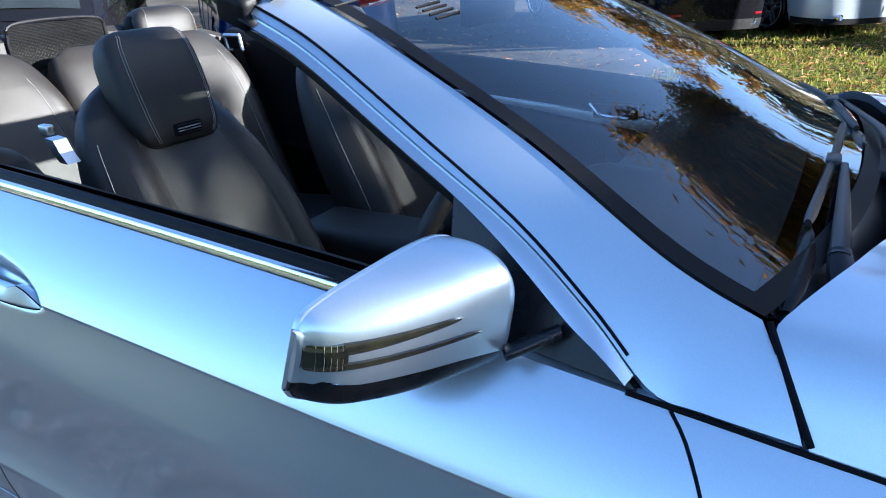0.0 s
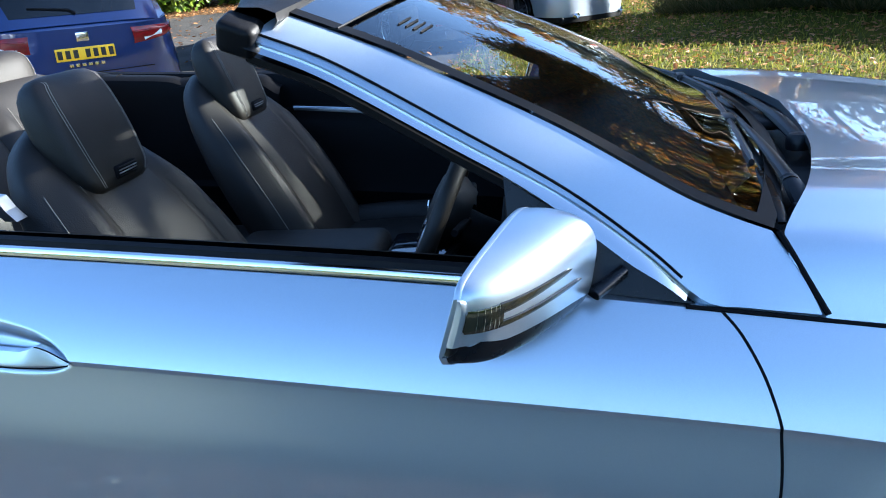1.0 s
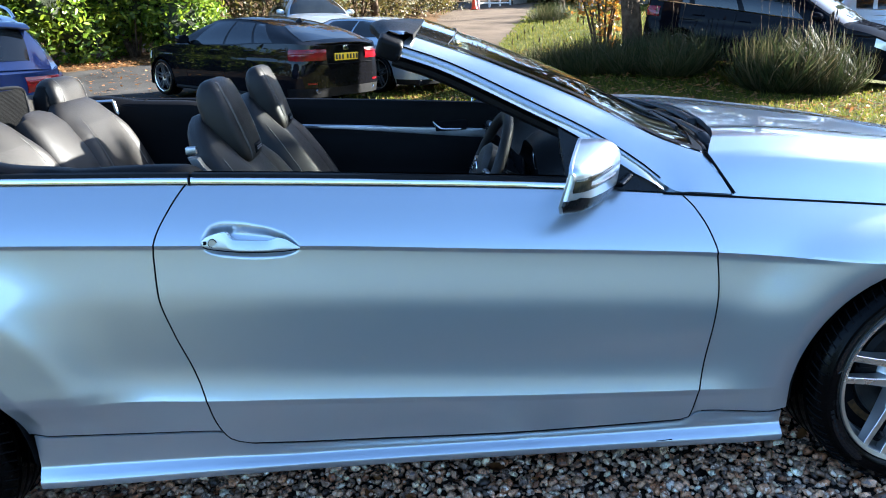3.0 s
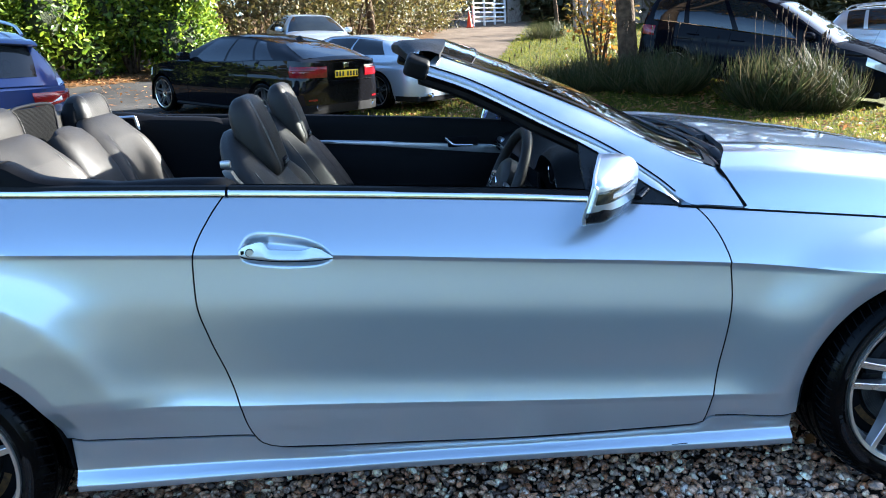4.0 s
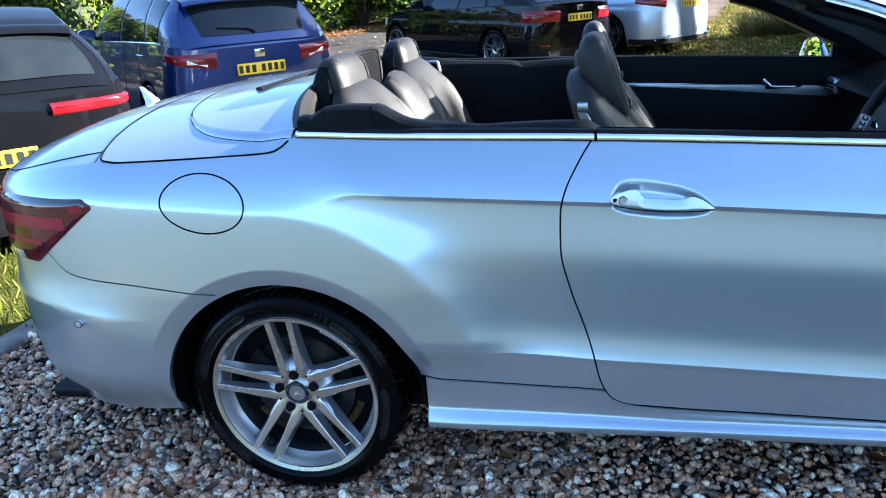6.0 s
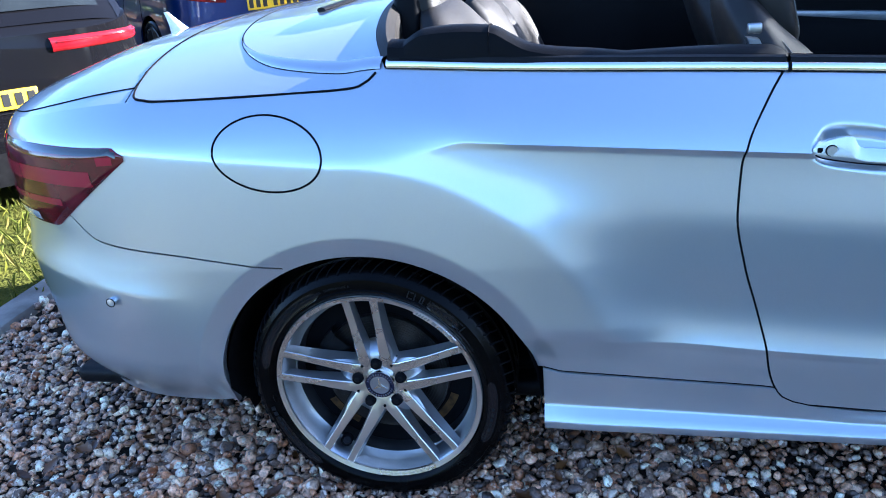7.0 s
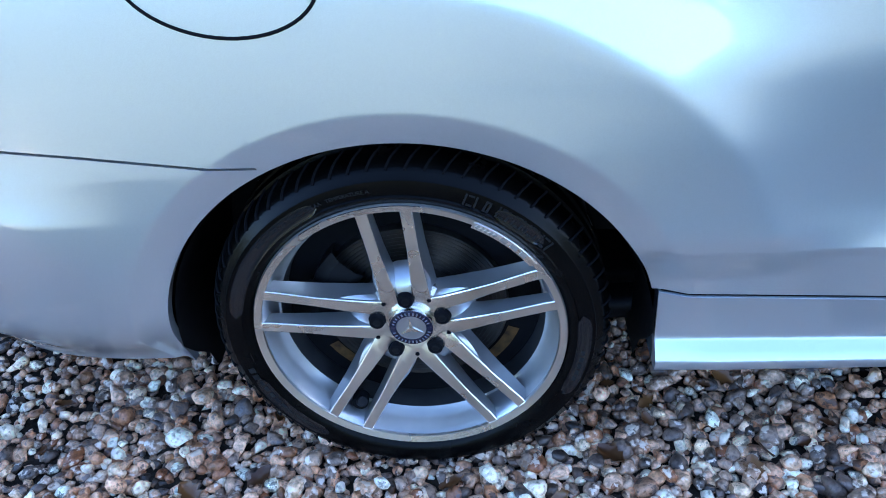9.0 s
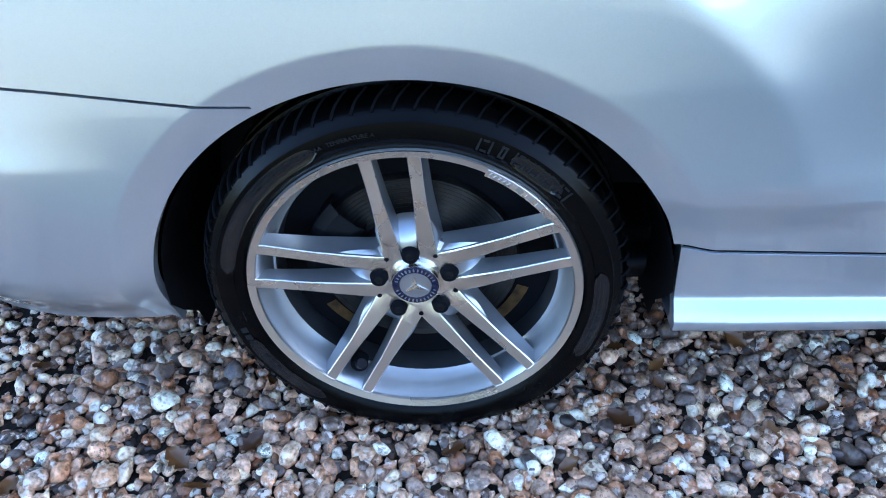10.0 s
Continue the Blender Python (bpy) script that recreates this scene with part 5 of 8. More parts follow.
# ---- wheels ----
MARK = material("raised_rubber", (0.007, 0.007, 0.0075), 0.45, 0.0, Specular_IOR_Level=0.12)
vary(MARK, (0.010, 0.010, 0.0105), (0.016, 0.016, 0.016), 40, rough=(0.4, 0.6))
BARREL = material("silver_wheel_lacquer", (0.62, 0.64, 0.66), 0.3, 0.55, Coat_Weight=0.6)
vary(BARREL, (0.38, 0.365, 0.335), (0.48, 0.465, 0.43), 14, rough=(0.25, 0.4))
SMOOTHRUBBER = material("smooth_rubber", (0.016, 0.017, 0.019), 0.22, 0.0, Specular_IOR_Level=0.5)
vary(SMOOTHRUBBER, (0.004, 0.0042, 0.0048), (0.007, 0.0072, 0.008), 30, rough=(0.12, 0.22))
DARK_INNER = material("dark_barrel_metal", (0.03, 0.03, 0.032), 0.6, 0.3)
vary(DARK_INNER, (0.020, 0.020, 0.021), (0.045, 0.044, 0.043), 18, rough=(0.5, 0.7))
SPOKE_TURN = 21.0
WHEEL_PARTS = {}


def wheel_meshes():
    """The wheel's pieces round the origin, its face towards -y at y = 0."""
    out = []
    R = 0.2465
    # tyre with sidewall steps and a grooved tread
    prof = [(0.238, 0.020), (0.2455, 0.004), (0.250, 0.001), (0.256, -0.005), (0.264, -0.0085), (0.266, -0.0060), (0.280, -0.0085), (0.290, -0.0075), (0.2915, -0.0055), (0.300, -0.002), (0.306, 0.004), (0.3115, 0.014), (0.314, 0.026)]
    for g in (0.052, 0.098, 0.142, 0.188):
        prof += [(0.3165, g - 0.008), (0.3095, g - 0.006), (0.3095, g + 0.006), (0.3172, g + 0.008)]
    prof += [(0.314, 0.222), (0.306, 0.238), (0.28, 0.25), (0.24, 0.225)]
    out.append(("tyre", lathe(prof, (0, 0, 0), seg=128), RUBBER, "low-profile black tyre"))
    # sipes over the tread shoulder
    bm = bmesh.new()
    for k in range(72):
        a = math.tau * k / 72
        m = Matrix.Rotation(-a, 4, "Y")
        pts = [m @ Vector((x, y, z)) for x, y, z in ((0.0, -0.001, 0.3035), (0.003, 0.006, 0.3085), (0.007, 0.016, 0.3130), (0.014, 0.030, 0.3163), (0.020, 0.044, 0.3170))]
        tube(pts, 0.0022, 4, bm=bm)
    out.append(("tread_pattern", bm, GAP, ""))
    # rim: lip, barrel
    prof = [(0.2485, 0.010), (0.2490, 0.001), (0.2475, -0.003), (0.2445, -0.0035), (0.2420, 0.000), (0.2385, 0.006), (0.2345, 0.016), (0.2290, 0.032), (0.2240, 0.046), (0.2170, 0.052)]
    out.append(("rim_barrel", lathe(prof, (0, 0, 0), seg=128), BARREL, "silver wheel rim"))
    # the deeper part of the barrel takes a darker metal
    out.append(("inner_barrel", lathe([(0.2172, 0.0518), (0.2130, 0.075), (0.2150, 0.13), (0.235, 0.16)], (0, 0, 0), seg=96), DARK_INNER, "darker inside of the rim"))
    out.append(("rim_lip", lathe([(0.2480, -0.0030), (0.2472, -0.0046), (0.2362, -0.0006), (0.2352, 0.0040)], (0, 0, 0), seg=128), ALLOY, "machined rim edge"))
    # five pairs of spokes: machined faces over painted flanks, closed at hub and rim
    face, flank_bm = bmesh.new(), bmesh.new()

    def ring_z(r):
        return float(np.interp(r, [0.0, 0.04, 0.07, 0.11, 0.17, 0.225, 0.247], [0.034, 0.030, 0.022, 0.016, 0.009, 0.003, -0.002]))

    for k in range(5):
        th = radians(SPOKE_TURN + 72 * k)
        er, et = Vector((math.cos(th), 0, math.sin(th))), Vector((-math.sin(th), 0, math.cos(th)))
        for sd in (-1, 1):
            rows_f, rows_l, rows_r = [], [], []
            for r in spread(0.050, 0.2455, 20):
                t = (r - 0.05) / 0.1955
                off = sd * lerp(0.0250, 0.0330, t)
                hw = lerp(0.0150, 0.0090, min(1, t * 1.8))
                q = math.sqrt(max(0.0, r * r - off * off))
                c = er * q + et * off
                y = ring_z(r)
                y2 = y + lerp(0.040, 0.020, t)
                rows_f.append([c - et * hw + Vector((0, y + 0.0012, 0)), c - et * hw * 0.86 + Vector((0, y, 0)), c + et * hw * 0.86 + Vector((0, y, 0)), c + et * hw + Vector((0, y + 0.0012, 0))])
                rows_l.append([c - et * (hw + lerp(0.010, 0.006, t) * (1 if sd < 0 else 0.35)) + Vector((0, y2, 0)), c - et * (hw + 0.0015) + Vector((0, y + 0.010, 0)), c - et * hw + Vector((0, y + 0.0012, 0))])
                rows_r.append([c + et * hw + Vector((0, y + 0.0012, 0)), c + et * (hw + 0.0015) + Vector((0, y + 0.010, 0)), c + et * (hw + lerp(0.010, 0.006, t) * (1 if sd > 0 else 0.35)) + Vector((0, y2, 0))])
            grid(rows_f, bm=face)
            grid(rows_l, bm=flank_bm)
            grid(rows_r, bm=flank_bm)
        # bridge between the two bars at the rim, and the web at the hub
        br = []
        for o in spread(-0.040, 0.040, 8):
            row = []
            for r, dy in ((0.2455, 0.001), (0.236, 0.0008), (0.2335, 0.004), (0.2285, 0.020), (0.220, 0.05)):
                q = math.sqrt(r * r - o * o)
                row.append(er * q + et * o + Vector((0, (ring_z(r) if dy < 0.003 else 0.0) + dy, 0)))
            br.append(row)
        grid([[p for p in row[:2]] for row in br], bm=face)
        grid([row[1:] for row in br], bm=flank_bm)
        # scoop between the two bars at the hub
        scoop = []
        for o in spread(-0.017, 0.017, 7):
            row = []
            for r, dy in ((0.066, 0.0), (0.074, 0.003), (0.086, 0.010), (0.098, 0.022), (0.108, 0.040)):
                q = math.sqrt(r * r - o * o)
                row.append(er * q + et * o + Vector((0, ring_z(r) + 0.004 + dy - 0.004 * (o / 0.017) ** 4 * (dy > 0), 0)))
            scoop.append(row)
        grid(scoop, bm=flank_bm)
        # fillets that flare out from the bars into the hub
        for sd in (-1, 1):
            rows = []
            for t in spread(0, 1, 10):
                a = th + sd * lerp(radians(20), radians(36), t)
                edge = []
                for v in spread(0, 1, 6):
                    r0, r1 = 0.052, lerp(0.135, 0.072, math.sin(math.pi / 2 * t))
                    r = lerp(r0, r1, v)
                    aa = th + sd * lerp(math.asin(min(0.99, 0.036 / max(r, 0.0365))), radians(36), t)
                    edge.append(Vector((r * math.cos(aa), ring_z(r) + 0.003 + 0.020 * v * v * t, r * math.sin(aa))))
                rows.append(edge)
            grid(rows, bm=flank_bm)
    for b in (face, flank_bm):
        bmesh.ops.remove_doubles(b, verts=b.verts, dist=0.0002)
    out.append(("spoke_face", face, ALLOY, "five pairs of machined alloy spokes"))
    out.append(("spoke_flank", flank_bm, ALLOY_GREY, "painted flanks of the spokes"))
    # hub disc with five bolt wells and the centre cap
    hub = lathe([(0.034, 0.032), (0.044, 0.030), (0.056, 0.0262), (0.072, 0.0285), (0.080, 0.040), (0.080, 0.075)], (0, 0, 0), seg=80)
    out.append(("hub", hub, ALLOY, ""))
    for k in range(5):
        th = radians(SPOKE_TURN + 72 * k)
        c = Vector((0.056 * math.cos(th), 0.0, 0.056 * math.sin(th)))
        well = lathe([(0.0, 0.018), (0.0118, 0.018), (0.0135, 0.0255), (0.0145, 0.0270)], c, seg=24)
        out.append(("bolt_well", well, GAP, ""))
        out.append(("wheel_bolt", lathe([(0.0, 0.0165), (0.0055, 0.0165), (0.0085, 0.018), (0.0085, 0.03)], c + Vector((0, 0.0006, 0)), seg=6), TRIM, ""))
        th2 = th + radians(36)
        c = Vector((0.062 * math.cos(th2), 0.0, 0.062 * math.sin(th2)))
        out.append(("pin_hole", lathe([(0.0, 0.0248), (0.0036, 0.0248), (0.0042, 0.027)], c, seg=14), GAP, ""))
    out.append(("centre_cap", lathe([(0.0, 0.020), (0.024, 0.0205), (0.0245, 0.0215)], (0, 0, 0), seg=48), ALLOY_GREY, "wheel centre cap with a dark blue ring"))
    out.append(("cap_ring", lathe([(0.0245, 0.0212), (0.0250, 0.0200), (0.0345, 0.0206), (0.0358, 0.0225), (0.0360, 0.032)], (0, 0, 0), seg=48), BLUECAP, "dark blue enamel ring"))
    out.append(("cap_edge", lathe([(0.0355, 0.0212), (0.0368, 0.0208), (0.0378, 0.024), (0.038, 0.032)], (0, 0, 0), seg=48), ALLOY, ""))
    bm = bmesh.new()
    for k in range(3):
        a = math.pi / 2 + math.tau * k / 3 + 0.05
        d, e = Vector((math.cos(a), 0, math.sin(a))), Vector((-math.sin(a), 0, math.cos(a)))
        prism([d * 0.021 + Vector((0, 0.0192, 0)), e * 0.0040 + Vector((0, 0.0176, 0)), -e * 0.0040 + Vector((0, 0.0176, 0))], (0, 0.003, 0), bm=bm)
    out.append(("cap_rays", bm, ALLOY, ""))
    # plate stamped with small bars on the rim, and the valve
    out.append(("rim_plate", grid([[(r * math.cos(a), -0.0052 - (0.0006 if 0 < i < 3 else 0.0) + (r - 0.2385) * -0.12, r * math.sin(a)) for i, r in enumerate((0.2335, 0.2340, 0.2450, 0.2455))] for a in spread(radians(35), radians(62), 20)]), ALLOY, "bright plate on the rim"))
    bm = bmesh.new()
    for k, (deg, w, lean) in enumerate([(60 - 1.7 * i, 0.0019, 30) for i in range(5)] + [(49.5, 0.0055, 12), (45.0, 0.0062, 0), (40.5, 0.0055, 0)]):
        a = radians(deg)
        block((-w, -0.0005, -0.0034), (w, 0.0012, 0.0034), 0, bm=bm, m=Matrix.Translation((0.2396 * math.cos(a), -0.0062, 0.2396 * math.sin(a))) @ Matrix.Rotation(math.pi / 2 - a + radians(lean), 4, "Y"))
    out.append(("rim_marking", bm, ALLOY_GREY, "dark slanted bars on the rim plate"))
    bm = bmesh.new()
    for k in range(30):
        if k % 15 in (0, 14):
            continue
        a = math.tau * (k + 0.5) / 30
        wd = 0.0011 if 4 < k % 15 < 10 else 0.0006
        block((-wd, -0.0004, -0.0022), (wd, 0.0008, 0.0022), 0, bm=bm, m=Matrix.Translation((0.0296 * math.cos(a), 0.0197, 0.0296 * math.sin(a))) @ Matrix.Rotation(math.pi / 2 - a, 4, "Y"))
    out.append(("cap_marks", bm, ALLOY_GREY, "pale bars round the blue ring"))
    a = radians(SPOKE_TURN + 216)
    c = Vector((0.206 * math.cos(a), 0.016, 0.206 * math.sin(a)))
    d = Vector((math.cos(a), 0, math.sin(a)))
    out.append(("valve", tube([c + Vector((0, 0.03, 0)), c + Vector((0, 0.0, 0)) - d * 0.012, c - d * 0.020 + Vector((0, -0.006, 0))], [0.010, 0.0095, 0.0085], 14), TRIM, "black tyre valve"))
    out.append(("valve_nut", lathe([(0.006, -0.001), (0.0135, 0.0), (0.0145, 0.004), (0.0145, 0.02)], c - d * 0.006, seg=18), GAP, ""))
    # raised lettering and bars on the sidewall
    def around(text, radius, start, size):
        cu = bpy.data.curves.new("lettering", "FONT")
        cu.body, cu.size, cu.extrude = text, size, 0.0003
        ob = bpy.data.objects.new("lettering", cu)
        scene.collection.objects.link(ob)
        bpy.context.view_layer.update()
        me = bpy.data.meshes.new_from_object(ob.evaluated_get(bpy.context.evaluated_depsgraph_get()))
        bpy.data.objects.remove(ob)
        b = bmesh.new()
        b.from_mesh(me)
        bpy.data.meshes.remove(me)
        for v in b.verts:
            a, r = start - v.co.x / radius, radius + v.co.y
            v.co = (r * math.cos(a), -0.0094 - v.co.z, r * math.sin(a))
        return b
    out.append(("sidewall_lettering", around("TREADWEAR 220   TRACTION AA   TEMPERATURE A", 0.274, radians(137), 0.0085), MARK, "raised grey lettering on the tyre"))
    bm = bmesh.new()
    for k, (a0, wd) in enumerate([(192 + 3.2 * i, 0.010) for i in range(7)] + [(352 - 3.0 * i, 0.010) for i in range(5)]):
        a = radians(a0)
        block((-wd / 2, -0.0012, -0.005), (wd / 2, 0.0008, 0.005), 0, bm=bm, m=Matrix.Translation((0.276 * math.cos(a), -0.0078, 0.276 * math.sin(a))) @ Matrix.Rotation(math.pi / 2 - a, 4, "Y"))
    for i, wd in enumerate((0.016, 0.006, 0.016, 0.014, 0.016, 0.018)):
        a = radians(66 - 5.2 * i)
        for dx, w_, z0, z1 in ((-wd / 2, 0.0028, -0.009, 0.009), (0.0, wd / 2, 0.006, 0.009), (0.0, wd / 2, -0.009, -0.006), (wd / 2, 0.0028, -0.009, 0.009)):
            block((dx - w_ / 2, -0.0010, z0), (dx + w_ / 2, 0.0008, z1), 0, bm=bm, m=Matrix.Translation((0.2765 * math.cos(a), -0.0080, 0.2765 * math.sin(a))) @ Matrix.Rotation(math.pi / 2 - a, 4, "Y"))
    out.append(("sidewall_marking", bm, MARK, "raised bars on the tyre's sidewall"))
    for a0, a1 in ((112, 168), (196, 232), (332, 368), (40, 58)):
        rows = []
        for a in spread(radians(a0), radians(a1), 24):
            k = min(1.0, (a - radians(a0)) / 0.10, (radians(a1) - a) / 0.10)
            k = 0.15 + 0.85 * math.sqrt(max(0.0, 1 - (1 - k) ** 2))
            rows.append([(lerp(0.2735, r, k) * math.cos(a), y - 0.0008, lerp(0.2735, r, k) * math.sin(a)) for r, y in ((0.2625, -0.0080), (0.2662, -0.0066), (0.273, -0.0076), (0.280, -0.0086), (0.2845, -0.0083))])
        out.append(("sidewall_panel", grid(rows), SMOOTHRUBBER, "smooth panel on the tyre's sidewall"))
    # brake behind the spokes
    out.append(("brake_disc", lathe([(0.0, 0.062), (0.085, 0.062), (0.087, 0.076), (0.088, 0.076), *((0.088 + 0.0065 * k + e, 0.076 + d) for k in range(10) for e, d in ((0.0, 0.0), (0.0052, 0.0), (0.0058, 0.0008))), (0.156, 0.076), (0.158, 0.080), (0.158, 0.10)], (0, 0, 0), seg=64), CAST, "worn brake disc"))
    cal = bmesh.new()
    rows = []
    for a in spread(radians(132), radians(186), 10):
        rows.append([(r * math.cos(a), y, r * math.sin(a)) for r, y in ((0.105, 0.095), (0.105, 0.062), (0.12, 0.052), (0.155, 0.050), (0.172, 0.060), (0.172, 0.10))])
    grid(rows, bm=cal)
    out.append(("brake_caliper", cal, TRIM, "dark brake caliper"))
    out.append(("brake_caliper_lug", block((-0.17, 0.044, 0.035), (-0.11, 0.065, 0.075), 0.006), TRIM, ""))
    # black disc across the wheel stands in for the shaded void behind
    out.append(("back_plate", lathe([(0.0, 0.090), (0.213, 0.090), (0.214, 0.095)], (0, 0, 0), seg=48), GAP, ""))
    # two bronze-brown strips low behind the spokes
    bm = bmesh.new()
    for a0, r in ((radians(-38), 0.166), (radians(222), 0.166)):
        bm = bmesh.new()
        grid([[(rr * math.cos(a), 0.086, rr * math.sin(a)) for rr in (r, r + 0.02)] for a in spread(a0 - 0.22, a0 + 0.30, 8)], bm=bm)
        out.append(("shield_edge", bm, BRONZE, "bronze-brown strip low behind the spokes"))
    return out


WHEELS = {}
for name, bm, mat, label in wheel_meshes():
    me = bpy.data.meshes.new(name)
    if name not in ("tyre",):
        bmesh.ops.recalc_face_normals(bm, faces=bm.faces)
    bm.to_mesh(me)
    bm.free()
    me.materials.append(mat)
    me.polygons.foreach_set("use_smooth", [True] * len(me.polygons))
    me.set_sharp_from_angle(angle=radians(32))
    WHEELS.setdefault(name, []).append((me, label))


DARKALLOY = material("dark_alloy", (0.16, 0.165, 0.17), 0.35, 0.6)
vary(DARKALLOY, (0.07, 0.072, 0.075), (0.12, 0.122, 0.125), 8, rough=(0.25, 0.4))
DARK_MESH = {}


def dark_mesh(me):
    if me.name not in DARK_MESH:
        c = me.copy()
        c.materials.clear()
        c.materials.append(DARKALLOY)
        DARK_MESH[me.name] = c
    return DARK_MESH[me.name]


def put_wheel(parent, x, y, z, near, turn=0.0, scale=1.0, names=None):
    """A wheel of shared meshes under its car: tyre and rim as parts, the rest under the rim."""
    base = Matrix.Translation((x, y, z)) @ Matrix.Rotation(0 if near else math.pi, 4, "Z") @ Matrix.Rotation(radians(turn), 4, "Z") @ Matrix.Diagonal((scale, 1, scale, 1))
    root = new("wheel")
    root.matrix_world = base
    root.parent = parent
    root.matrix_parent_inverse = world_of(parent).inverted()
    tagged(root, "alloy wheel with twin spokes and a black tyre")
    for name, made in WHEELS.items():
        if names and name not in names:
            continue
        for me, label in made:
            dark = names and name in ("rim_barrel", "spoke_flank", "spoke_face")
            ob = new(name, dark_mesh(me) if dark else me)
            ob.parent = root
            tagged(ob, label, "", "", "stuff" if name in ("sidewall_marking", "rim_marking", "tread_pattern", "cap_marks") else "")
    return root


put_wheel(CAR, 0.0, -0.870, 0.316, True)
put_wheel(CAR, 2.76, -0.868, 0.320, True, turn=2.0)
put_wheel(CAR, 0.0, 0.870, 0.316, False)
put_wheel(CAR, 2.76, 0.868, 0.320, False)


# ---- cabin ----
part("cabin_floor", block((0.15, -0.70, 0.27), (2.2, 0.70, 0.30), 0.01), CARPET, CAR, "black carpeted floor")
part("centre_tunnel", block((0.45, -0.12, 0.28), (2.0, 0.12, 0.52), 0.04), DOORCARD, CAR)
part("centre_console", block((0.98, -0.105, 0.50), (1.40, 0.105, 0.70), 0.035, 4), LEATHER, CAR, "black leather armrest on the centre console")
part("rear_bulkhead", block((-0.18, -0.70, 0.28), (-0.12, 0.70, 1.02), 0.02), CARPET, CAR)
for s in (-1, 1):
    # door lining: padded top roll, bright strip, hollow and pocket
    rows = []
    for x in spread(0.10, 1.93, 80):
        z = belt(x)
        prof = [(0.722, 0.026), (0.708, 0.022), (0.698, 0.002), (0.694, -0.020), (0.690, -0.048), (0.686, -0.052), (0.686, -0.085), (0.682, -0.092), (0.672, -0.12), (0.662, -0.20), (0.650, -0.30), (0.640, -0.33), (0.650, -0.36), (0.668, -0.50), (0.668, -0.64)]
        lift = 0.044 if s > 0 else 0.0  # the passenger's door card stands prouder of its sill
        rows.append([(x, s * (w + 0.012), z + h + lift * (h > -0.03)) for w, h in prof])
    part("door_lining", grid(rows), DOORCARD, CAR, "black padded door lining")
    for x0, x1, z0 in ((0.315, 0.60, -0.030), (0.935, 1.90, -0.044)):
        rows = []
        for x in spread(x0, x1, 40):
            t = (x - x0) / (x1 - x0)
            z = belt(x) + z0 - 0.006 * t
            k = 0.026 if x0 < 0.5 else lerp(0.012, 0.036, step(0.0, 0.9, t))
            rows.append([(x, s * (0.703 - d), z - h) for d, h in ((0.0, 0.0), (0.008, 0.002), (0.009, k * 0.3), (0.008, k), (0.0, k + 0.002))])
        part("aluminium_strip", grid(rows), ALUMINIUM, CAR, "brushed aluminium strip on the door lining")
        part("strip_edge", tube([(x, s * 0.697, belt(x) + z0 + 0.001 - 0.006 * (x - x0) / (x1 - x0)) for x in spread(x0, x1, 30)], 0.0018, 5), CHROME, CAR)
    # inner door handle in a dark bowl
    bowl = part("handle_bowl", block((1.540, s * 0.695 - 0.012, 0.866), (1.680, s * 0.695 + 0.004, 0.912), 0.012), GAP, CAR, "dark bowl behind the inner door pull")
    lever = smooth_path([(1.530, s * 0.688, 0.910), (1.548, s * 0.684, 0.892), (1.566, s * 0.682, 0.878), (1.62, s * 0.680, 0.873), (1.652, s * 0.684, 0.872)], 18)
    part("inner_door_pull", tube(lever, [0.006] * 6 + [0.005] * 12, 10), CHROME, CAR, "chrome inner door pull")
    part("door_pocket_strip", tube([(x, s * 0.662, belt(x) - 0.345) for x in spread(1.02, 1.72, 20)], 0.004, 6), ALUMINIUM, CAR)
    part("speaker_button", lathe([(0.0, -0.004), (0.014, -0.003), (0.016, 0.004)], (0.53, s * 0.715, belt(0.53) + 0.004), seg=20), TRIM, CAR)
    # side wall beside the rear seat, with the padded capping that rises to the black corner
    rows = []
    for x in spread(0.09, 0.905, 50):
        z = belt(x) + 0.020 + 0.026 * (1 - step(0.10, 0.42, x)) + 0.014 * step(0.45, 0.80, x) * (1 - step(0.83, 0.905, x)) - 0.022 * step(0.84, 0.905, x)
        z += 0.026 if s > 0 else 0.0
        rows.append([(x, s * w, z + h) for w, h in ((0.757, -0.025), (0.750, -0.006), (0.735, 0.003), (0.71, 0.006), (0.68, 0.0), (0.660, -0.02), (0.655, -0.06), (0.66, -0.4))])
    part("side_capping", grid(rows), DOORCARD, CAR, "black leather capping beside the rear seat")
    rise = curve([(0.078, 1.044), (0.10, 1.064), (0.135, 1.092), (0.165, 1.104), (0.22, 1.106), (0.305, 1.099), (0.335, 1.082), (0.375, 1.060), (0.43, 1.048), (0.50, 1.040), (0.58, 1.028)] if s < 0 else [(0.078, 1.050), (0.10, 1.072), (0.13, 1.086), (0.165, 1.090), (0.36, 1.078), (0.50, 1.066), (0.58, 1.040)])
    rows = []
    for x in spread(0.078, 0.58, 46):
        z = rise(x)
        rows.append([(x, s * w, min(z, z + h)) for w, h in ((0.756, -0.09), (0.755, -0.026), (0.749, -0.010), (0.735, -0.001), (0.700, 0.0), (0.680, -0.003), (0.664, -0.014), (0.657, -0.04), (0.657, -0.30))])
    shoulder = part("shoulder_trim", grid(rows), DOORCARD, CAR, "smooth black leather trim rising to the cabin's rear corner")
    part("trim_seam", tube([(0.300, s * w, rise(0.30) + h + 0.0006) for w, h in ((0.7565, -0.05), (0.756, -0.026), (0.750, -0.010), (0.735, 0.0), (0.70, 0.0005), (0.68, -0.003))], 0.0016, 5), GAP, shoulder)
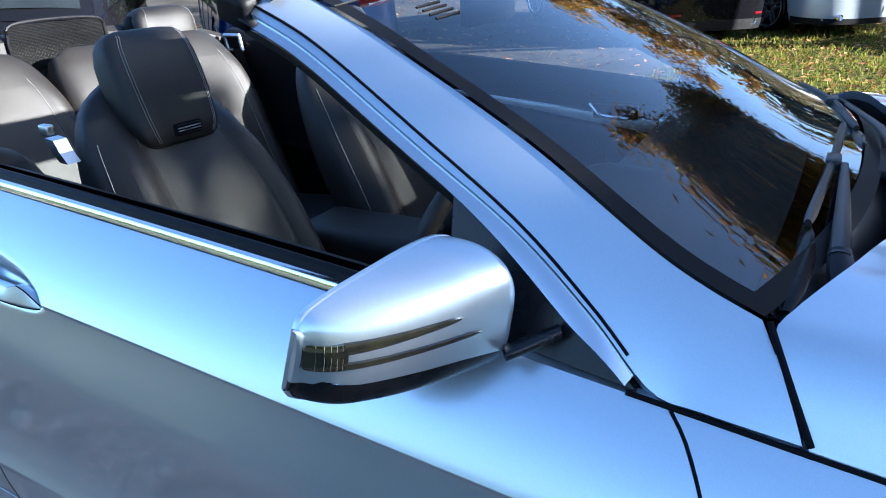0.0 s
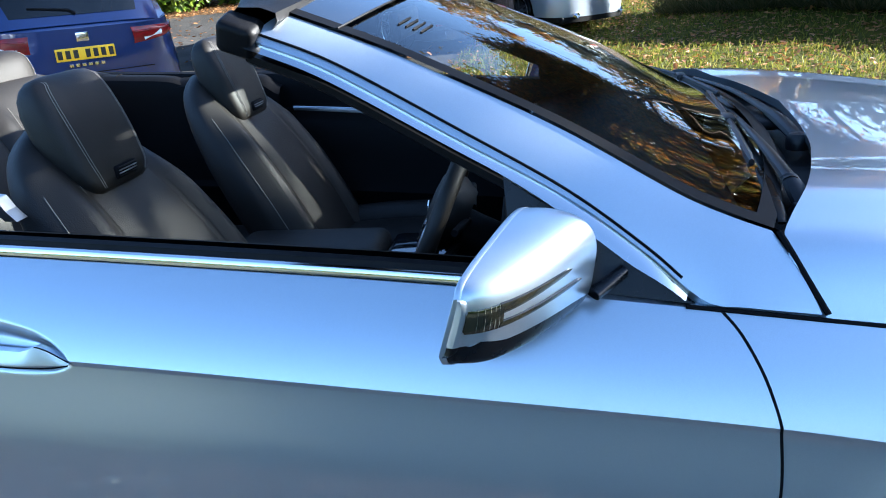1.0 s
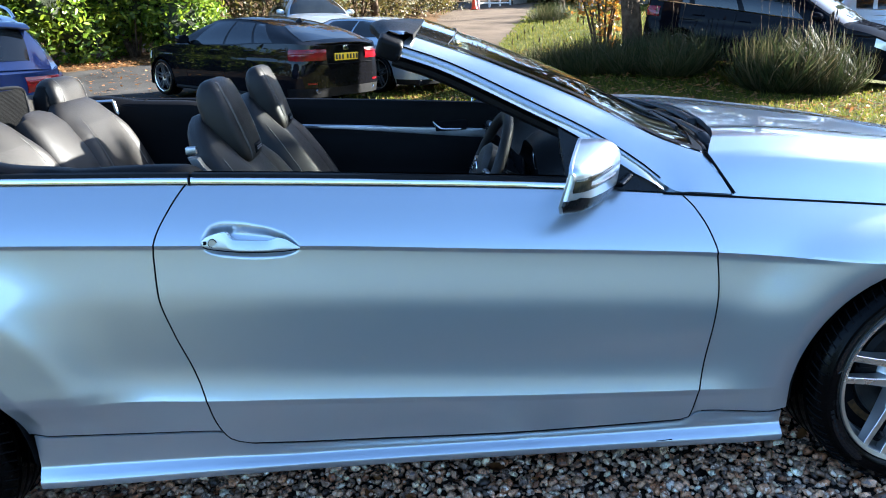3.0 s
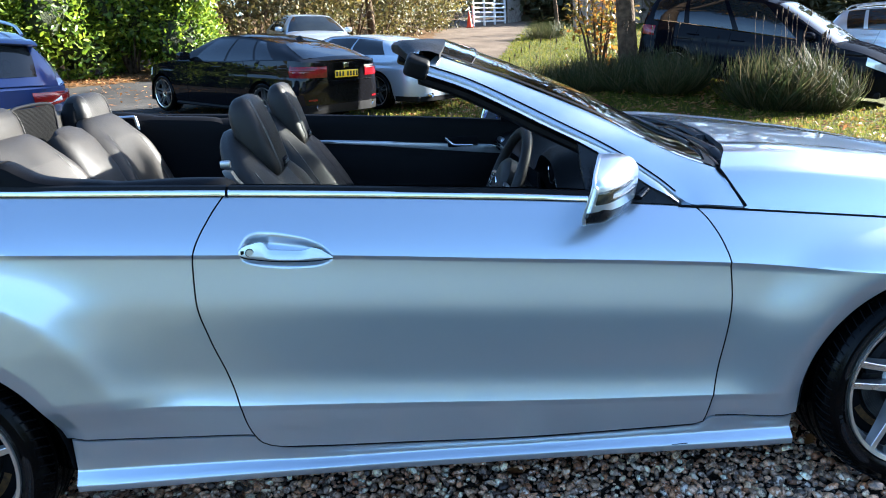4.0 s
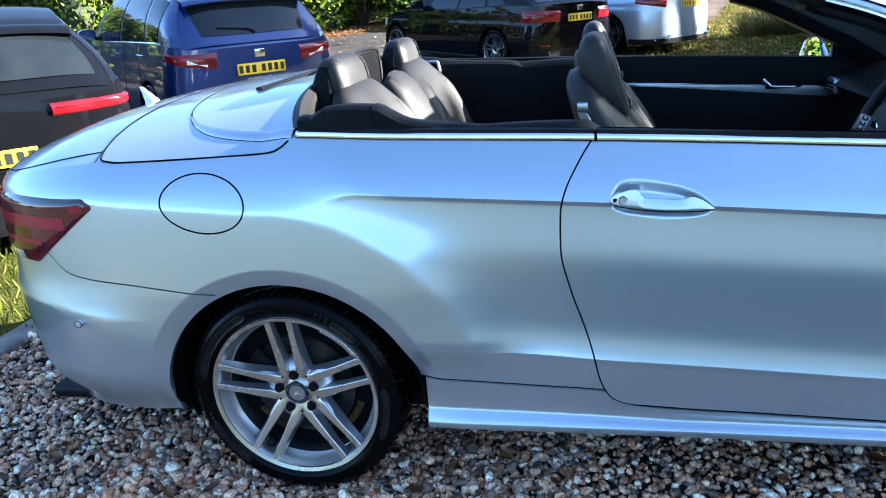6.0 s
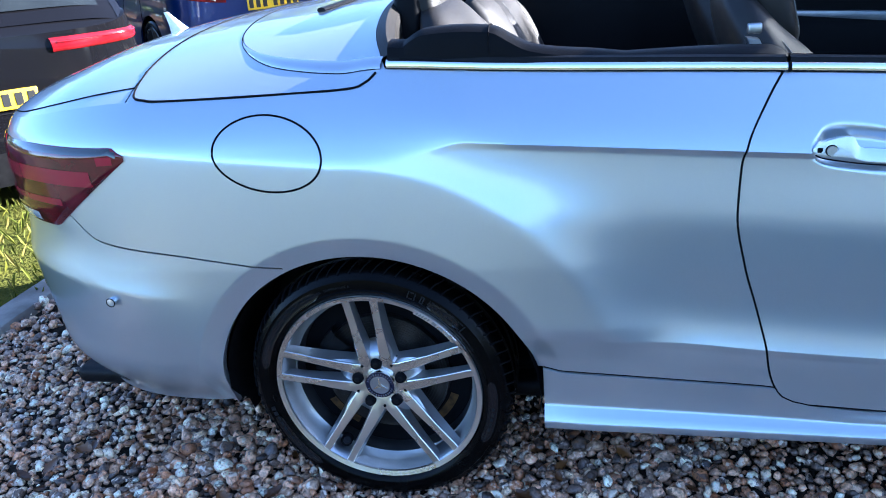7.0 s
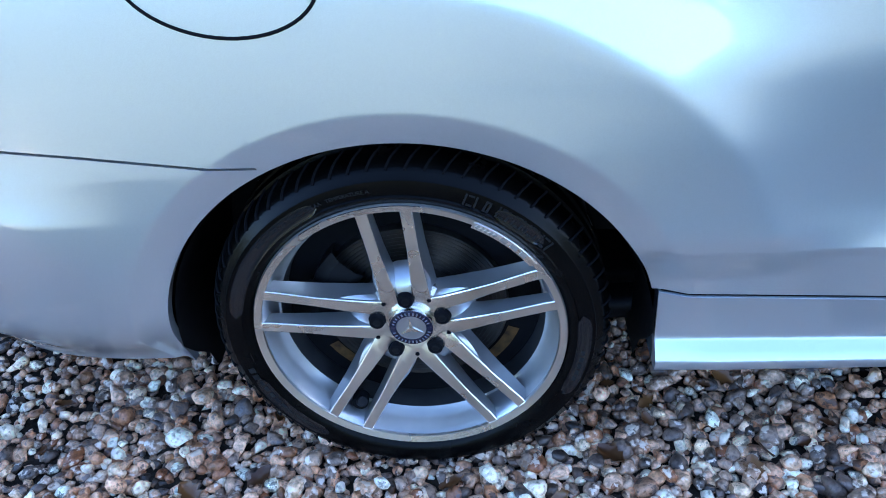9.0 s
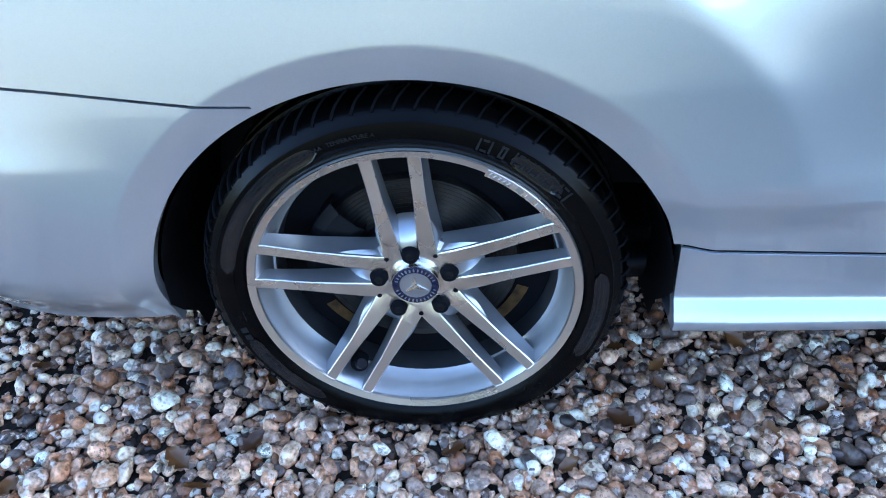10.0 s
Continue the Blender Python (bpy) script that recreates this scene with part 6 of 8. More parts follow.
# roll of black trim behind the rear seats
rows = []
for y in spread(-0.74, 0.74, 40):
    x1 = 0.096 - 0.07 * (1 - (y / 0.77) ** 6)
    z = deck_z(min(x1, 0.08), y)
    rows.append([(x1 - 0.01, y, z + 0.002), (x1 + 0.012, y, z + 0.012), (x1 + 0.03, y, z - 0.005), (x1 + 0.035, y, z - 0.10), (x1 + 0.035, y, 0.5)])
part("rear_shelf_roll", grid(rows), LEATHER, CAR, "black trim behind the rear seats")


def stitched(pad_points, r, parent):
    return part("stitching", tube(pad_points, r, 5), THREAD, parent, "pale seam stitching")


def front_seat(s):
    """A leather sports seat with an integral belt side and an adjustable head restraint; s: side of the car."""
    y0 = s * 0.36
    ax = curve([(0.42, 1.16), (0.60, 1.075), (0.75, 1.005), (0.90, 0.925), (1.02, 0.862), (1.10, 0.826)])
    half = curve([(0.40, 0.205), (0.50, 0.242), (0.62, 0.255), (0.75, 0.252), (0.86, 0.238), (0.94, 0.218), (1.00, 0.196), (1.05, 0.168), (1.085, 0.130), (1.112, 0.07)])
    deep = curve([(0.40, 0.075), (0.50, 0.086), (0.62, 0.088), (0.75, 0.085), (0.86, 0.077), (0.94, 0.066), (1.01, 0.053), (1.06, 0.043), (1.09, 0.033), (1.112, 0.014)])

    def on_back(z, q, out=0.0):
        """A place on the padded front at height z, q from -1 to 1 across: dished middle, seams, bolsters that rise to the sides."""
        hw, hd = half(z), deep(z)
        full = max(0.0, 1 - abs(q) ** 3.0) ** (1 / 3.0)
        wing = 1 - step(0.90, 1.06, z)
        d = hd * full + wing * (0.036 * math.exp(-((abs(q) - 0.76) / 0.17) ** 2) * full - 0.006 * math.exp(-((abs(q) - 0.53) / 0.035) ** 2)) + out
        return (ax(z) - 0.02 + d, y0 + hw * q, z + 0.35 * d)

    rings = []
    for z in spread(0.40, 1.112, 46):
        hw, hd = half(z), deep(z)
        ring = [on_back(z, math.sin(math.pi / 2 * q)) for q in spread(-1, 1, 49)]
        ring += [(ax(z) - 0.02 - hd * max(0.0, 1 - abs(q) ** 3) ** (1 / 3), y0 + hw * q, z - 0.2 * hd) for q in [math.sin(math.pi / 2 * v) for v in spread(0.94, -0.94, 24)]]
        rings.append(ring + ring[:1])
    bm = grid(rings)
    bm.faces.new([bm.verts.new(p) for p in rings[-1][:-1]])
    bmesh.ops.remove_doubles(bm, verts=bm.verts, dist=0.0004)
    back = part("seat", bm, LEATHER, CAR, "black leather front seat with pale stitching", sharp=60, turn=True)
    for sd in (-1, 1):
        stitched([on_back(z, sd * 0.535, 0.0012) for z in spread(0.56, 1.03, 40)], 0.0008, back)
        stitched([on_back(z, sd * 0.93, 0.0012) for z in spread(0.56, 0.99, 40)], 0.0008, back)
        # perforated insets: the bolster's inner slope, half of the middle
        part("back_inset", grid([[on_back(z, sd * q, 0.0010) for q in spread(0.0, 0.49, 10)] for z in spread(0.56, 0.99, 26)]), PERFORATED, back, "perforated leather middle of the backrest")
        part("bolster_inset", grid([[on_back(z, sd * q, 0.0010) for q in spread(0.57, 0.80, 8)] for z in spread(0.58, 0.93, 24)]), PERFORATED, back, "perforated leather on the bolster")
    # shell at the rear, with the bright belt guide on the outer side
    secs = []
    for z, hw in ((0.50, 0.20), (0.70, 0.215), (0.84, 0.20), (0.91, 0.15)):
        secs.append(((ax(z) - 0.052, y0, z), (0, hw - 0.045, 0), (0.036, 0, 0.01)))
    part("seat_shell", pad(secs, 28, power=3.2), DOORCARD, back, "black plastic seat back shell")
    ys = s * 0.60
    lever = [(0.0, ys, 0.0), (0.813, ys, 1.023), (0.837, ys, 1.019), (0.850, ys, 0.995), (0.868, ys, 0.974), (0.844, ys, 0.975), (0.824, ys, 0.995)]
    part("seat_release", prism([(x, y, z) for x, y, z in lever[1:]], (0, -s * 0.03, 0)), ALUMINIUM, back, "bright metal release lever on the seat's shoulder", smooth=False)
    part("belt_guide", block((0.812, ys - 0.010, 1.031), (0.840, ys + 0.008, 1.052), 0.004), ALUMINIUM, back, "bright belt guide")
    # cushion
    secs = []
    for x, hw, hh in ((1.02, 0.19, 0.07), (1.08, 0.235, 0.09), (1.25, 0.25, 0.095), (1.45, 0.245, 0.09), (1.54, 0.22, 0.07), (1.575, 0.17, 0.04)):
        secs.append(((x, y0, 0.475 + 0.05 * (x - 1.02)), (0, hw, 0), (0, 0, hh)))
    part("seat_cushion", pad(secs, 36, power=3.0), LEATHER, back, "black leather seat cushion")
    for sd in (-1, 1):
        secs = [((x, y0 + sd * 0.20, 0.545 + 0.05 * (x - 1.02)), (0, 0.05, 0), (0, 0, h)) for x, h in ((1.05, 0.03), (1.12, 0.055), (1.3, 0.06), (1.48, 0.05), (1.55, 0.02))]
        part("cushion_bolster", pad(secs, 18, power=2.2), LEATHER, back)
    # head restraint: a tall pad, widest above its middle, with stitched edges
    lean = lambda z: 0.866 - 0.16 * (z - 1.1)
    cut = ((0.972, 0.084, 0.012, 0.034), (0.980, 0.098, 0.026, 0.030), (1.00, 0.109, 0.036, 0.024), (1.03, 0.115, 0.043, 0.014), (1.07, 0.119, 0.048, 0.004), (1.11, 0.120, 0.049, -0.004), (1.15, 0.118, 0.046, -0.010), (1.178, 0.112, 0.040, -0.012), (1.196, 0.102, 0.031, -0.012), (1.207, 0.086, 0.020, -0.012), (1.211, 0.060, 0.009, -0.012))
    secs = [((lean(z) + dx + 0.012, y0, z), (0, hw, 0), (hd, 0, 0.25 * hd)) for z, hw, hd, dx in cut]
    rest = part("head_restraint", pad(secs, 48, power=3.7), LEATHER, back, "black leather head restraint with pale stitching", sharp=60)
    for sd in (-1, 1):
        for k in (0.74, 0.79):
            line = [Vector((lean(z) + dx + 0.012 + hd * (1 - k ** 3.7) ** (1 / 3.7) + 0.0006, y0 + sd * hw * k, z + 0.25 * hd)) for z, hw, hd, dx in cut[1:-2]]
            line += [Vector((lean(1.2) - 0.002, y0 + sd * 0.094 * k, 1.205))]
            stitched(smooth_path(line, 60), 0.0007, rest)
    grille = part("air_scarf_grille", block((0.900, y0 - 0.040, 0.992), (0.9585, y0 + 0.040, 1.020), 0.007), GAP, rest, "dark neck-heater grille under the head restraint")
    for k in range(4):
        part("grille_slat", block((0.955, y0 - 0.032, 0.997 + 0.006 * k), (0.9610, y0 + 0.032, 0.9992 + 0.006 * k), 0.0005), ALUMINIUM if k in (1, 2) else TRIM, rest)
    return back


front_seat(-1)
front_seat(1)


def rear_seat(s):
    """One smooth moulded rear seat: broad backrest with a soft middle and rolled sides, and a square restraint behind it."""
    y0 = s * 0.362
    ax = curve([(0.42, 0.43), (0.60, 0.345), (0.80, 0.255), (0.95, 0.195), (1.06, 0.148), (1.15, 0.118)])
    half = curve([(0.42, 0.235), (0.60, 0.258), (0.85, 0.262), (0.98, 0.244), (1.05, 0.222), (1.10, 0.194), (1.13, 0.160), (1.148, 0.12), (1.154, 0.06)])
    deep = curve([(0.42, 0.07), (0.60, 0.082), (0.90, 0.082), (1.02, 0.076), (1.08, 0.064), (1.12, 0.046), (1.145, 0.026), (1.154, 0.010)])

    def on_seat(z, q, out=0.0):
        hd = deep(z)
        full = max(0.0, 1 - abs(q) ** 2.8) ** (1 / 2.8)
        low = 1 - step(0.98, 1.10, z)
        roll = 0.030 * math.exp(-((abs(q) - 0.80) / 0.20) ** 2) * full * low
        seam = -0.004 * math.exp(-((abs(q) - 0.58) / 0.03) ** 2) * low
        d = hd * full + roll + seam + out
        return (ax(z) + d, y0 + half(z) * q, z + 0.32 * d - 0.02)

    rings = []
    for z in spread(0.42, 1.154, 44):
        ring = [on_seat(z, math.sin(math.pi / 2 * q)) for q in spread(-1, 1, 45)]
        ring += [(ax(z) - 0.6 * deep(z) * max(0.0, 1 - abs(q) ** 3) ** (1 / 3), y0 + half(z) * q, z - 0.02) for q in [math.sin(math.pi / 2 * v) for v in spread(0.94, -0.94, 20)]]
        rings.append(ring + ring[:1])
    bm = grid(rings)
    bm.faces.new([bm.verts.new(p) for p in rings[-1][:-1]])
    bmesh.ops.remove_doubles(bm, verts=bm.verts, dist=0.0004)
    back = part("rear_seat", bm, LEATHER, CAR, "black leather rear seat backrest, smooth and sunlit", sharp=60, turn=True)
    part("seat_centre", grid([[on_seat(z, q, 0.001) for q in spread(-0.54, 0.54, 19)] for z in spread(0.55, 1.04, 24)]), PERFORATED, back, "perforated leather middle of the backrest")
    for sd in (-1, 1):
        stitched([on_seat(z, sd * 0.60, 0.0012) for z in spread(0.55, 1.06, 36)], 0.0007, back)
    cut = ((1.06, 0.118, 0.046, 0.014), (1.10, 0.126, 0.052, 0.008), (1.14, 0.128, 0.052, 0.004), (1.175, 0.125, 0.048, 0.0), (1.196, 0.115, 0.039, -0.002), (1.208, 0.097, 0.027, -0.003), (1.214, 0.07, 0.013, -0.003))
    yr = y0 + s * 0.006
    rest = part("head_restraint", pad([((0.094 + dx, yr, z), (0, hw, 0), (hd, 0, 0.10 * hd)) for z, hw, hd, dx in cut], 44, power=4.0), LEATHER, back, "black leather rear head restraint")
    for sd in (-1, 1):
        edge = [(0.094 + dx + hd * 0.985, yr + sd * hw * 0.80, z + 0.10 * hd) for z, hw, hd, dx in cut[:-2]]
        stitched(smooth_path(edge + [(0.100, yr + sd * 0.082, 1.212), (0.06, yr + sd * 0.088, 1.196)], 30), 0.0007, rest)
    # dark hood that closes the back of the restraint down to the deck
    secs = []
    for z, hw, hd in ((1.00, 0.152, 0.060), (1.06, 0.148, 0.055), (1.10, 0.143, 0.048), (1.15, 0.136, 0.038), (1.185, 0.124, 0.027), (1.202, 0.100, 0.014)):
        secs.append(((0.058 + 0.16 * (z - 1.02), yr, z), (0, hw, 0), (hd, 0, 0)))
    part("restraint_hood", pad(secs, 36, power=4.5), DOORCARD, back, "black hood behind the head restraint")
    if s > 0:
        # bright frame of the belt outlet by the window, dark inside
        pts = [(0.106, 1.091), (0.182, 1.091), (0.192, 1.036), (0.120, 1.038)]
        bm = bmesh.new()
        for (x0, z0), (x1, z1) in zip(pts, pts[1:] + pts[:1]):
            tube([(x0, 0.646, z0), (x1, 0.646, z1)], 0.0075, 8, bm=bm)
        loop = part("belt_loop", bm, ALUMINIUM, back, "bright metal frame of the belt outlet")
        part("outlet", prism([(x, 0.648, z) for x, z in pts], (0, 0.006, 0)), GAP, loop, smooth=False)
    rows = [[(lerp(0.168, 0.33, t) + o, s * lerp(0.640, 0.58, t), lerp(1.045, 0.80, t)) for o in (-0.022, 0.022)] for t in spread(0, 1, 10)]
    part("seat_belt", grid(rows), TRIM, back, "black seat belt hanging from its outlet")
    secs = [((x, y0, 0.46 + 0.06 * (x - 0.4)), (0, 0.25, 0), (0, 0, 0.085)) for x in (0.42, 0.46, 0.7, 0.84, 0.88)]
    part("seat_cushion", pad(secs, 30, power=3.4), LEATHER, back)
    return back


rear_seat(-1)
rear_seat(1)
# middle of the rear bench and the framed wind net between the restraints
secs = [((x, 0, z), (0, w, 0), (d, 0, 0.02)) for x, z, w, d in ((0.38, 0.5, 0.14, 0.07), (0.29, 0.75, 0.14, 0.075), (0.215, 0.95, 0.14, 0.07), (0.17, 1.05, 0.13, 0.055), (0.150, 1.09, 0.11, 0.035), (0.145, 1.102, 0.07, 0.012))]
part("bench_centre", pad(secs, 24, power=3), LEATHER, CAR, "black leather between the rear seats")
frame_pts = [(0.065, -0.16, 1.08), (0.062, -0.165, 1.15), (0.060, -0.13, 1.195), (0.060, 0.13, 1.195), (0.062, 0.165, 1.15), (0.065, 0.16, 1.08)]
net = part("wind_net_frame", tube(smooth_path(frame_pts, 50), 0.006, 8), TRIM, CAR, "black-framed wind net between the rear restraints")
bm = bmesh.new()
for k in range(70):
    y = lerp(-0.155, 0.155, k / 69)
    tube([(0.063, y, 1.06), (0.061, y, 1.192)], 0.0013, 4, bm=bm)
for k in range(30):
    z = lerp(1.07, 1.19, k / 29)
    tube([(0.062, -0.16, z), (0.062, 0.16, z)], 0.0013, 4, bm=bm)
part("net", bm, MESHNET, net, "black wind net")

# ---- dashboard and steering wheel ----
rows = []
for y in spread(-0.70, 0.70, 71):
    hump, rec = 0.080 * math.exp(-((y + 0.37) / 0.17) ** 4), 0.085 * math.exp(-((y + 0.37) / 0.2) ** 4)
    prof = [(2.16, 0.955), (2.05, 0.965), (1.96, 0.955 + hump * 0.5), (1.87, 0.925 + hump), (1.80, 0.905 + hump), (1.775, 0.885 + hump), (1.79 + 0.6 * rec, 0.872 + 0.8 * hump), (1.80 + rec, 0.84), (1.83 + 0.5 * rec, 0.78), (1.80, 0.70), (1.82, 0.60), (1.95, 0.45), (2.1, 0.30)]
    rows.append([(x - 0.02 * (y / 0.7) ** 2, y, z) for x, z in prof])
part("dashboard", grid(rows), DOORCARD, CAR, "black padded dashboard")
for y, r in ((-0.475, 0.052), (-0.37, 0.060), (-0.265, 0.052)):
    ring = [(1.812 + 0.02 * r * math.sin(a), y + r * math.cos(a), 0.912 + r * math.sin(a)) for a in [math.tau * k / 40 for k in range(40)]]
    d = part("dial", tube(ring, 0.0026, 8, close=True), CHROME, CAR, "chrome-ringed instrument dial")
    part("dial_face", grid([[(1.816 + 0.02 * q * r * math.sin(a), y + q * r * math.cos(a), 0.912 + q * r * math.sin(a)) for q in (0.02, 0.6, 1.0)] for a in [math.tau * k / 40 for k in range(41)]]), GAP, d)
for y in (-0.62, 0.62):
    part("air_vent", block((1.765, y - 0.055, 0.845), (1.80, y + 0.055, 0.905), 0.01), ALUMINIUM, CAR, "silver-framed air vent")
    for k in range(3):
        part("vent_slat", block((1.757, y - 0.045, 0.856 + 0.015 * k), (1.78, y + 0.045, 0.861 + 0.015 * k), 0.001), TRIM, CAR)
part("centre_screen", block((1.79, -0.13, 0.80), (1.82, 0.13, 0.90), 0.01), PIANO, CAR)
# steering wheel: flat-bottomed leather rim, spokes and hub
wc, wa = Vector((1.632, -0.37, 0.885)), radians(24)
wm = Matrix.Translation(wc) @ Matrix.Rotation(wa, 4, "Y")
ring = []
for k in range(64):
    a = math.tau * k / 64
    y, z = 0.178 * math.cos(a), max(-0.155, 0.178 * math.sin(a))
    ring.append(wm @ Vector((0, y, z)))
wheel = part("steering_wheel", tube(ring, 0.0165, 12, close=True), LEATHER, CAR, "black leather steering wheel with silver spokes")
secs = [(wm @ Vector((x, 0, 0.008)), wm.to_3x3() @ Vector((0, w * 1.15, 0)), wm.to_3x3() @ Vector((0, 0, h * 1.25))) for x, w, h in ((-0.030, 0.03, 0.03), (-0.026, 0.055, 0.052), (-0.012, 0.070, 0.064), (0.02, 0.066, 0.06), (0.05, 0.05, 0.045))]
part("airbag_cover", pad(secs, 28, power=2.4), LEATHER, wheel, "black airbag cover")
part("hub_badge", lathe([(0.0, -0.0335), (0.020, -0.033), (0.022, -0.030)], wm @ Vector((0, 0, 0.012)), "x", 24), CHROME, wheel)
for sd in (-1, 1):
    bm = block((-0.020, 0.055 if sd > 0 else -0.165, -0.035), (-0.004, 0.165 if sd > 0 else -0.055, 0.020), 0.008, 3, m=wm)
    part("wheel_spoke", bm, ALUMINIUM, wheel, "silver spoke with buttons")
    for r in range(3):
        part("spoke_button", block((-0.026, sd * 0.105 - 0.016, -0.026 + 0.015 * r), (-0.016, sd * 0.105 + 0.016, -0.014 + 0.015 * r), 0.002, 2, m=wm), PIANO, wheel)
part("wheel_spoke", block((-0.018, -0.03, -0.155), (-0.004, 0.03, -0.06), 0.008, 3, m=wm), ALUMINIUM, wheel)
part("steering_column", tube([wm @ Vector((0.03, 0, -0.02)), wm @ Vector((0.20, 0, -0.03))], 0.05, 16), DOORCARD, CAR)
for sd, dz in ((-1, 0.02), (-1, -0.035), (1, 0.02)):
    part("column_stalk", tube([wm @ Vector((0.05, sd * 0.04, dz)), wm @ Vector((0.035, sd * 0.15, dz + 0.01))], [0.009, 0.007], 10), TRIM, CAR)
# crumpled paper on the console
rng = random.Random(4)
rows = [[(1.50 + 0.05 * i / 5 + rng.uniform(-0.004, 0.004), -0.02 + 0.028 * j + rng.uniform(-0.004, 0.004), 0.705 + rng.uniform(-0.012, 0.022)) for j in range(6)] for i in range(6)]
tagged(part("crumpled_tissue", grid(rows), WHITE, None, "crumpled white tissue lying on the console", smooth=False), "", "tissue")
part("front_console", block((1.40, -0.11, 0.50), (1.85, 0.11, 0.68), 0.03), PIANO, CAR)


# ---- the other parked cars ----
REDDARK = material("dark_red_lens", (0.06, 0.002, 0.003), 0.15, 0.0, Coat_Weight=0.2)
vary(REDDARK, (0.10, 0.002, 0.004), (0.24, 0.005, 0.010), 9, rough=(0.1, 0.2))
def parked_car(name, label, paintwork, at, heading, sp, plate_bars=7):
    """A whole car in its own space (x forward from the rear axle, z up), then set down at its place."""
    root = thing(name, (0, 0, 0), label, "car", "cars in the yard")
    W2, ro, fo, wb = sp["w"] / 2, sp["ro"], sp["fo"], sp["wb"]
    x0, x1 = -ro, wb + fo
    er, ef, nr, nf = sp.get("er", 0.45), sp.get("ef", 0.75), sp.get("nr", 3.6), sp.get("nf", 2.6)
    top = curve(sp["top"])
    wr, zlow = sp["wheel"], sp.get("zlow", 0.20)
    A, B, C, D_ = sp["screen"]
    prof = curve([(0.15, 0.955), (0.30, 0.985), (0.50, 1.0), (0.70, 0.985), (0.85, 0.965), (1.05, 0.93), (1.2, 0.90)])
    bulge = sp.get("haunch", 0.0)

    def place(x, z, out=0.0):
        k = prof(z) * W2 + bulge * math.exp(-((x - 0.0) / 0.45) ** 2 - ((z - 0.72) / 0.16) ** 2) + out
        k -= sp.get("crease", 0.012) * (1 - step(0.0, 0.05, abs(z - sp.get("crease_z", 0.74)))) * 0.6
        if x < x0 + er:
            a = min(1.0, (x0 + er - x) / er)
            y = (1 - a ** nr) ** (1 / nr)
            return (x0 + er - (x0 + er - x) * (1 - 0.10 * (1 - prof(z)) * 4) - out * a, k * y, z)
        if x > x1 - ef:
            a = min(1.0, (x - x1 + ef) / ef)
            y = (1 - a ** nf) ** (1 / nf)
            return (x1 - ef + (x - x1 + ef) * (1 - 0.30 * max(0.0, z - 0.55) * a) + out * a, k * y, z)
        return (x, k, z)

    xs = [x0 + er - er * math.sin(f) ** (2 / nr) for f in spread(math.pi / 2, 0, 18)]
    xs += spread(x0 + er + 0.01, x1 - ef - 0.01, 46)
    xs += [x1 - ef + ef * math.sin(f) ** (2 / nf) for f in spread(0, math.pi / 2, 18)]
    for c in (0.0, wb):
        xs += [c - (wr + 0.055) * math.cos(a) for a in spread(0.05, math.pi - 0.05, 18)]
    xs = sorted(set(round(v, 4) for v in xs))

    def low(x):
        z = zlow
        for c in (0.0, wb):
            d = abs(x - c) / (wr + 0.055)
            if d < 1:
                z = max(z, wr + (wr + 0.045) * math.sqrt(1 - d * d) * 0.98)
        return z

    for s in (1, -1):
        rows = [[(p[0], p[1] * s, p[2]) for p in (place(x, z) for z in spread(low(x), max(low(x) + 0.02, top(x)), 22))] for x in xs]
        part("body_side", grid(rows if s < 0 else rows[::-1], flange=(0, -s * 0.02, 0)), paintwork, root, sharp=40)
        # sill and arch edges
        part("sill_trim", tube([(x, s * place(x, zlow)[1], zlow) for x in spread(wr + 0.1, wb - wr - 0.1, 12)], 0.03, 8), TRIM, root)
        for c in (0.0, wb):
            rows = [[(c + (wr + 0.05) * math.cos(a), s * y, wr + (wr + 0.04) * math.sin(a)) for y in (place(c, 0.6)[1] - 0.01, W2 * 0.55)] for a in spread(-0.3, math.pi + 0.3, 20)]
            part("wheel_arch_liner", grid(rows), GAP, root)
            put_wheel(root, c, s * (place(c, 0.4)[1] - 0.012), wr, s < 0, 0, wr / 0.3165, sp.get("wheel_parts", ("tyre", "rim_barrel", "rim_lip", "spoke_face", "spoke_flank", "hub", "brake_disc", "back_plate")))
        # door seams and handles
        for dx, lean in sp["doors"]:
            pts = [place(dx + lean * (z - 0.3), z, 0.0005) for z in spread(zlow + 0.06, top(dx) - 0.01, 14)]
            part("door_seam", tube([(p[0], p[1] * s, p[2]) for p in pts], 0.004, 4), GAP, root)
        for hx, hz in sp["handles"]:
            p0, p1 = place(hx - 0.11, hz, 0.018), place(hx + 0.11, hz, 0.018)
            part("door_handle", tube([(p[0], p[1] * s, p[2]) for p in (place(hx - 0.11, hz, 0.0), p0, p1, place(hx + 0.11, hz, 0.0))], 0.011, 6), paintwork, root)
        # greenhouse side
        frame_w = sp.get("roof_w", 0.72)
        def side_pt(t, v, out=0.0):
            b = (lerp(A[0], D_[0], t), place(lerp(A[0], D_[0], t), top(lerp(A[0], D_[0], t)))[1] - 0.012, top(lerp(A[0], D_[0], t)))
            u = sp["roof"](lerp(B[0], C[0], t))
            r = (lerp(B[0], C[0], t), W2 * frame_w * (1 - 0.06 * abs(2 * t - 1) ** 3), u - 0.03)
            return (lerp(b[0], r[0], v), s * (lerp(b[1], r[1], v) + 0.05 * math.sin(math.pi * v) + out), lerp(b[2], r[2], v))
        part("cabin_side", grid([[side_pt(t, v) for v in spread(0, 1, 8)] for t in spread(0, 1, 30)]), paintwork, root)
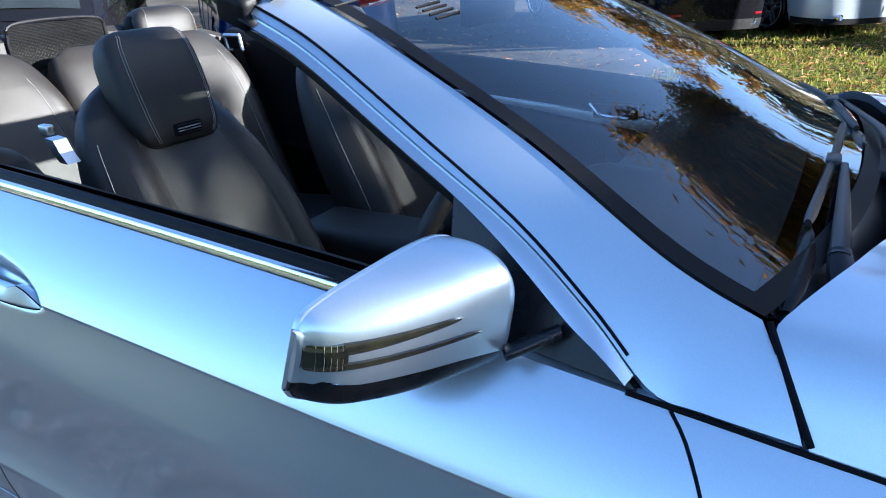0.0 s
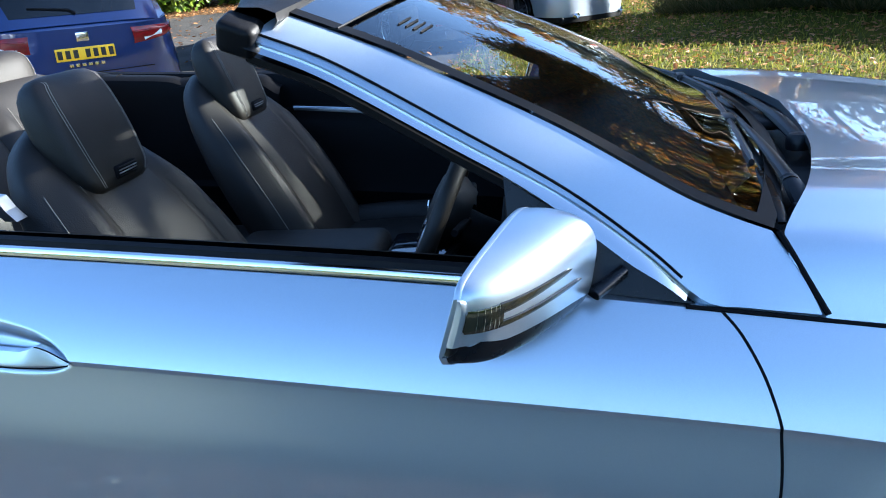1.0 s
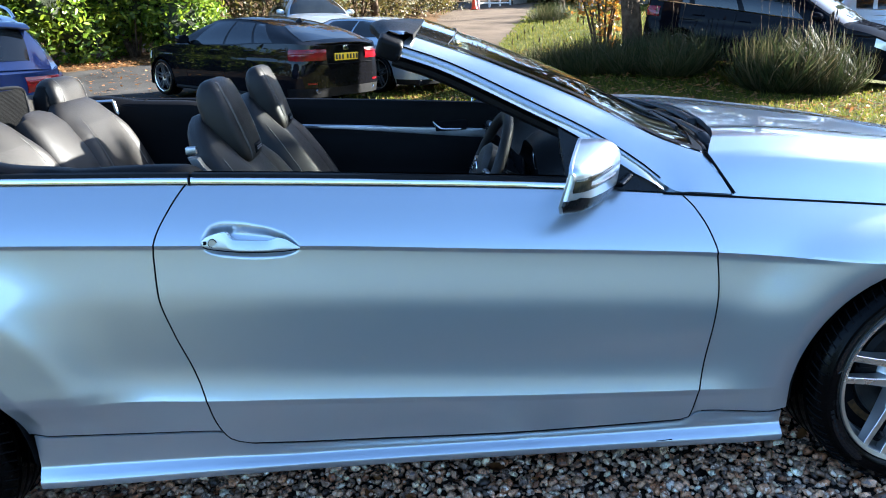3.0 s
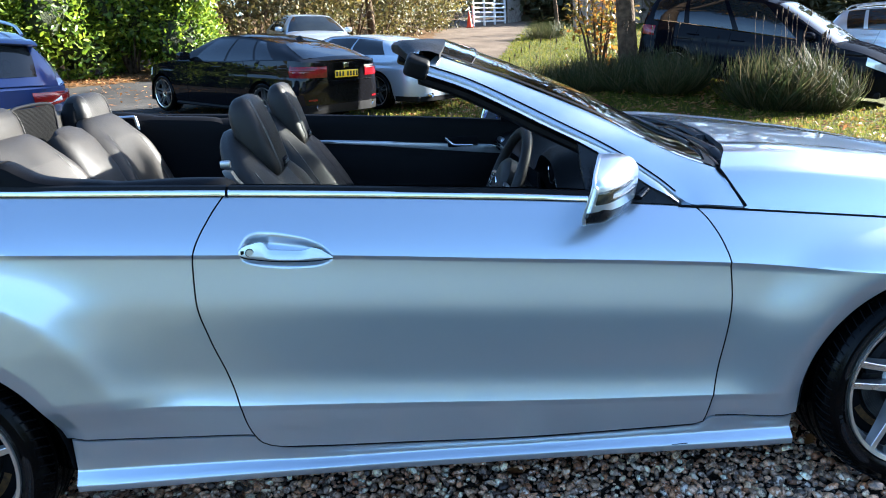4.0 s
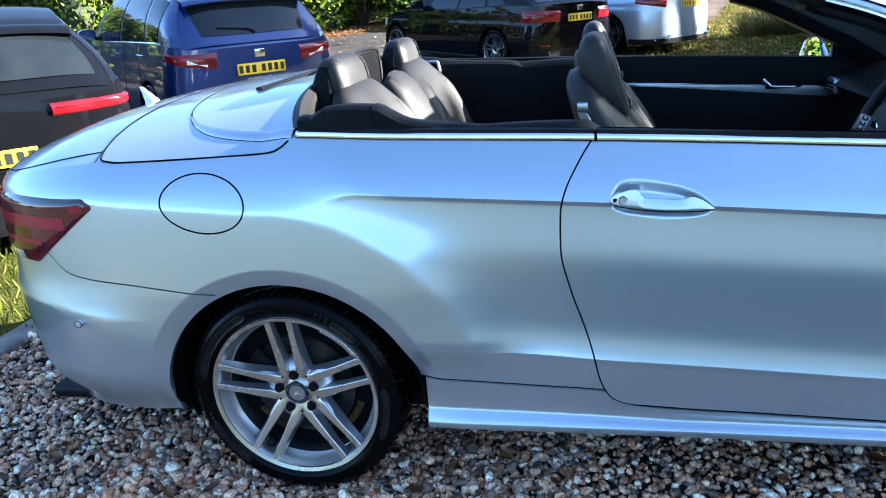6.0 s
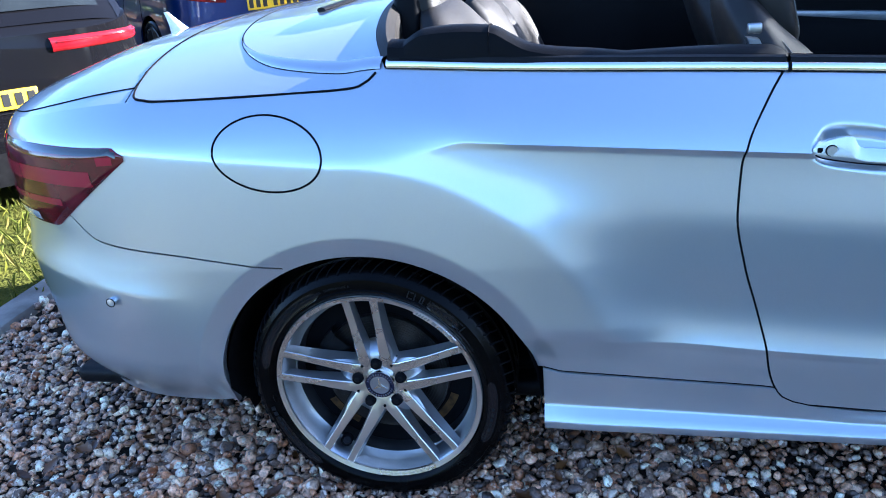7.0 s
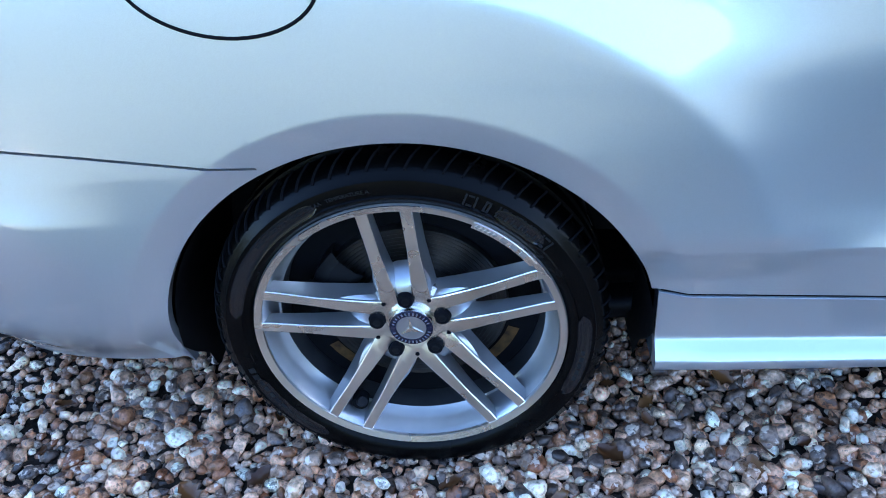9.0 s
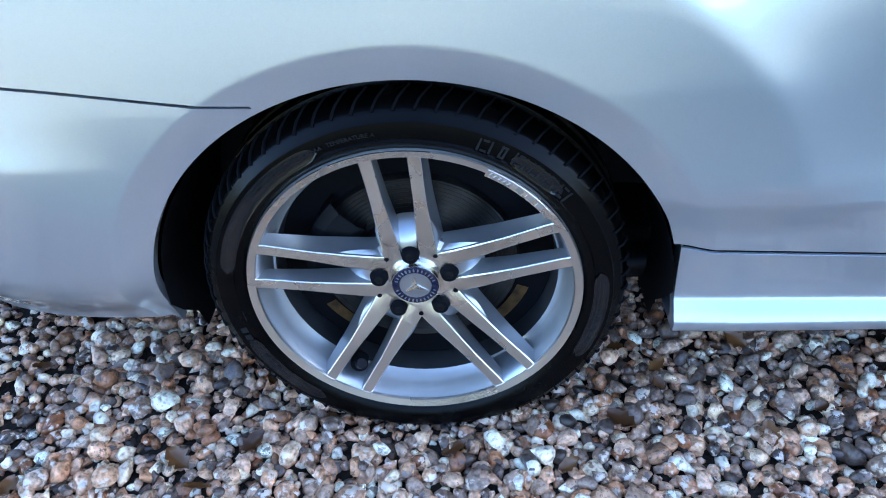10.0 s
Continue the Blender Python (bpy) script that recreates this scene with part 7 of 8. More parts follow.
        for t0, t1, i0, i1 in sp["glass"]:
            rows = [[side_pt(lerp(lerp(t0, t1, q), lerp(i0, i1, q), v), lerp(0.04, 0.90, v), 0.006) for v in spread(0, 1, 7)] for q in spread(0, 1, 10)]
            part("side_window", grid(rows, flange=(0, -s * 0.01, 0)), DARKGLASS, root, "dark side window")
        g0, g1 = sp["glass"][0], sp["glass"][-1]
        if sp.get("brightwork"):
            line = [side_pt(q, 0.02, 0.010) for q in spread(g0[0], g1[1], 20)]
            part("window_bright_trim", tube(line, 0.012, 6), CHROME, root, "bright strip under the windows")
            if sp["brightwork"] > 1:
                line = [side_pt(lerp(g0[2], g1[3], q), 0.92, 0.012) for q in spread(0, 1, 20)]
                part("window_bright_trim", tube(line, 0.010, 6), CHROME, root)
        # mirror
        m = side_pt(0.10, 0.06)
        secs = [((m[0] + 0.06 - 0.03 * k, s * (abs(m[1]) + 0.13), m[2] + 0.07), (0, w, 0), (0, 0, h)) for k, w, h in ((0, 0.05, 0.03), (1, 0.10, 0.06), (3, 0.11, 0.075), (5, 0.10, 0.07))]
        mirror_ob = part("door_mirror", pad(secs, 18, power=2.6), paintwork, root)
        part("mirror_foot", tube([(m[0], m[1], m[2] + 0.02), (m[0] + 0.01, s * (abs(m[1]) + 0.10), m[2] + 0.04)], 0.022, 8), TRIM, mirror_ob)
        # tail lamp and head lamp, laid on the corner
        z0, z1, f0, f1 = sp["tail"]
        def lamp_rows(f0, f1, z0, z1, out, n=14):
            rows = []
            for f in spread(f0, f1, n):
                x = x0 + er - er * max(0.0, math.sin(f)) ** (2 / nr) if f > 0 else x0 + er - f * -er
                q = (f - f0) / (f1 - f0)
                sl = sp.get("tail_slope", 0.0) * (1 - q)
                rows.append([(p[0], p[1] * s, p[2]) for p in (place(x, lerp(z0 + sl, z1, v), 0.004 + out * (1 - (2 * v - 1) ** 4)) for v in spread(0, 1, 8))])
            return rows
        lamp = part("tail_lamp", grid(lamp_rows(f0, f1, z0, z1, 0.012), flange=(0.01, 0, 0)), REDDARK, root, "red tail lamp")
        part("light_bar", grid(lamp_rows(f0 + 0.03, f1 - 0.03, lerp(z0, z1, 0.55), lerp(z0, z1, 0.8), 0.018)), REDDARK, lamp)
        if sp.get("white_lens"):
            part("reversing_lens", grid(lamp_rows(lerp(f0, f1, 0.62), f1 - 0.12, lerp(z0, z1, 0.10), lerp(z0, z1, 0.36), 0.018)), CLEARLENS, lamp)
        rows = []
        for f in spread(0.25, 1.0, 12):
            x = x1 - ef + ef * math.sin(f) ** (2 / nf)
            rows.append([(p[0], p[1] * s, p[2]) for p in (place(x, z, 0.006) for z in spread(top(x) - 0.17 + 0.03 * f, top(x) - 0.03, 7))])
        part("head_lamp", grid(rows), CLEARLENS, root, "clear head lamp")
        rows = []
        for f in spread(0.75, 1.05, 6):
            x = x0 + er - er * math.sin(f) ** (2 / nr)
            rows.append([(p[0], p[1] * s, p[2]) for p in (place(x, z, 0.006) for z in spread(sp.get("refl", 0.38), sp.get("refl", 0.38) + 0.028, 3))])
        if sp.get("refl"):
            part("rear_reflector", grid(rows), REDDARK, root)
        if sp.get("pipes"):
            for dy in sp["pipes"]:
                part("exhaust_tip", lathe([(0.030, 0.02), (0.042, 0.0), (0.044, 0.004), (0.044, 0.14), (0.03, 0.14), (0.030, 0.02)], (x0 + 0.02, s * dy, sp.get("pipe_z", 0.30)), "x", 20), CHROME, root, "chrome exhaust tip")
        if sp.get("rails"):
            pts = smooth_path([(lerp(B[0], C[0], q), s * W2 * 0.66, sp["roof"](lerp(B[0], C[0], q)) + h) for q, h in ((0.08, 0.0), (0.14, 0.05), (0.5, 0.065), (0.88, 0.055), (0.97, 0.0))], 30)
            part("roof_rail", tube(pts, 0.016, 8), ALUMINIUM, root, "silver roof rail")
    # roof, screens, bonnet and boot
    roof_edge = lambda x: W2 * sp.get("roof_w", 0.72) * (1 - 0.06 * abs(2 * (x - B[0]) / (C[0] - B[0]) - 1) ** 3)
    rows = [[(x, roof_edge(x) * t, sp["roof"](x) - 0.03 * abs(t) ** 3) for t in spread(-1.02, 1.02, 21)] for x in spread(B[0], C[0], 24)]
    part("roof", grid(rows), paintwork, root)

    def across(P, Q, n=14, inset=0.93, lift=0.004, q0=0.06, q1=0.95):
        rows = []
        for q in spread(q0, q1, n):
            x, z = lerp(P[0], Q[0], q), lerp(P[1], Q[1], q) + 0.02 * math.sin(math.pi * q)
            h = (lerp(place(P[0], top(P[0]))[1] - 0.012, roof_edge(Q[0]), q) + 0.05 * math.sin(math.pi * q)) * inset
            bow_ = math.copysign(0.10, P[0] - Q[0])
            drop = lerp(P[1] - top(P[0]), Q[1] - sp["roof"](Q[0]) + 0.03, q) + 0.02 * math.sin(math.pi * q)
            rows.append([(x + bow_ * (1 - t ** 4) * (1 - 0.4 * q) * 0.5, h * t, z + lift - drop * abs(t * inset) ** 6) for t in spread(-1, 1, 25)])
        return rows
    part("windscreen", grid(across(A, B)), DARKGLASS, root, "dark windscreen")
    part("screen_surround", grid(across(A, B, 14, 1.0, -0.004, 0, 1)), paintwork, root)
    part("screen_surround", grid(across(D_, C, 14, 1.0, -0.004, 0, 1)), paintwork, root)
    part("rear_window", grid(across(D_, C, 14, sp.get("rear_inset", 0.88), 0.008, *sp.get("rear_span", (0.08, 0.86)))), DARKGLASS, root, "dark rear window")
    for xa, xb, base in ((A[0], x1, A), (D_[0], x0, D_)):
        rows = []
        for q in spread(0, 1, 22):
            x = lerp(xa, xb, 1 - (1 - q) ** 1.4)
            e = place(x, top(x))
            mid = lerp(base[1] - 0.01, top(xb), q ** 1.3) if xa == A[0] else lerp(base[1] - 0.01, top(xb), q)
            rows.append([(e[0], e[1] * t, max(e[2], lerp(mid + 0.05 * (1 - q), e[2], abs(t) ** 3))) for t in spread(-1, 1, 17)])
        part("bonnet" if xa == A[0] else "boot_lid", grid(rows), paintwork, root)
    part("underbody", block((x0 + 0.15, -W2 * 0.86, zlow - 0.03), (x1 - 0.2, W2 * 0.86, zlow + 0.08), 0.03), TRIM, root)
    rows = [[(p[0] - 0.002, p[1] * sg, p[2]) for p in (place(x, z, 0.004) for z in spread(zlow, sp.get("valance", 0.32), 5))] for sg, seq in ((1, xs[17::-1] if False else xs[:18][::-1]), (-1, xs[:18])) for x in seq]
    part("rear_valance", grid(rows), TRIM, root, "black lower edge of the rear bumper")
    # number plate with bars, badge, wiper
    pz, pt = sp["plate"]
    px = place(x0, pz)[0] - 0.012
    plate = part("number_plate", block((px - 0.006, -0.26, pz - 0.056), (px + 0.006, 0.26, pz + 0.056), 0.006), YELLOW, root, "yellow number plate with dark bars")
    for k in range(plate_bars):
        y = -0.205 + 0.41 * k / (plate_bars - 1) + (0.018 if k > 3 else -0.018)
        part("plate_bar", block((px - 0.009, y - 0.021, pz - 0.037), (px - 0.005, y + 0.021, pz + 0.037), 0.002, 1), INK, plate)
    if sp.get("badge"):
        bx = place(x0, sp["badge"])[0] - 0.006
        part("badge", block((bx - 0.006, -0.055, sp["badge"] - 0.04), (bx + 0.004, 0.055, sp["badge"] + 0.04), 0.012), CHROME, root, "plain chrome badge")
    if sp.get("lettering"):
        for k in range(6):
            part("chrome_letter_bar", block((px - 0.004, -0.15 + 0.055 * k, sp["lettering"] - 0.014), (px + 0.004, -0.112 + 0.055 * k, sp["lettering"] + 0.014), 0.003, 1), CHROME, root)
    if sp.get("seam_z"):
        part("boot_seam", tube([(place(x0, sp["seam_z"])[0] - 0.001, y, sp["seam_z"]) for y in spread(-0.6, 0.6, 12)], 0.004, 4), GAP, root)
    if sp.get("rear_wiper"):
        q = across(D_, C, 14, 0.88, 0.02)
        part("rear_wiper", tube([q[1][12], q[2][13], q[3][19]], [0.016, 0.012, 0.008], 8), TRIM, root, "rear wiper")
    if sp.get("lip"):
        e = place(x0 + 0.04, top(x0 + 0.04))
        part("boot_spoiler", tube(smooth_path([(x0 + 0.16, -e[1] * 0.98 - 0.1, e[2] + 0.0), (x0 + 0.03, -0.45, e[2] + 0.02), (x0 + 0.0, 0, e[2] + 0.025), (x0 + 0.03, 0.45, e[2] + 0.02), (x0 + 0.16, e[1] * 0.98 + 0.1, e[2])], 24), 0.018, 8, flat=0.7), paintwork, root)
    if sp.get("aerial"):
        ax_ = C[0] + 0.18
        part("fin_aerial", pad([((ax_ - 0.03 * t, 0, sp["roof"](ax_) - 0.005 + 0.07 * t), (0.09 * (1 - t) + 0.015, 0, 0), (0, 0.025 * (1 - t) + 0.003, 0)) for t in spread(0, 1, 6)], 14, power=2), TRIM, root)
    if sp.get("spoiler"):
        rows = [[(C[0] - 0.02 - d, W2 * 0.70 * t, sp["roof"](C[0]) + h - 0.03 * abs(t) ** 3) for d, h in ((-0.10, 0.006), (0.0, 0.004), (0.10, -0.02), (0.14, -0.05), (0.10, -0.07), (0.0, -0.06))] for t in spread(-1, 1, 15)]
        part("roof_spoiler", grid(rows), paintwork, root)
    gz = at[2] if len(at) > 2 else ground_z(at[0], at[1])
    root.location = (at[0], at[1], gz)
    up = Vector((*sp.get("up", (0.055, -0.025)), 1)).normalized()  # the plot slopes
    root.rotation_euler = (Vector((0, 0, 1)).rotation_difference(up).to_matrix() @ Matrix.Rotation(radians(heading), 3, "Z")).to_euler()
    return root


BLUE = paint("royal_blue_paint", (0.0028, 0.021, 0.125), 0.45, 0.3, 0.08)
BLACK = paint("black_paint", (0.004, 0.004, 0.005), 0.0, 0.5, 0.05)
BLACK.node_tree.nodes["Principled BSDF"].inputs["Specular IOR Level"].default_value = 0.0
BLACK.node_tree.nodes["Principled BSDF"].inputs["Coat Weight"].default_value = 0.38
NAVY = paint("dark_navy_paint", (0.003, 0.0035, 0.006), 0.0, 0.5, 0.05)
NAVY.node_tree.nodes["Principled BSDF"].inputs["Specular IOR Level"].default_value = 0.0
NAVY.node_tree.nodes["Principled BSDF"].inputs["Coat Weight"].default_value = 0.09
PALE = paint("pale_silver_paint", (0.40, 0.45, 0.51), 0.6, 0.35, 0.05)

suv_roof = curve([(-0.55, 1.50), (-0.2, 1.575), (0.6, 1.62), (1.4, 1.61), (1.75, 1.555)])
SUV = dict(w=1.84, ro=0.86, fo=0.88, wb=2.63, er=0.34, nr=4.2, wheel=0.335, top=[(-0.86, 1.02), (-0.6, 1.08), (0.3, 1.06), (1.5, 1.02), (2.3, 0.98), (3.0, 0.92), (3.51, 0.78)], screen=((2.35, 1.0), (1.62, 1.575), (-0.52, 1.50), (-0.80, 1.06)), roof=suv_roof, roof_w=0.70, doors=((1.78, 0.05), (0.82, 0.04), (0.12, 0.3)), handles=((1.0, 0.93), (0.15, 0.95)), glass=((0.12, 0.42, 0.10, 0.40), (0.45, 0.72, 0.43, 0.74), (0.75, 0.86, 0.77, 0.93)), tail=(0.835, 0.985, 0.06, 1.33), tail_slope=0.10, plate=(0.80, 0), badge=0.945, rear_wiper=True, rails=True, spoiler=True, aerial=True, brightwork=2, white_lens=True, refl=0.42, valance=0.40, rear_inset=0.90, rear_span=(0.14, 0.93), crease_z=0.80, seam_z=0.62, lettering=0.70)
parked_car("parked_suv", "bright blue family SUV with silver roof rails", BLUE, (-3.16, 5.12), 138.5, SUV)

coupe_roof = curve([(-0.30, 1.245), (0.1, 1.315), (0.5, 1.365), (0.95, 1.39), (1.35, 1.375), (1.85, 1.29)])
COUPE = dict(w=1.825, ro=1.02, fo=0.80, wb=2.81, er=0.42, nr=3.6, wheel=0.325, top=[(-1.02, 0.98), (-0.7, 1.01), (0.0, 0.99), (1.0, 0.94), (2.2, 0.92), (2.9, 0.86), (3.61, 0.70)], screen=((2.35, 0.95), (1.60, 1.335), (-0.12, 1.275), (-0.86, 1.03)), roof=coupe_roof, roof_w=0.61, doors=((2.0, 0.06), (0.92, 0.05), (0.15, 0.5)), handles=((1.15, 0.86), (0.28, 0.88)), glass=((0.15, 0.42, 0.14, 0.42), (0.44, 0.66, 0.44, 0.68), (0.68, 0.82, 0.70, 0.80)), tail=(0.755, 0.925, 0.04, 1.30), plate=(0.80, 0), badge=0.935, aerial=True, pipes=(0.60, 0.50), refl=0.40, valance=0.34, lip=True, rear_span=(0.06, 0.93), rear_inset=0.90, crease_z=0.78, seam_z=0.70)
parked_car("parked_coupe", "glossy black four-door coupe with dark alloy wheels", BLACK, (-0.19, 10.2), 138.4, COUPE)

gt_roof = curve([(-0.2, 1.22), (0.3, 1.29), (0.8, 1.32), (1.3, 1.30), (1.6, 1.25)])
GT = dict(w=1.89, ro=1.05, fo=0.92, wb=2.75, er=0.60, nr=2.8, wheel=0.34, top=[(-1.05, 0.90), (-0.7, 0.985), (0.0, 0.97), (1.0, 0.92), (2.2, 0.88), (2.9, 0.80), (3.67, 0.62)], screen=((2.2, 0.93), (1.45, 1.285), (-0.1, 1.245), (-0.80, 1.0)), roof=gt_roof, roof_w=0.62, doors=((1.9, 0.06), (0.55, 0.25)), handles=((0.75, 0.83),), glass=((0.16, 0.50, 0.14, 0.52), (0.52, 0.80, 0.54, 0.86)), tail=(0.78, 0.915, 0.10, 0.95), tail_slope=0.07, plate=(0.82, 0), pipes=(0.58,), pipe_z=0.30, valance=0.28, haunch=0.03, rear_inset=0.84, rear_span=(0.12, 0.9), crease_z=0.80)
parked_car("parked_grand_tourer", "pale silver-blue grand tourer on the grass edge", PALE, (1.60, 11.72), 141, GT)

SALOON = dict(COUPE, top=[(-1.02, 0.99), (-0.7, 1.02), (0.0, 1.0), (1.0, 0.96), (2.2, 0.93), (2.9, 0.87), (3.61, 0.72)], roof=curve([(-0.25, 1.36), (0.3, 1.43), (0.9, 1.455), (1.5, 1.43), (1.85, 1.37)]), screen=((2.35, 0.97), (1.65, 1.405), (-0.10, 1.385), (-0.82, 1.03)), brightwork=2, pipes=None, lip=False)
parked_car("parked_saloon", "grey saloon with bright window surrounds", PALE, (-1.35, 20.6), -72, SALOON)

mpv_roof = curve([(-0.75, 1.56), (-0.2, 1.64), (0.6, 1.69), (1.3, 1.67), (1.65, 1.60)])
MPV = dict(up=(0.096, -0.096), w=1.90, ro=0.92, fo=0.98, wb=2.85, er=0.40, nr=3.6, wheel=0.33, top=[(-0.92, 1.12), (-0.5, 1.13), (0.3, 1.10), (1.5, 1.04), (2.4, 0.99), (3.2, 0.90), (3.83, 0.68)], screen=((2.85, 0.99), (1.60, 1.63), (-0.66, 1.56), (-0.88, 1.13)), roof=mpv_roof, roof_w=0.70, doors=((1.95, 0.06), (0.95, 0.05), (0.1, 0.35)), handles=((1.15, 0.90), (0.28, 0.94)), glass=((0.18, 0.46, 0.12, 0.40), (0.49, 0.72, 0.43, 0.70), (0.75, 0.92, 0.73, 0.95)), tail=(0.86, 1.04, 0.0, 0.7), plate=(0.75, 0), rear_wiper=True, brightwork=1, valance=0.36, crease_z=0.82)
parked_car("parked_people_carrier", "very dark navy people carrier behind tall grasses", NAVY, (7.5, 12.4, 0.30), -45, MPV)

XSUV = dict(SUV, w=1.92, ro=0.95, wb=2.86, roof=curve([(-0.55, 1.42), (-0.2, 1.53), (0.6, 1.61), (1.4, 1.60), (1.75, 1.55)]), screen=((2.45, 1.03), (1.66, 1.565), (-0.35, 1.48), (-0.86, 1.10)), top=[(-0.95, 1.04), (-0.7, 1.11), (0.3, 1.09), (1.5, 1.05), (2.3, 1.01), (3.0, 0.96), (3.74, 0.80)], tail=(0.93, 1.01, 0.03, 1.40), tail_slope=0.02, plate=(0.70, 0), badge=None, rails=False, white_lens=False, brightwork=None, pipes=(0.58,), pipe_z=0.33, wheel=0.36)
parked_car("parked_sports_suv", "glossy black sports SUV with slim red tail lamps", BLACK, (-3.62, 2.02), 136, XSUV)

HATCH = dict(SUV, w=1.80)
parked_car("parked_hatchback", "silver hatchback beyond the people carrier", PALE, (13.0, 15.2), -38, HATCH)


# ---- trees, hedge, grasses, litter ----
WOODS = island_colours("far_wood_leaf", [(0.035, 0.045, 0.018), (0.06, 0.06, 0.025), (0.09, 0.075, 0.03), (0.05, 0.055, 0.02)], 0.7, 0.3)
# dark tone that stands for the shade deep inside the shrubs
SHADELEAF = material("inner_leaf_shade", (0.02, 0.03, 0.01), 0.9)
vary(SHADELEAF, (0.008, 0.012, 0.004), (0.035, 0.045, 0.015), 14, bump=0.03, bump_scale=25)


def leaf_mesh(name, places, shape, mat, parent=None, label="", kind="stuff", strip=False):
    """Many leaves in one mesh. places: centre, direction, normal, length; shape: outline points (along, across, lift)."""
    n = len(places)
    c = np.array([p[0] for p in places])
    d = np.array([p[1] for p in places])
    u = np.array([p[2] for p in places])
    ln = np.array([p[3] for p in places])[:, None]
    d /= np.linalg.norm(d, axis=1, keepdims=True)
    a = np.cross(d, u)
    a /= np.linalg.norm(a, axis=1, keepdims=True) + 1e-9
    u = np.cross(a, d)
    k = len(shape)
    vs = np.empty((n, k, 3))
    for i, (s, w, h) in enumerate(shape):
        vs[:, i] = c + ln * (d * s + a * w + u * h)
    # a fold along the midrib: first half, second half
    half = k // 2 + 1
    f1 = list(range(half))
    f2 = [0] + list(range(half - 1, k))
    polys = [[0, 1, 5], [1, 2, 4, 5], [2, 3, 4]] if strip else [f1, f2]
    me = bpy.data.meshes.new(name)
    me.vertices.add(n * k)
    me.vertices.foreach_set("co", vs.ravel())
    size = sum(len(f) for f in polys)
    loops = (np.arange(n)[:, None] * k + np.array(sum(polys, []))[None, :]).ravel()
    me.loops.add(n * size)
    me.loops.foreach_set("vertex_index", loops)
    starts = (np.arange(n)[:, None] * size + np.array([sum(len(f) for f in polys[:i]) for i in range(len(polys))])[None, :]).ravel()
    me.polygons.add(len(polys) * n)
    me.polygons.foreach_set("loop_start", starts)
    me.update(calc_edges=True)
    ob = link(name, me, mat, parent, label, smooth=False)
    return tagged(ob, "", "", "", kind) if kind else ob


LEAF = [(0, 0, 0), (0.3, 0.20, 0.06), (0.7, 0.17, 0.05), (1.0, 0, 0), (0.7, -0.17, 0.05), (0.3, -0.20, 0.06)]
NARROW = [(0, 0, 0), (0.35, 0.0095, 0.05), (0.7, 0.008, -0.05), (1.0, 0, -0.34), (0.7, -0.008, -0.05), (0.35, -0.0095, 0.05)]
OAKLEAF = [(0, 0, 0), (0.25, 0.16, 0.03), (0.45, 0.13, 0.04), (0.65, 0.27, 0.06), (0.85, 0.16, 0.05), (1.0, 0, 0.02), (0.85, -0.16, 0.07), (0.65, -0.27, 0.08), (0.45, -0.13, 0.05), (0.25, -0.16, 0.04)]


def limbs(base, height, spread_r, rng, trunk_r, levels=4):
    """A trunk that forks into limbs and twigs: tubes, and the ends where leaves hang."""
    bm, ends = bmesh.new(), []

    def grow(p, d, length, r, level):
        pts, q = [p.copy()], p.copy()
        dd = d.copy()
        n = 5 if level < 2 else 4
        for i in range(n):
            dd = (dd + Vector((rng.gauss(0, 0.13), rng.gauss(0, 0.13), rng.gauss(0.03, 0.08))) * (0.5 if level == 0 else 1.0)).normalized()
            q = q + dd * length / n
            pts.append(q.copy())
        tube(pts, [lerp(r, r * 0.55, i / n) for i in range(n + 1)], 10 if level == 0 else (6 if level < 3 else 4), bm=bm)
        if level >= 2:
            ends.extend((x, dd) for x in pts[1:])
        if level < levels:
            kids = 6 if level == 0 else rng.randint(3, 4)
            for k in range(kids):
                t = rng.uniform(0.35, 1.0) if level else rng.uniform(0.3, 1.0)
                i = min(n - 1, int(t * n))
                at = pts[i].lerp(pts[i + 1], t * n - i if t < 1 else 1)
                az = rng.uniform(0, math.tau)
                side = Vector((math.cos(az), math.sin(az), rng.uniform(-0.1, 0.6))).normalized()
                nd = (dd * rng.uniform(0.35, 0.8) + side * spread_r).normalized()
                grow(at, nd, length * rng.uniform(0.52, 0.72), r * 0.5 * rng.uniform(0.75, 1.0), level + 1)
    grow(Vector(base), Vector((0, 0, 1)), height, trunk_r, 0)
    return bm, ends


def tree(name, label, at, height, rng, trunk_r, leaves, leaf_len, mat, spread_r=1.0, droop=0.3):
    z = ground_z(*at)
    root = thing(name, (at[0], at[1], z), label, "tree")
    bm, ends = limbs((at[0], at[1], z - 0.1), height, spread_r, rng, trunk_r)
    part("trunk", bm, BARK, root, "grey-brown trunk and limbs", sharp=None)
    places = []
    for _ in range(leaves):
        p, d = ends[rng.randrange(len(ends))]
        c = p + Vector((rng.gauss(0, 0.22), rng.gauss(0, 0.22), rng.gauss(-0.04, 0.18)))
        v = Vector((rng.gauss(0, 1), rng.gauss(0, 1), rng.gauss(-droop, 0.7)))
        u = Vector((rng.gauss(0, 0.7), rng.gauss(0, 0.7), 1))
        places.append((c[:], v.normalized()[:], u[:], leaf_len * rng.uniform(0.6, 1.25)))
    leaf_mesh("crown", places, OAKLEAF, mat, root, "autumn leaves, orange, brown and green", "")
    return root


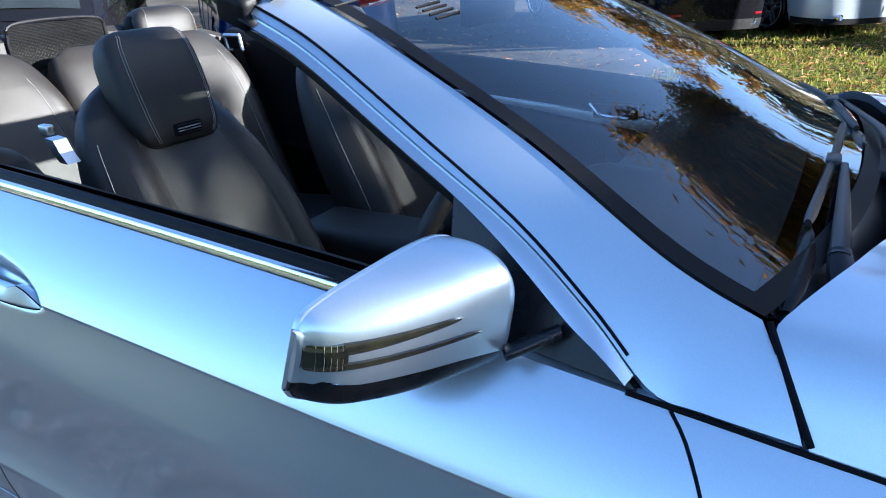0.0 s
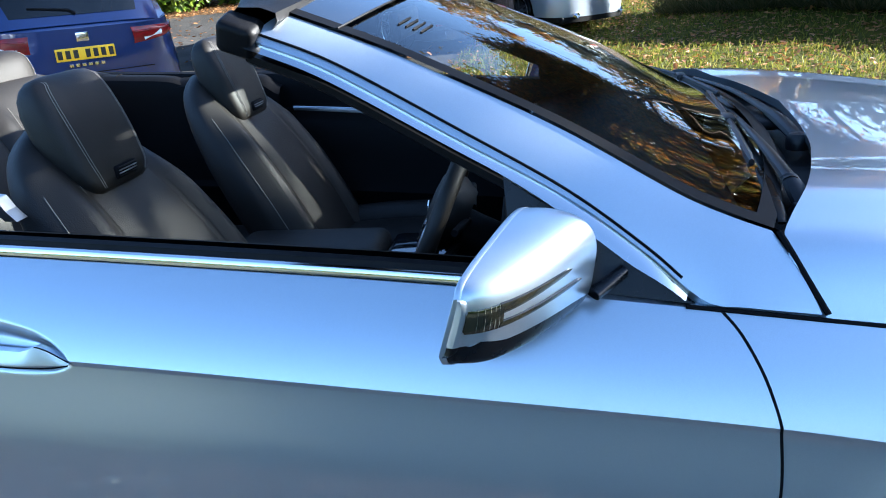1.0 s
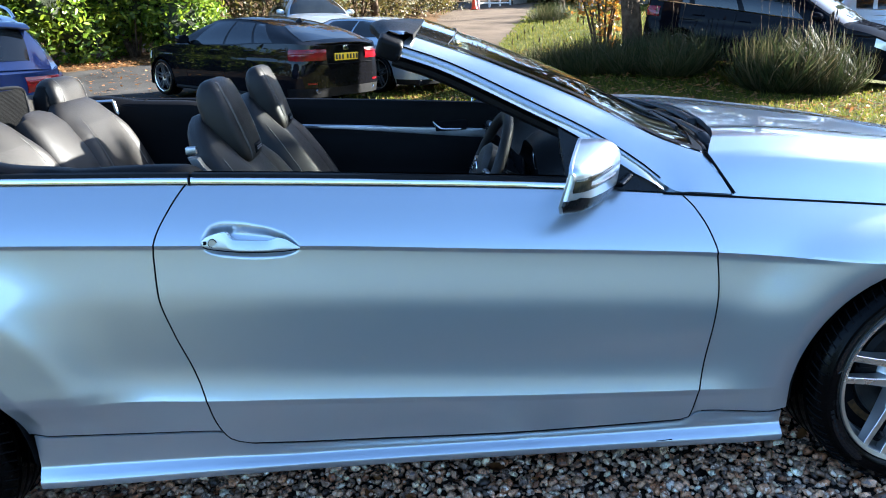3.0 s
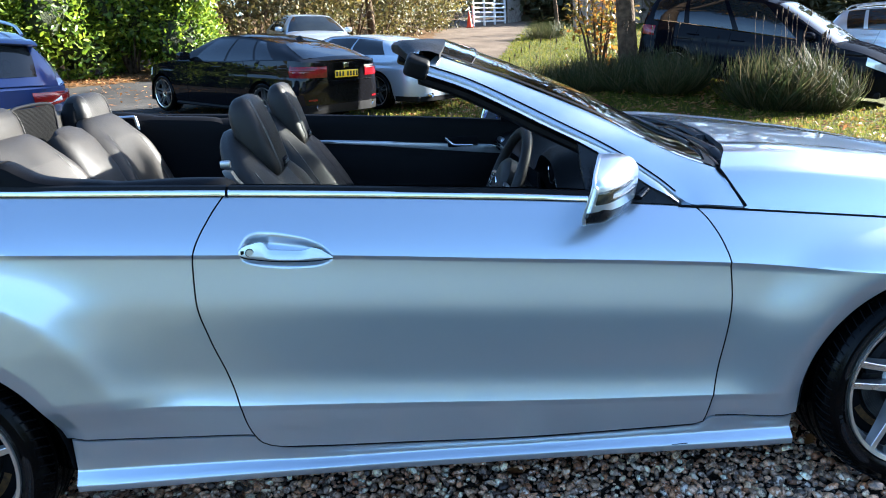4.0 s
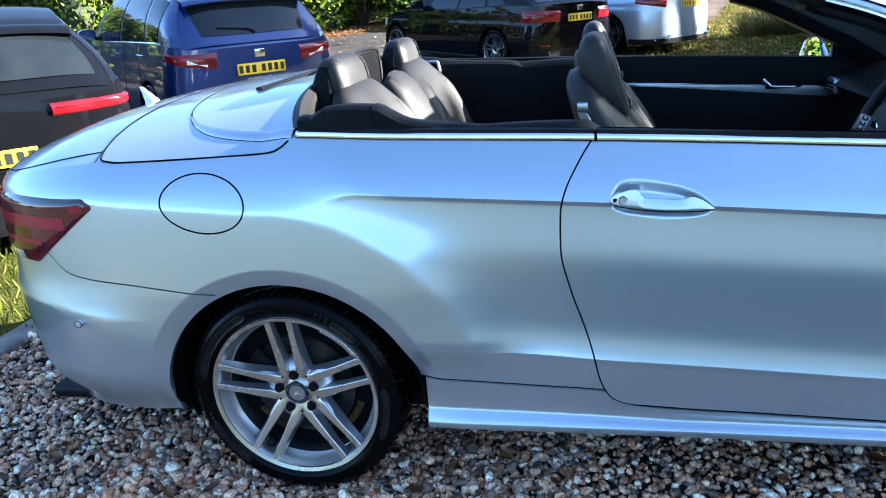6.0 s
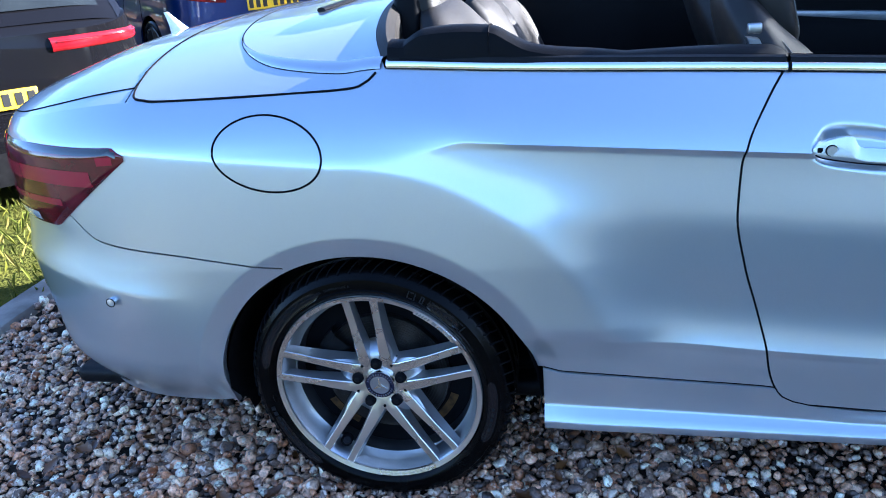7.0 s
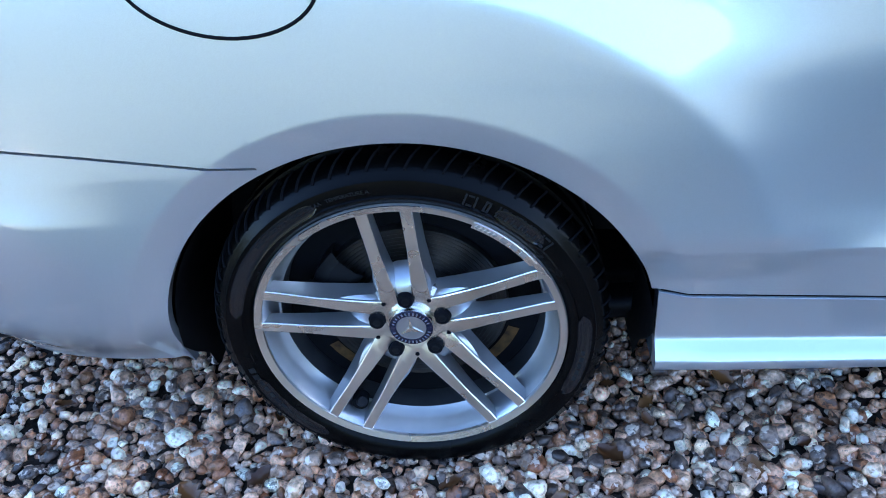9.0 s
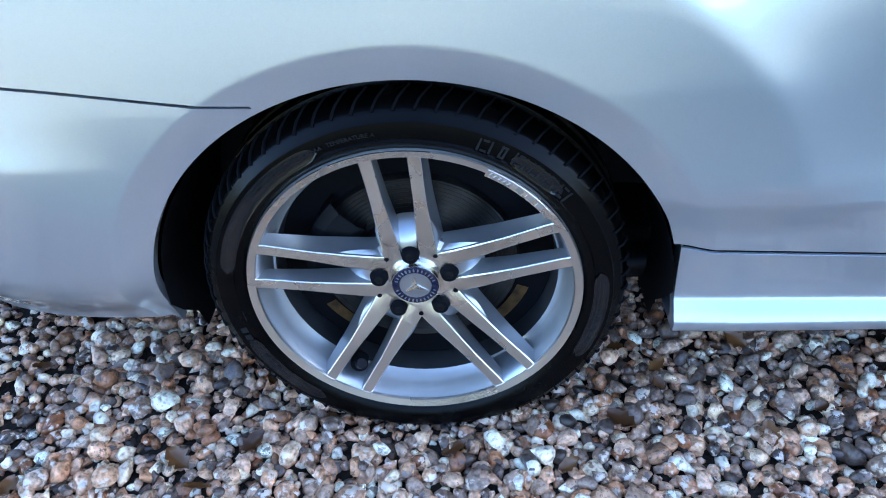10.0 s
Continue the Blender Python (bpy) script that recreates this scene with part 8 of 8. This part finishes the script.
rng = random.Random(11)
tree("oak_tree", "young oak in autumn leaf beside the lawn", (5.95, 11.5), 5.0, rng, 0.205, 80000, 0.15, OAK, 1.5)
rng = random.Random(23)
tree("oak_tree", "half-bare tree behind the parked people carrier", (9.9, 14.4), 6.6, rng, 0.16, 9000, 0.16, OAK, 1.0)
rng = random.Random(29)
tree("oak_tree", "tall autumn tree among the scrub", (0.8, 27.5), 6.5, rng, 0.16, 9000, 0.28, OAK, 1.0)
rng = random.Random(31)
tree("oak_tree", "tall tree with thinning brown leaves beside the yard", (17.5, 5.6), 6.0, rng, 0.20, 900, 0.17, OAK, 1.0)
rng = random.Random(37)
tree("oak_tree", "slim young tree beside the drive", (9.2, 32.0), 3.6, rng, 0.10, 900, 0.18, OAK, 0.8)


def bush(name, label, at, rx, ry, h, leaves, length, mat, rng, shape=LEAF, group="", z0=None, core=True):
    """A dense evergreen: leaves over lobes, thick enough to hide the dark stems within."""
    z = ground_z(*at) if z0 is None else z0
    root = thing(name, (at[0], at[1], z), label, "shrub", group)
    lobes = [(Vector((rng.uniform(-0.6, 0.6) * rx, rng.uniform(-0.6, 0.6) * ry, rng.uniform(0.2, 0.85) * h)), rng.uniform(0.45, 0.7)) for _ in range(14)]
    places = []
    for _ in range(leaves):
        c, r = lobes[rng.randrange(len(lobes))]
        n = Vector((rng.gauss(0, 1), rng.gauss(0, 1), rng.gauss(0.15, 0.9))).normalized()
        p = c + Vector((n.x * rx * r, n.y * ry * r, n.z * h * 0.32)) * rng.uniform(0.72, 1.05)
        p.z = max(0.06, p.z)
        d = (n * 0.5 + Vector((rng.gauss(0, 0.7), rng.gauss(0, 0.7), rng.gauss(0.1, 0.6)))).normalized()
        places.append(((p.x + at[0], p.y + at[1], p.z + z), d[:], (n + Vector((0, 0, 0.6)))[:], length * rng.uniform(0.7, 1.3)))
    leaf_mesh("foliage", places, shape, mat, root, "", "")
    # dark blobs within the lobes give the depth its shade by colour
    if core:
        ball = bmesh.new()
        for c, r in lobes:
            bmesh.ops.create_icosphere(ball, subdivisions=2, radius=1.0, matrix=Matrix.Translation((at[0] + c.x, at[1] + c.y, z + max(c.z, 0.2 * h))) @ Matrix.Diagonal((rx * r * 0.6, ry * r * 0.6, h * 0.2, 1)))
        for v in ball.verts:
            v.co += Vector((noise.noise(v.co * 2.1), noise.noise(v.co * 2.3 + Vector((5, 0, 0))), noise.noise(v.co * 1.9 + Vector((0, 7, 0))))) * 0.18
        tagged(part("shade_core", ball, SHADELEAF, root, "dark core standing for the shade inside the shrub", smooth=False), "", "", "", "stuff")
    bm = bmesh.new()
    for k in range(9):
        a = rng.uniform(0, math.tau)
        tube(smooth_path([(at[0] + 0.1 * math.cos(a), at[1] + 0.1 * math.sin(a), z - 0.05), (at[0] + 0.4 * rx * math.cos(a), at[1] + 0.4 * ry * math.sin(a), z + 0.45 * h), (at[0] + 0.75 * rx * math.cos(a), at[1] + 0.75 * ry * math.sin(a), z + 0.8 * h)], 6), [0.04, 0.035, 0.03, 0.022, 0.015, 0.01], 5, bm=bm)
    tagged(part("stem", bm, BARK, root, sharp=None), "", "", "", "stuff")
    return root


rng = random.Random(2)
hx = [(-17.5, 10.9), (-15.6, 12.0), (-13.8, 13.1), (-12.0, 14.2), (-10.3, 15.4), (-8.9, 16.6), (-7.7, 17.6), (-5.9, 19.2), (-4.9, 19.9)]
for i, (x, y) in enumerate(hx):
    bush("laurel_hedge", "sunlit glossy green laurel hedge", (x, y), 1.45, 1.25, 3.5, 13000 if x > -9 else 8000, 0.165, LAUREL, rng, LEAF, "laurel hedge")
# rough scrub on the bank behind the cars
for i, (x, y, h) in enumerate(((-3.2, 22.6, 3.2), (-1.5, 25.0, 3.0), (-2.6, 28.0, 4.0), (0.0, 27.5, 3.0), (1.2, 31.0, 3.0), (-1.0, 33.5, 4.5), (2.6, 34.5, 2.6), (4.0, 37.5, 2.8), (1.0, 38.0, 4.5), (-5.5, 24.0, 4.5), (-8.5, 23.0, 4.5), (-12.0, 19.5, 4.5))):
    bush("scrub", "tangled autumn scrub, yellow and brown", (x, y), 1.9, 1.7, h, 3600, 0.15, SCRUB, rng, LEAF, "scrub on the bank", core=False)


def clump(label, at, n, h, r, rng, seeds=0, lean=0.0):
    z = ground_z(*at)
    root = thing("ornamental_grass", (at[0], at[1], z), label, "grass", "tall grasses by the lawn")
    places = []
    for _ in range(int(n * 4.0)):
        a = rng.uniform(0, math.tau)
        rr = r * math.sqrt(rng.random()) * 0.9
        out = Vector((math.cos(a), math.sin(a), 0))
        tip = out * rng.uniform(0.0, 1.2) + Vector((lean, 0, 1)) + Vector((rng.gauss(0, 0.45), rng.gauss(0, 0.45), 0))
        places.append(((at[0] + rr * math.cos(a), at[1] + rr * math.sin(a), z - 0.02), tip.normalized()[:], (out + Vector((0, 0, 0.2)))[:], h * rng.uniform(0.25, 0.95)))
    leaf_mesh("blades", places, NARROW, BLADE, root, "", "", True)
    if seeds:
        bm = bmesh.new()
        for _ in range(seeds):
            a, rr = rng.uniform(0, math.tau), r * rng.random() * 0.7
            p = Vector((at[0] + rr * math.cos(a), at[1] + rr * math.sin(a), z))
            q = p + Vector((rng.gauss(0, 0.12), rng.gauss(0, 0.12), h * rng.uniform(1.1, 1.4)))
            tube([p, p.lerp(q, 0.6), q], [0.004, 0.003, 0.003], 4, bm=bm)
            tube([q - Vector((0, 0, 0.05)), q, q + Vector((0.005, 0, 0.06))], [0.004, 0.016, 0.004], 5, bm=bm)
        part("seed_heads", bm, BARK, root, "dry brown seed heads", sharp=None)
    return root


rng = random.Random(8)
for (x, y), n, h, r in (((3.95, 12.7), 300, 0.65, 0.5), ((4.5, 12.1), 420, 0.8, 0.6), ((5.1, 11.5), 520, 0.85, 0.6), ((5.75, 11.0), 460, 0.85, 0.55), ((6.35, 10.6), 560, 0.95, 0.6)):
    clump("clump of tall green-brown ornamental grass", (x, y), n, h, r, rng, 4)
for (x, y), n, h, r in (((7.75, 9.35), 760, 1.15, 0.55), ((8.3, 9.1), 420, 0.9, 0.45)):
    clump("clump of tall grass with dry seed heads", (x, y), n, h, r, rng, 9)
clump("low tuft of grass by the drive", (8.0, 29.0), 300, 0.9, 0.9, rng)
bush("copper_shrub", "small copper-leaved shrub beside the trunk", (6.0, 13.9), 0.8, 0.7, 2.2, 900, 0.13, OAK, rng, OAKLEAF, core=False)

# lawn blades and fallen leaves as joined sheets
rng = random.Random(14)
places, dead = [], []
while len(places) < 26000:
    x, y = rng.uniform(-3.6, 9.5), rng.uniform(-0.6, 16.0)
    if zone(x, y) == 1 and not (x > -1.5 and y < 2):
        v = Vector((rng.gauss(0, 0.5), rng.gauss(0, 0.5), 1)).normalized()
        places.append(((x, y, ground_z(x, y) - 0.015), v[:], (rng.gauss(0, 1), rng.gauss(0, 1), 0.3), rng.uniform(0.05, 0.10)))
while len(places) < 38000:
    x, y = rng.uniform(3.5, 15.0), rng.uniform(16.0, 36.0)
    if zone(x, y) == 1:
        v = Vector((rng.gauss(0, 0.5), rng.gauss(0, 0.5), 1)).normalized()
        places.append(((x, y, ground_z(x, y) - 0.015), v[:], (rng.gauss(0, 1), rng.gauss(0, 1), 0.3), rng.uniform(0.07, 0.14)))
GRASS = [(0, 0.03, 0), (0.5, 0.08, 0.0), (0.8, 0.05, 0.1), (1.0, 0, 0.2), (0.8, -0.05, 0.1), (0.5, -0.08, 0.0)]
tagged(leaf_mesh("lawn_grass", places, GRASS, LAWNBLADE, None, "short autumn lawn in sun and shade"), "", "grass")
while len(dead) < 12000:
    x, y = rng.uniform(-8, 9.5), rng.uniform(2.0, 18.5)
    k = zone(x, y)
    if k == 3 or (k == 1 and rng.random() < 0.6) or (k == 2 and rng.random() < 0.12):
        dead.append(((x, y, ground_z(x, y) + 0.012), (rng.gauss(0, 1), rng.gauss(0, 1), rng.gauss(0, 0.15)), (rng.gauss(0, 0.4), rng.gauss(0, 0.4), 1), rng.uniform(0.06, 0.11)))
tagged(leaf_mesh("fallen_leaves", dead, OAKLEAF, LEAF_BROWN, None, "brown leaves fallen over lawn and tarmac"), "", "leaves")

# woods that close the horizon all round, and the tall hedge across the yard behind the walk
def wood_band(name, label, pts, height, n, length, mat, rng, depth=2.5):
    places = []
    for _ in range(n):
        k = rng.randrange(len(pts) - 1)
        t = rng.random()
        x, y = lerp(pts[k][0], pts[k + 1][0], t) + rng.gauss(0, depth * 0.4), lerp(pts[k][1], pts[k + 1][1], t) + rng.gauss(0, depth * 0.4)
        top = height * (0.75 + 0.35 * noise.noise(Vector((x * 0.16, y * 0.16, 3.0))) + 0.12 * noise.noise(Vector((x * 0.7, y * 0.7, 1.0))))
        z = ground_z(x, y) + top * rng.random() ** 0.8
        places.append(((x, y, z), (rng.gauss(0, 1), rng.gauss(0, 1), rng.gauss(0, 0.6)), (rng.gauss(0, 0.6), rng.gauss(0, 0.6), 1), length * rng.uniform(0.6, 1.4)))
    return tagged(leaf_mesh(name, places, LEAF, mat, None, label), "", "woods")


# unseen evergreens, added only to block the low sun over the yard
rng = random.Random(19)
bush("shade_evergreen", "dense evergreen added out of view to shade the yard", (14.5, 2.6), 1.5, 1.5, 4.4, 9000, 0.45, WOODS, rng, LEAF)
bush("shade_evergreen", "second evergreen added out of view to block low sun", (14.5, 5.4), 1.6, 1.7, 5.2, 7000, 0.45, WOODS, rng, LEAF)
rng = random.Random(17)

ring = [(58 * math.cos(a), 20 + 52 * math.sin(a)) for a in spread(radians(-40), radians(205), 18)]
wood_band("far_woods", "autumn woods on the horizon", ring, 13.0, 26000, 1.5, WOODS, rng, 4.0)
wood_band("dense_thicket", "dark leafy thicket beyond the fence", [(9, 46), (16, 42), (24, 34), (30, 24), (34, 14)], 3.4, 12000, 0.6, WOODS, rng, 3.0)
back = [(-34, 2), (-24, -9), (-10, -13.5), (0, -14.5), (12, -14), (26, -9), (36, 2)]
wood_band("tall_hedge", "sunlit autumn hedge across the yard", back, 2.0, 26000, 0.45, LAUREL, rng, 1.6)


# ---- gate, fence, cone, edging, leaves on the shingle ----
gate = thing("field_gate", (6.75, 39.3, ground_z(6.75, 39.3)), "white-painted timber five-bar gate", "gate")
gz = ground_z(6.9, 40.5)
a, b = Vector((6.1, 38.6, 0)), Vector((8.3, 41.6, 0))
for k in range(6):
    z = gz + 0.15 + 0.24 * k
    part("rail", tube([a + Vector((0, 0, z)), b + Vector((0, 0, z))], 0.045, 6), WHITE, gate)
for t in (0.0, 0.33, 0.66, 1.0):
    p = a.lerp(b, t)
    part("post", tube([p + Vector((0, 0, gz - 0.3)), p + Vector((0, 0, gz + 1.5))], 0.06, 8), WHITE, gate)
shed = thing("tin_fence", (9.0, 42.6, ground_z(9, 42.6)), "grey corrugated metal fence beside the gate", "fence")
rows = [[(8.5 + 1.3 * i / 60, 41.8 + 2.2 * i / 60 + 0.03 * math.sin(i * 1.57), gz + z) for z in (-0.2, 1.45)] for i in range(61)]
part("sheet", grid(rows, flange=(0, 0.02, 0)), TIMBER, shed)
CONE_ORANGE = material("orange_cone_plastic", (0.75, 0.07, 0.02), 0.5)
cz_ = ground_z(5.8, 37.9)
cone = thing("traffic_cone", (5.8, 37.9, cz_), "orange traffic cone beside the gate", "cone")
part("body", lathe([(0.16, 0.03), (0.03, 0.85), (0.0, 0.86)], (5.8, 37.9, cz_), "z", 24), CONE_ORANGE, cone)
part("foot", block((5.6, 37.7, cz_), (6.0, 38.1, cz_ + 0.04), 0.01), CONE_ORANGE, cone)
for i, (x, y) in enumerate(((10.3, 33.0), (11.6, 36.0))):
    z = ground_z(x, y)
    p = thing("fence_post", (x, y, z), "weathered timber post by the drive", "post", "posts by the drive")
    part("shaft", tube([(x, y, z - 0.2), (x, y, z + 1.9)], 0.11, 8), TIMBER, p)
fence = thing("board_fence", (14, 40, ground_z(14, 40)), "dark timber boundary fence", "fence")
for k in range(14):
    x = 12.2 + 0.45 * k
    z = ground_z(x, 39.5)
    part("board", block((x, 39.5, z - 0.2), (x + 0.40, 39.56, z + 1.3), 0.01, 1), TIMBER, fence)
# timber edging between shingle and lawn
edging = thing("timber_edging", (-1.86, 1.0, 0), "weathered grey timber edging board beside the shingle", "edging")
for y0, y1 in ((-2.6, -0.32), (-0.30, 1.95)):
    part("board", block((-1.95, y0, -0.10), (-1.80, y1, 0.035), 0.012, 2), TIMBER, edging)

# single stones on top of the bed, and dead oak leaves among them
rng = random.Random(77)
loose = []
for v, f in FINE:
    me = bpy.data.meshes.new("pebble")
    me.from_pydata(v.tolist(), [], f.tolist())
    me.materials.append(STONE)
    me.polygons.foreach_set("use_smooth", [True] * len(me.polygons))
    loose.append(me)
for k in range(290):
    x, y = rng.uniform(-0.95, 1.0), rng.uniform(-1.40, -0.78)
    r = stone_size(rng) * 1.12
    ob = new("pebble", loose[k % len(loose)])
    ob.matrix_world = Matrix.Translation((x, y, 0.004 + r * 0.35)) @ (stone_turn(rng, r)).to_4x4()
    ob.parent = ground

leaf_meshes = []
for k in range(6):
    bm = bmesh.new()
    curl = rng.uniform(0.1, 0.35)
    rows = []
    for t in spread(0, 1, 9):
        w = (0.04 + 0.26 * math.sin(math.pi * min(1, t * 1.02)) ** 0.7 * (1 + 0.35 * math.sin(t * 22 + k))) * (1 if t < 0.98 else 0.2)
        rows.append([(t - 0.5, w * v, curl * (v * v * 0.5 + (t - 0.5) ** 2 * 0.8) + rng.uniform(-0.015, 0.015)) for v in (-1, -0.5, 0, 0.5, 1)])
    grid(rows, bm=bm)
    me = bpy.data.meshes.new("dead_leaf")
    bm.to_mesh(me)
    bm.free()
    me.materials.append(WETLEAF)
    me.polygons.foreach_set("use_smooth", [True] * len(me.polygons))
    leaf_meshes.append(me)
for k in range(120):
    x, y = (rng.uniform(-1.2, 1.1), rng.uniform(-1.5, -0.62)) if k < 90 else (rng.uniform(1.1, 3.0), rng.uniform(-1.5, -0.5))
    ob = new("dead_leaf", leaf_meshes[k % 6])
    ob.matrix_world = Matrix.Translation((x, y, 0.018)) @ Euler((rng.gauss(0, 0.35), rng.gauss(0, 0.35), rng.uniform(0, 6.28))).to_matrix().to_4x4() @ Matrix.Scale(rng.uniform(0.022, 0.06), 4)
    tagged(ob, "curled brown oak leaf lying on the shingle", "leaf", "dead leaves on the shingle")
# a sprig of weed between the stones
weed = []
for k in range(26):
    a = rng.uniform(0, math.tau)
    weed.append(((0.0 + 0.03 * rng.gauss(0, 1), -1.215 + 0.02 * rng.gauss(0, 1), 0.012 + 0.012 * rng.random()), (math.cos(a), math.sin(a), 0.5), (0, 0, 1), rng.uniform(0.02, 0.035)))
tagged(leaf_mesh("weed", weed, OAKLEAF, BLADE, None, "small green weed growing between the stones", ""), "", "weed")
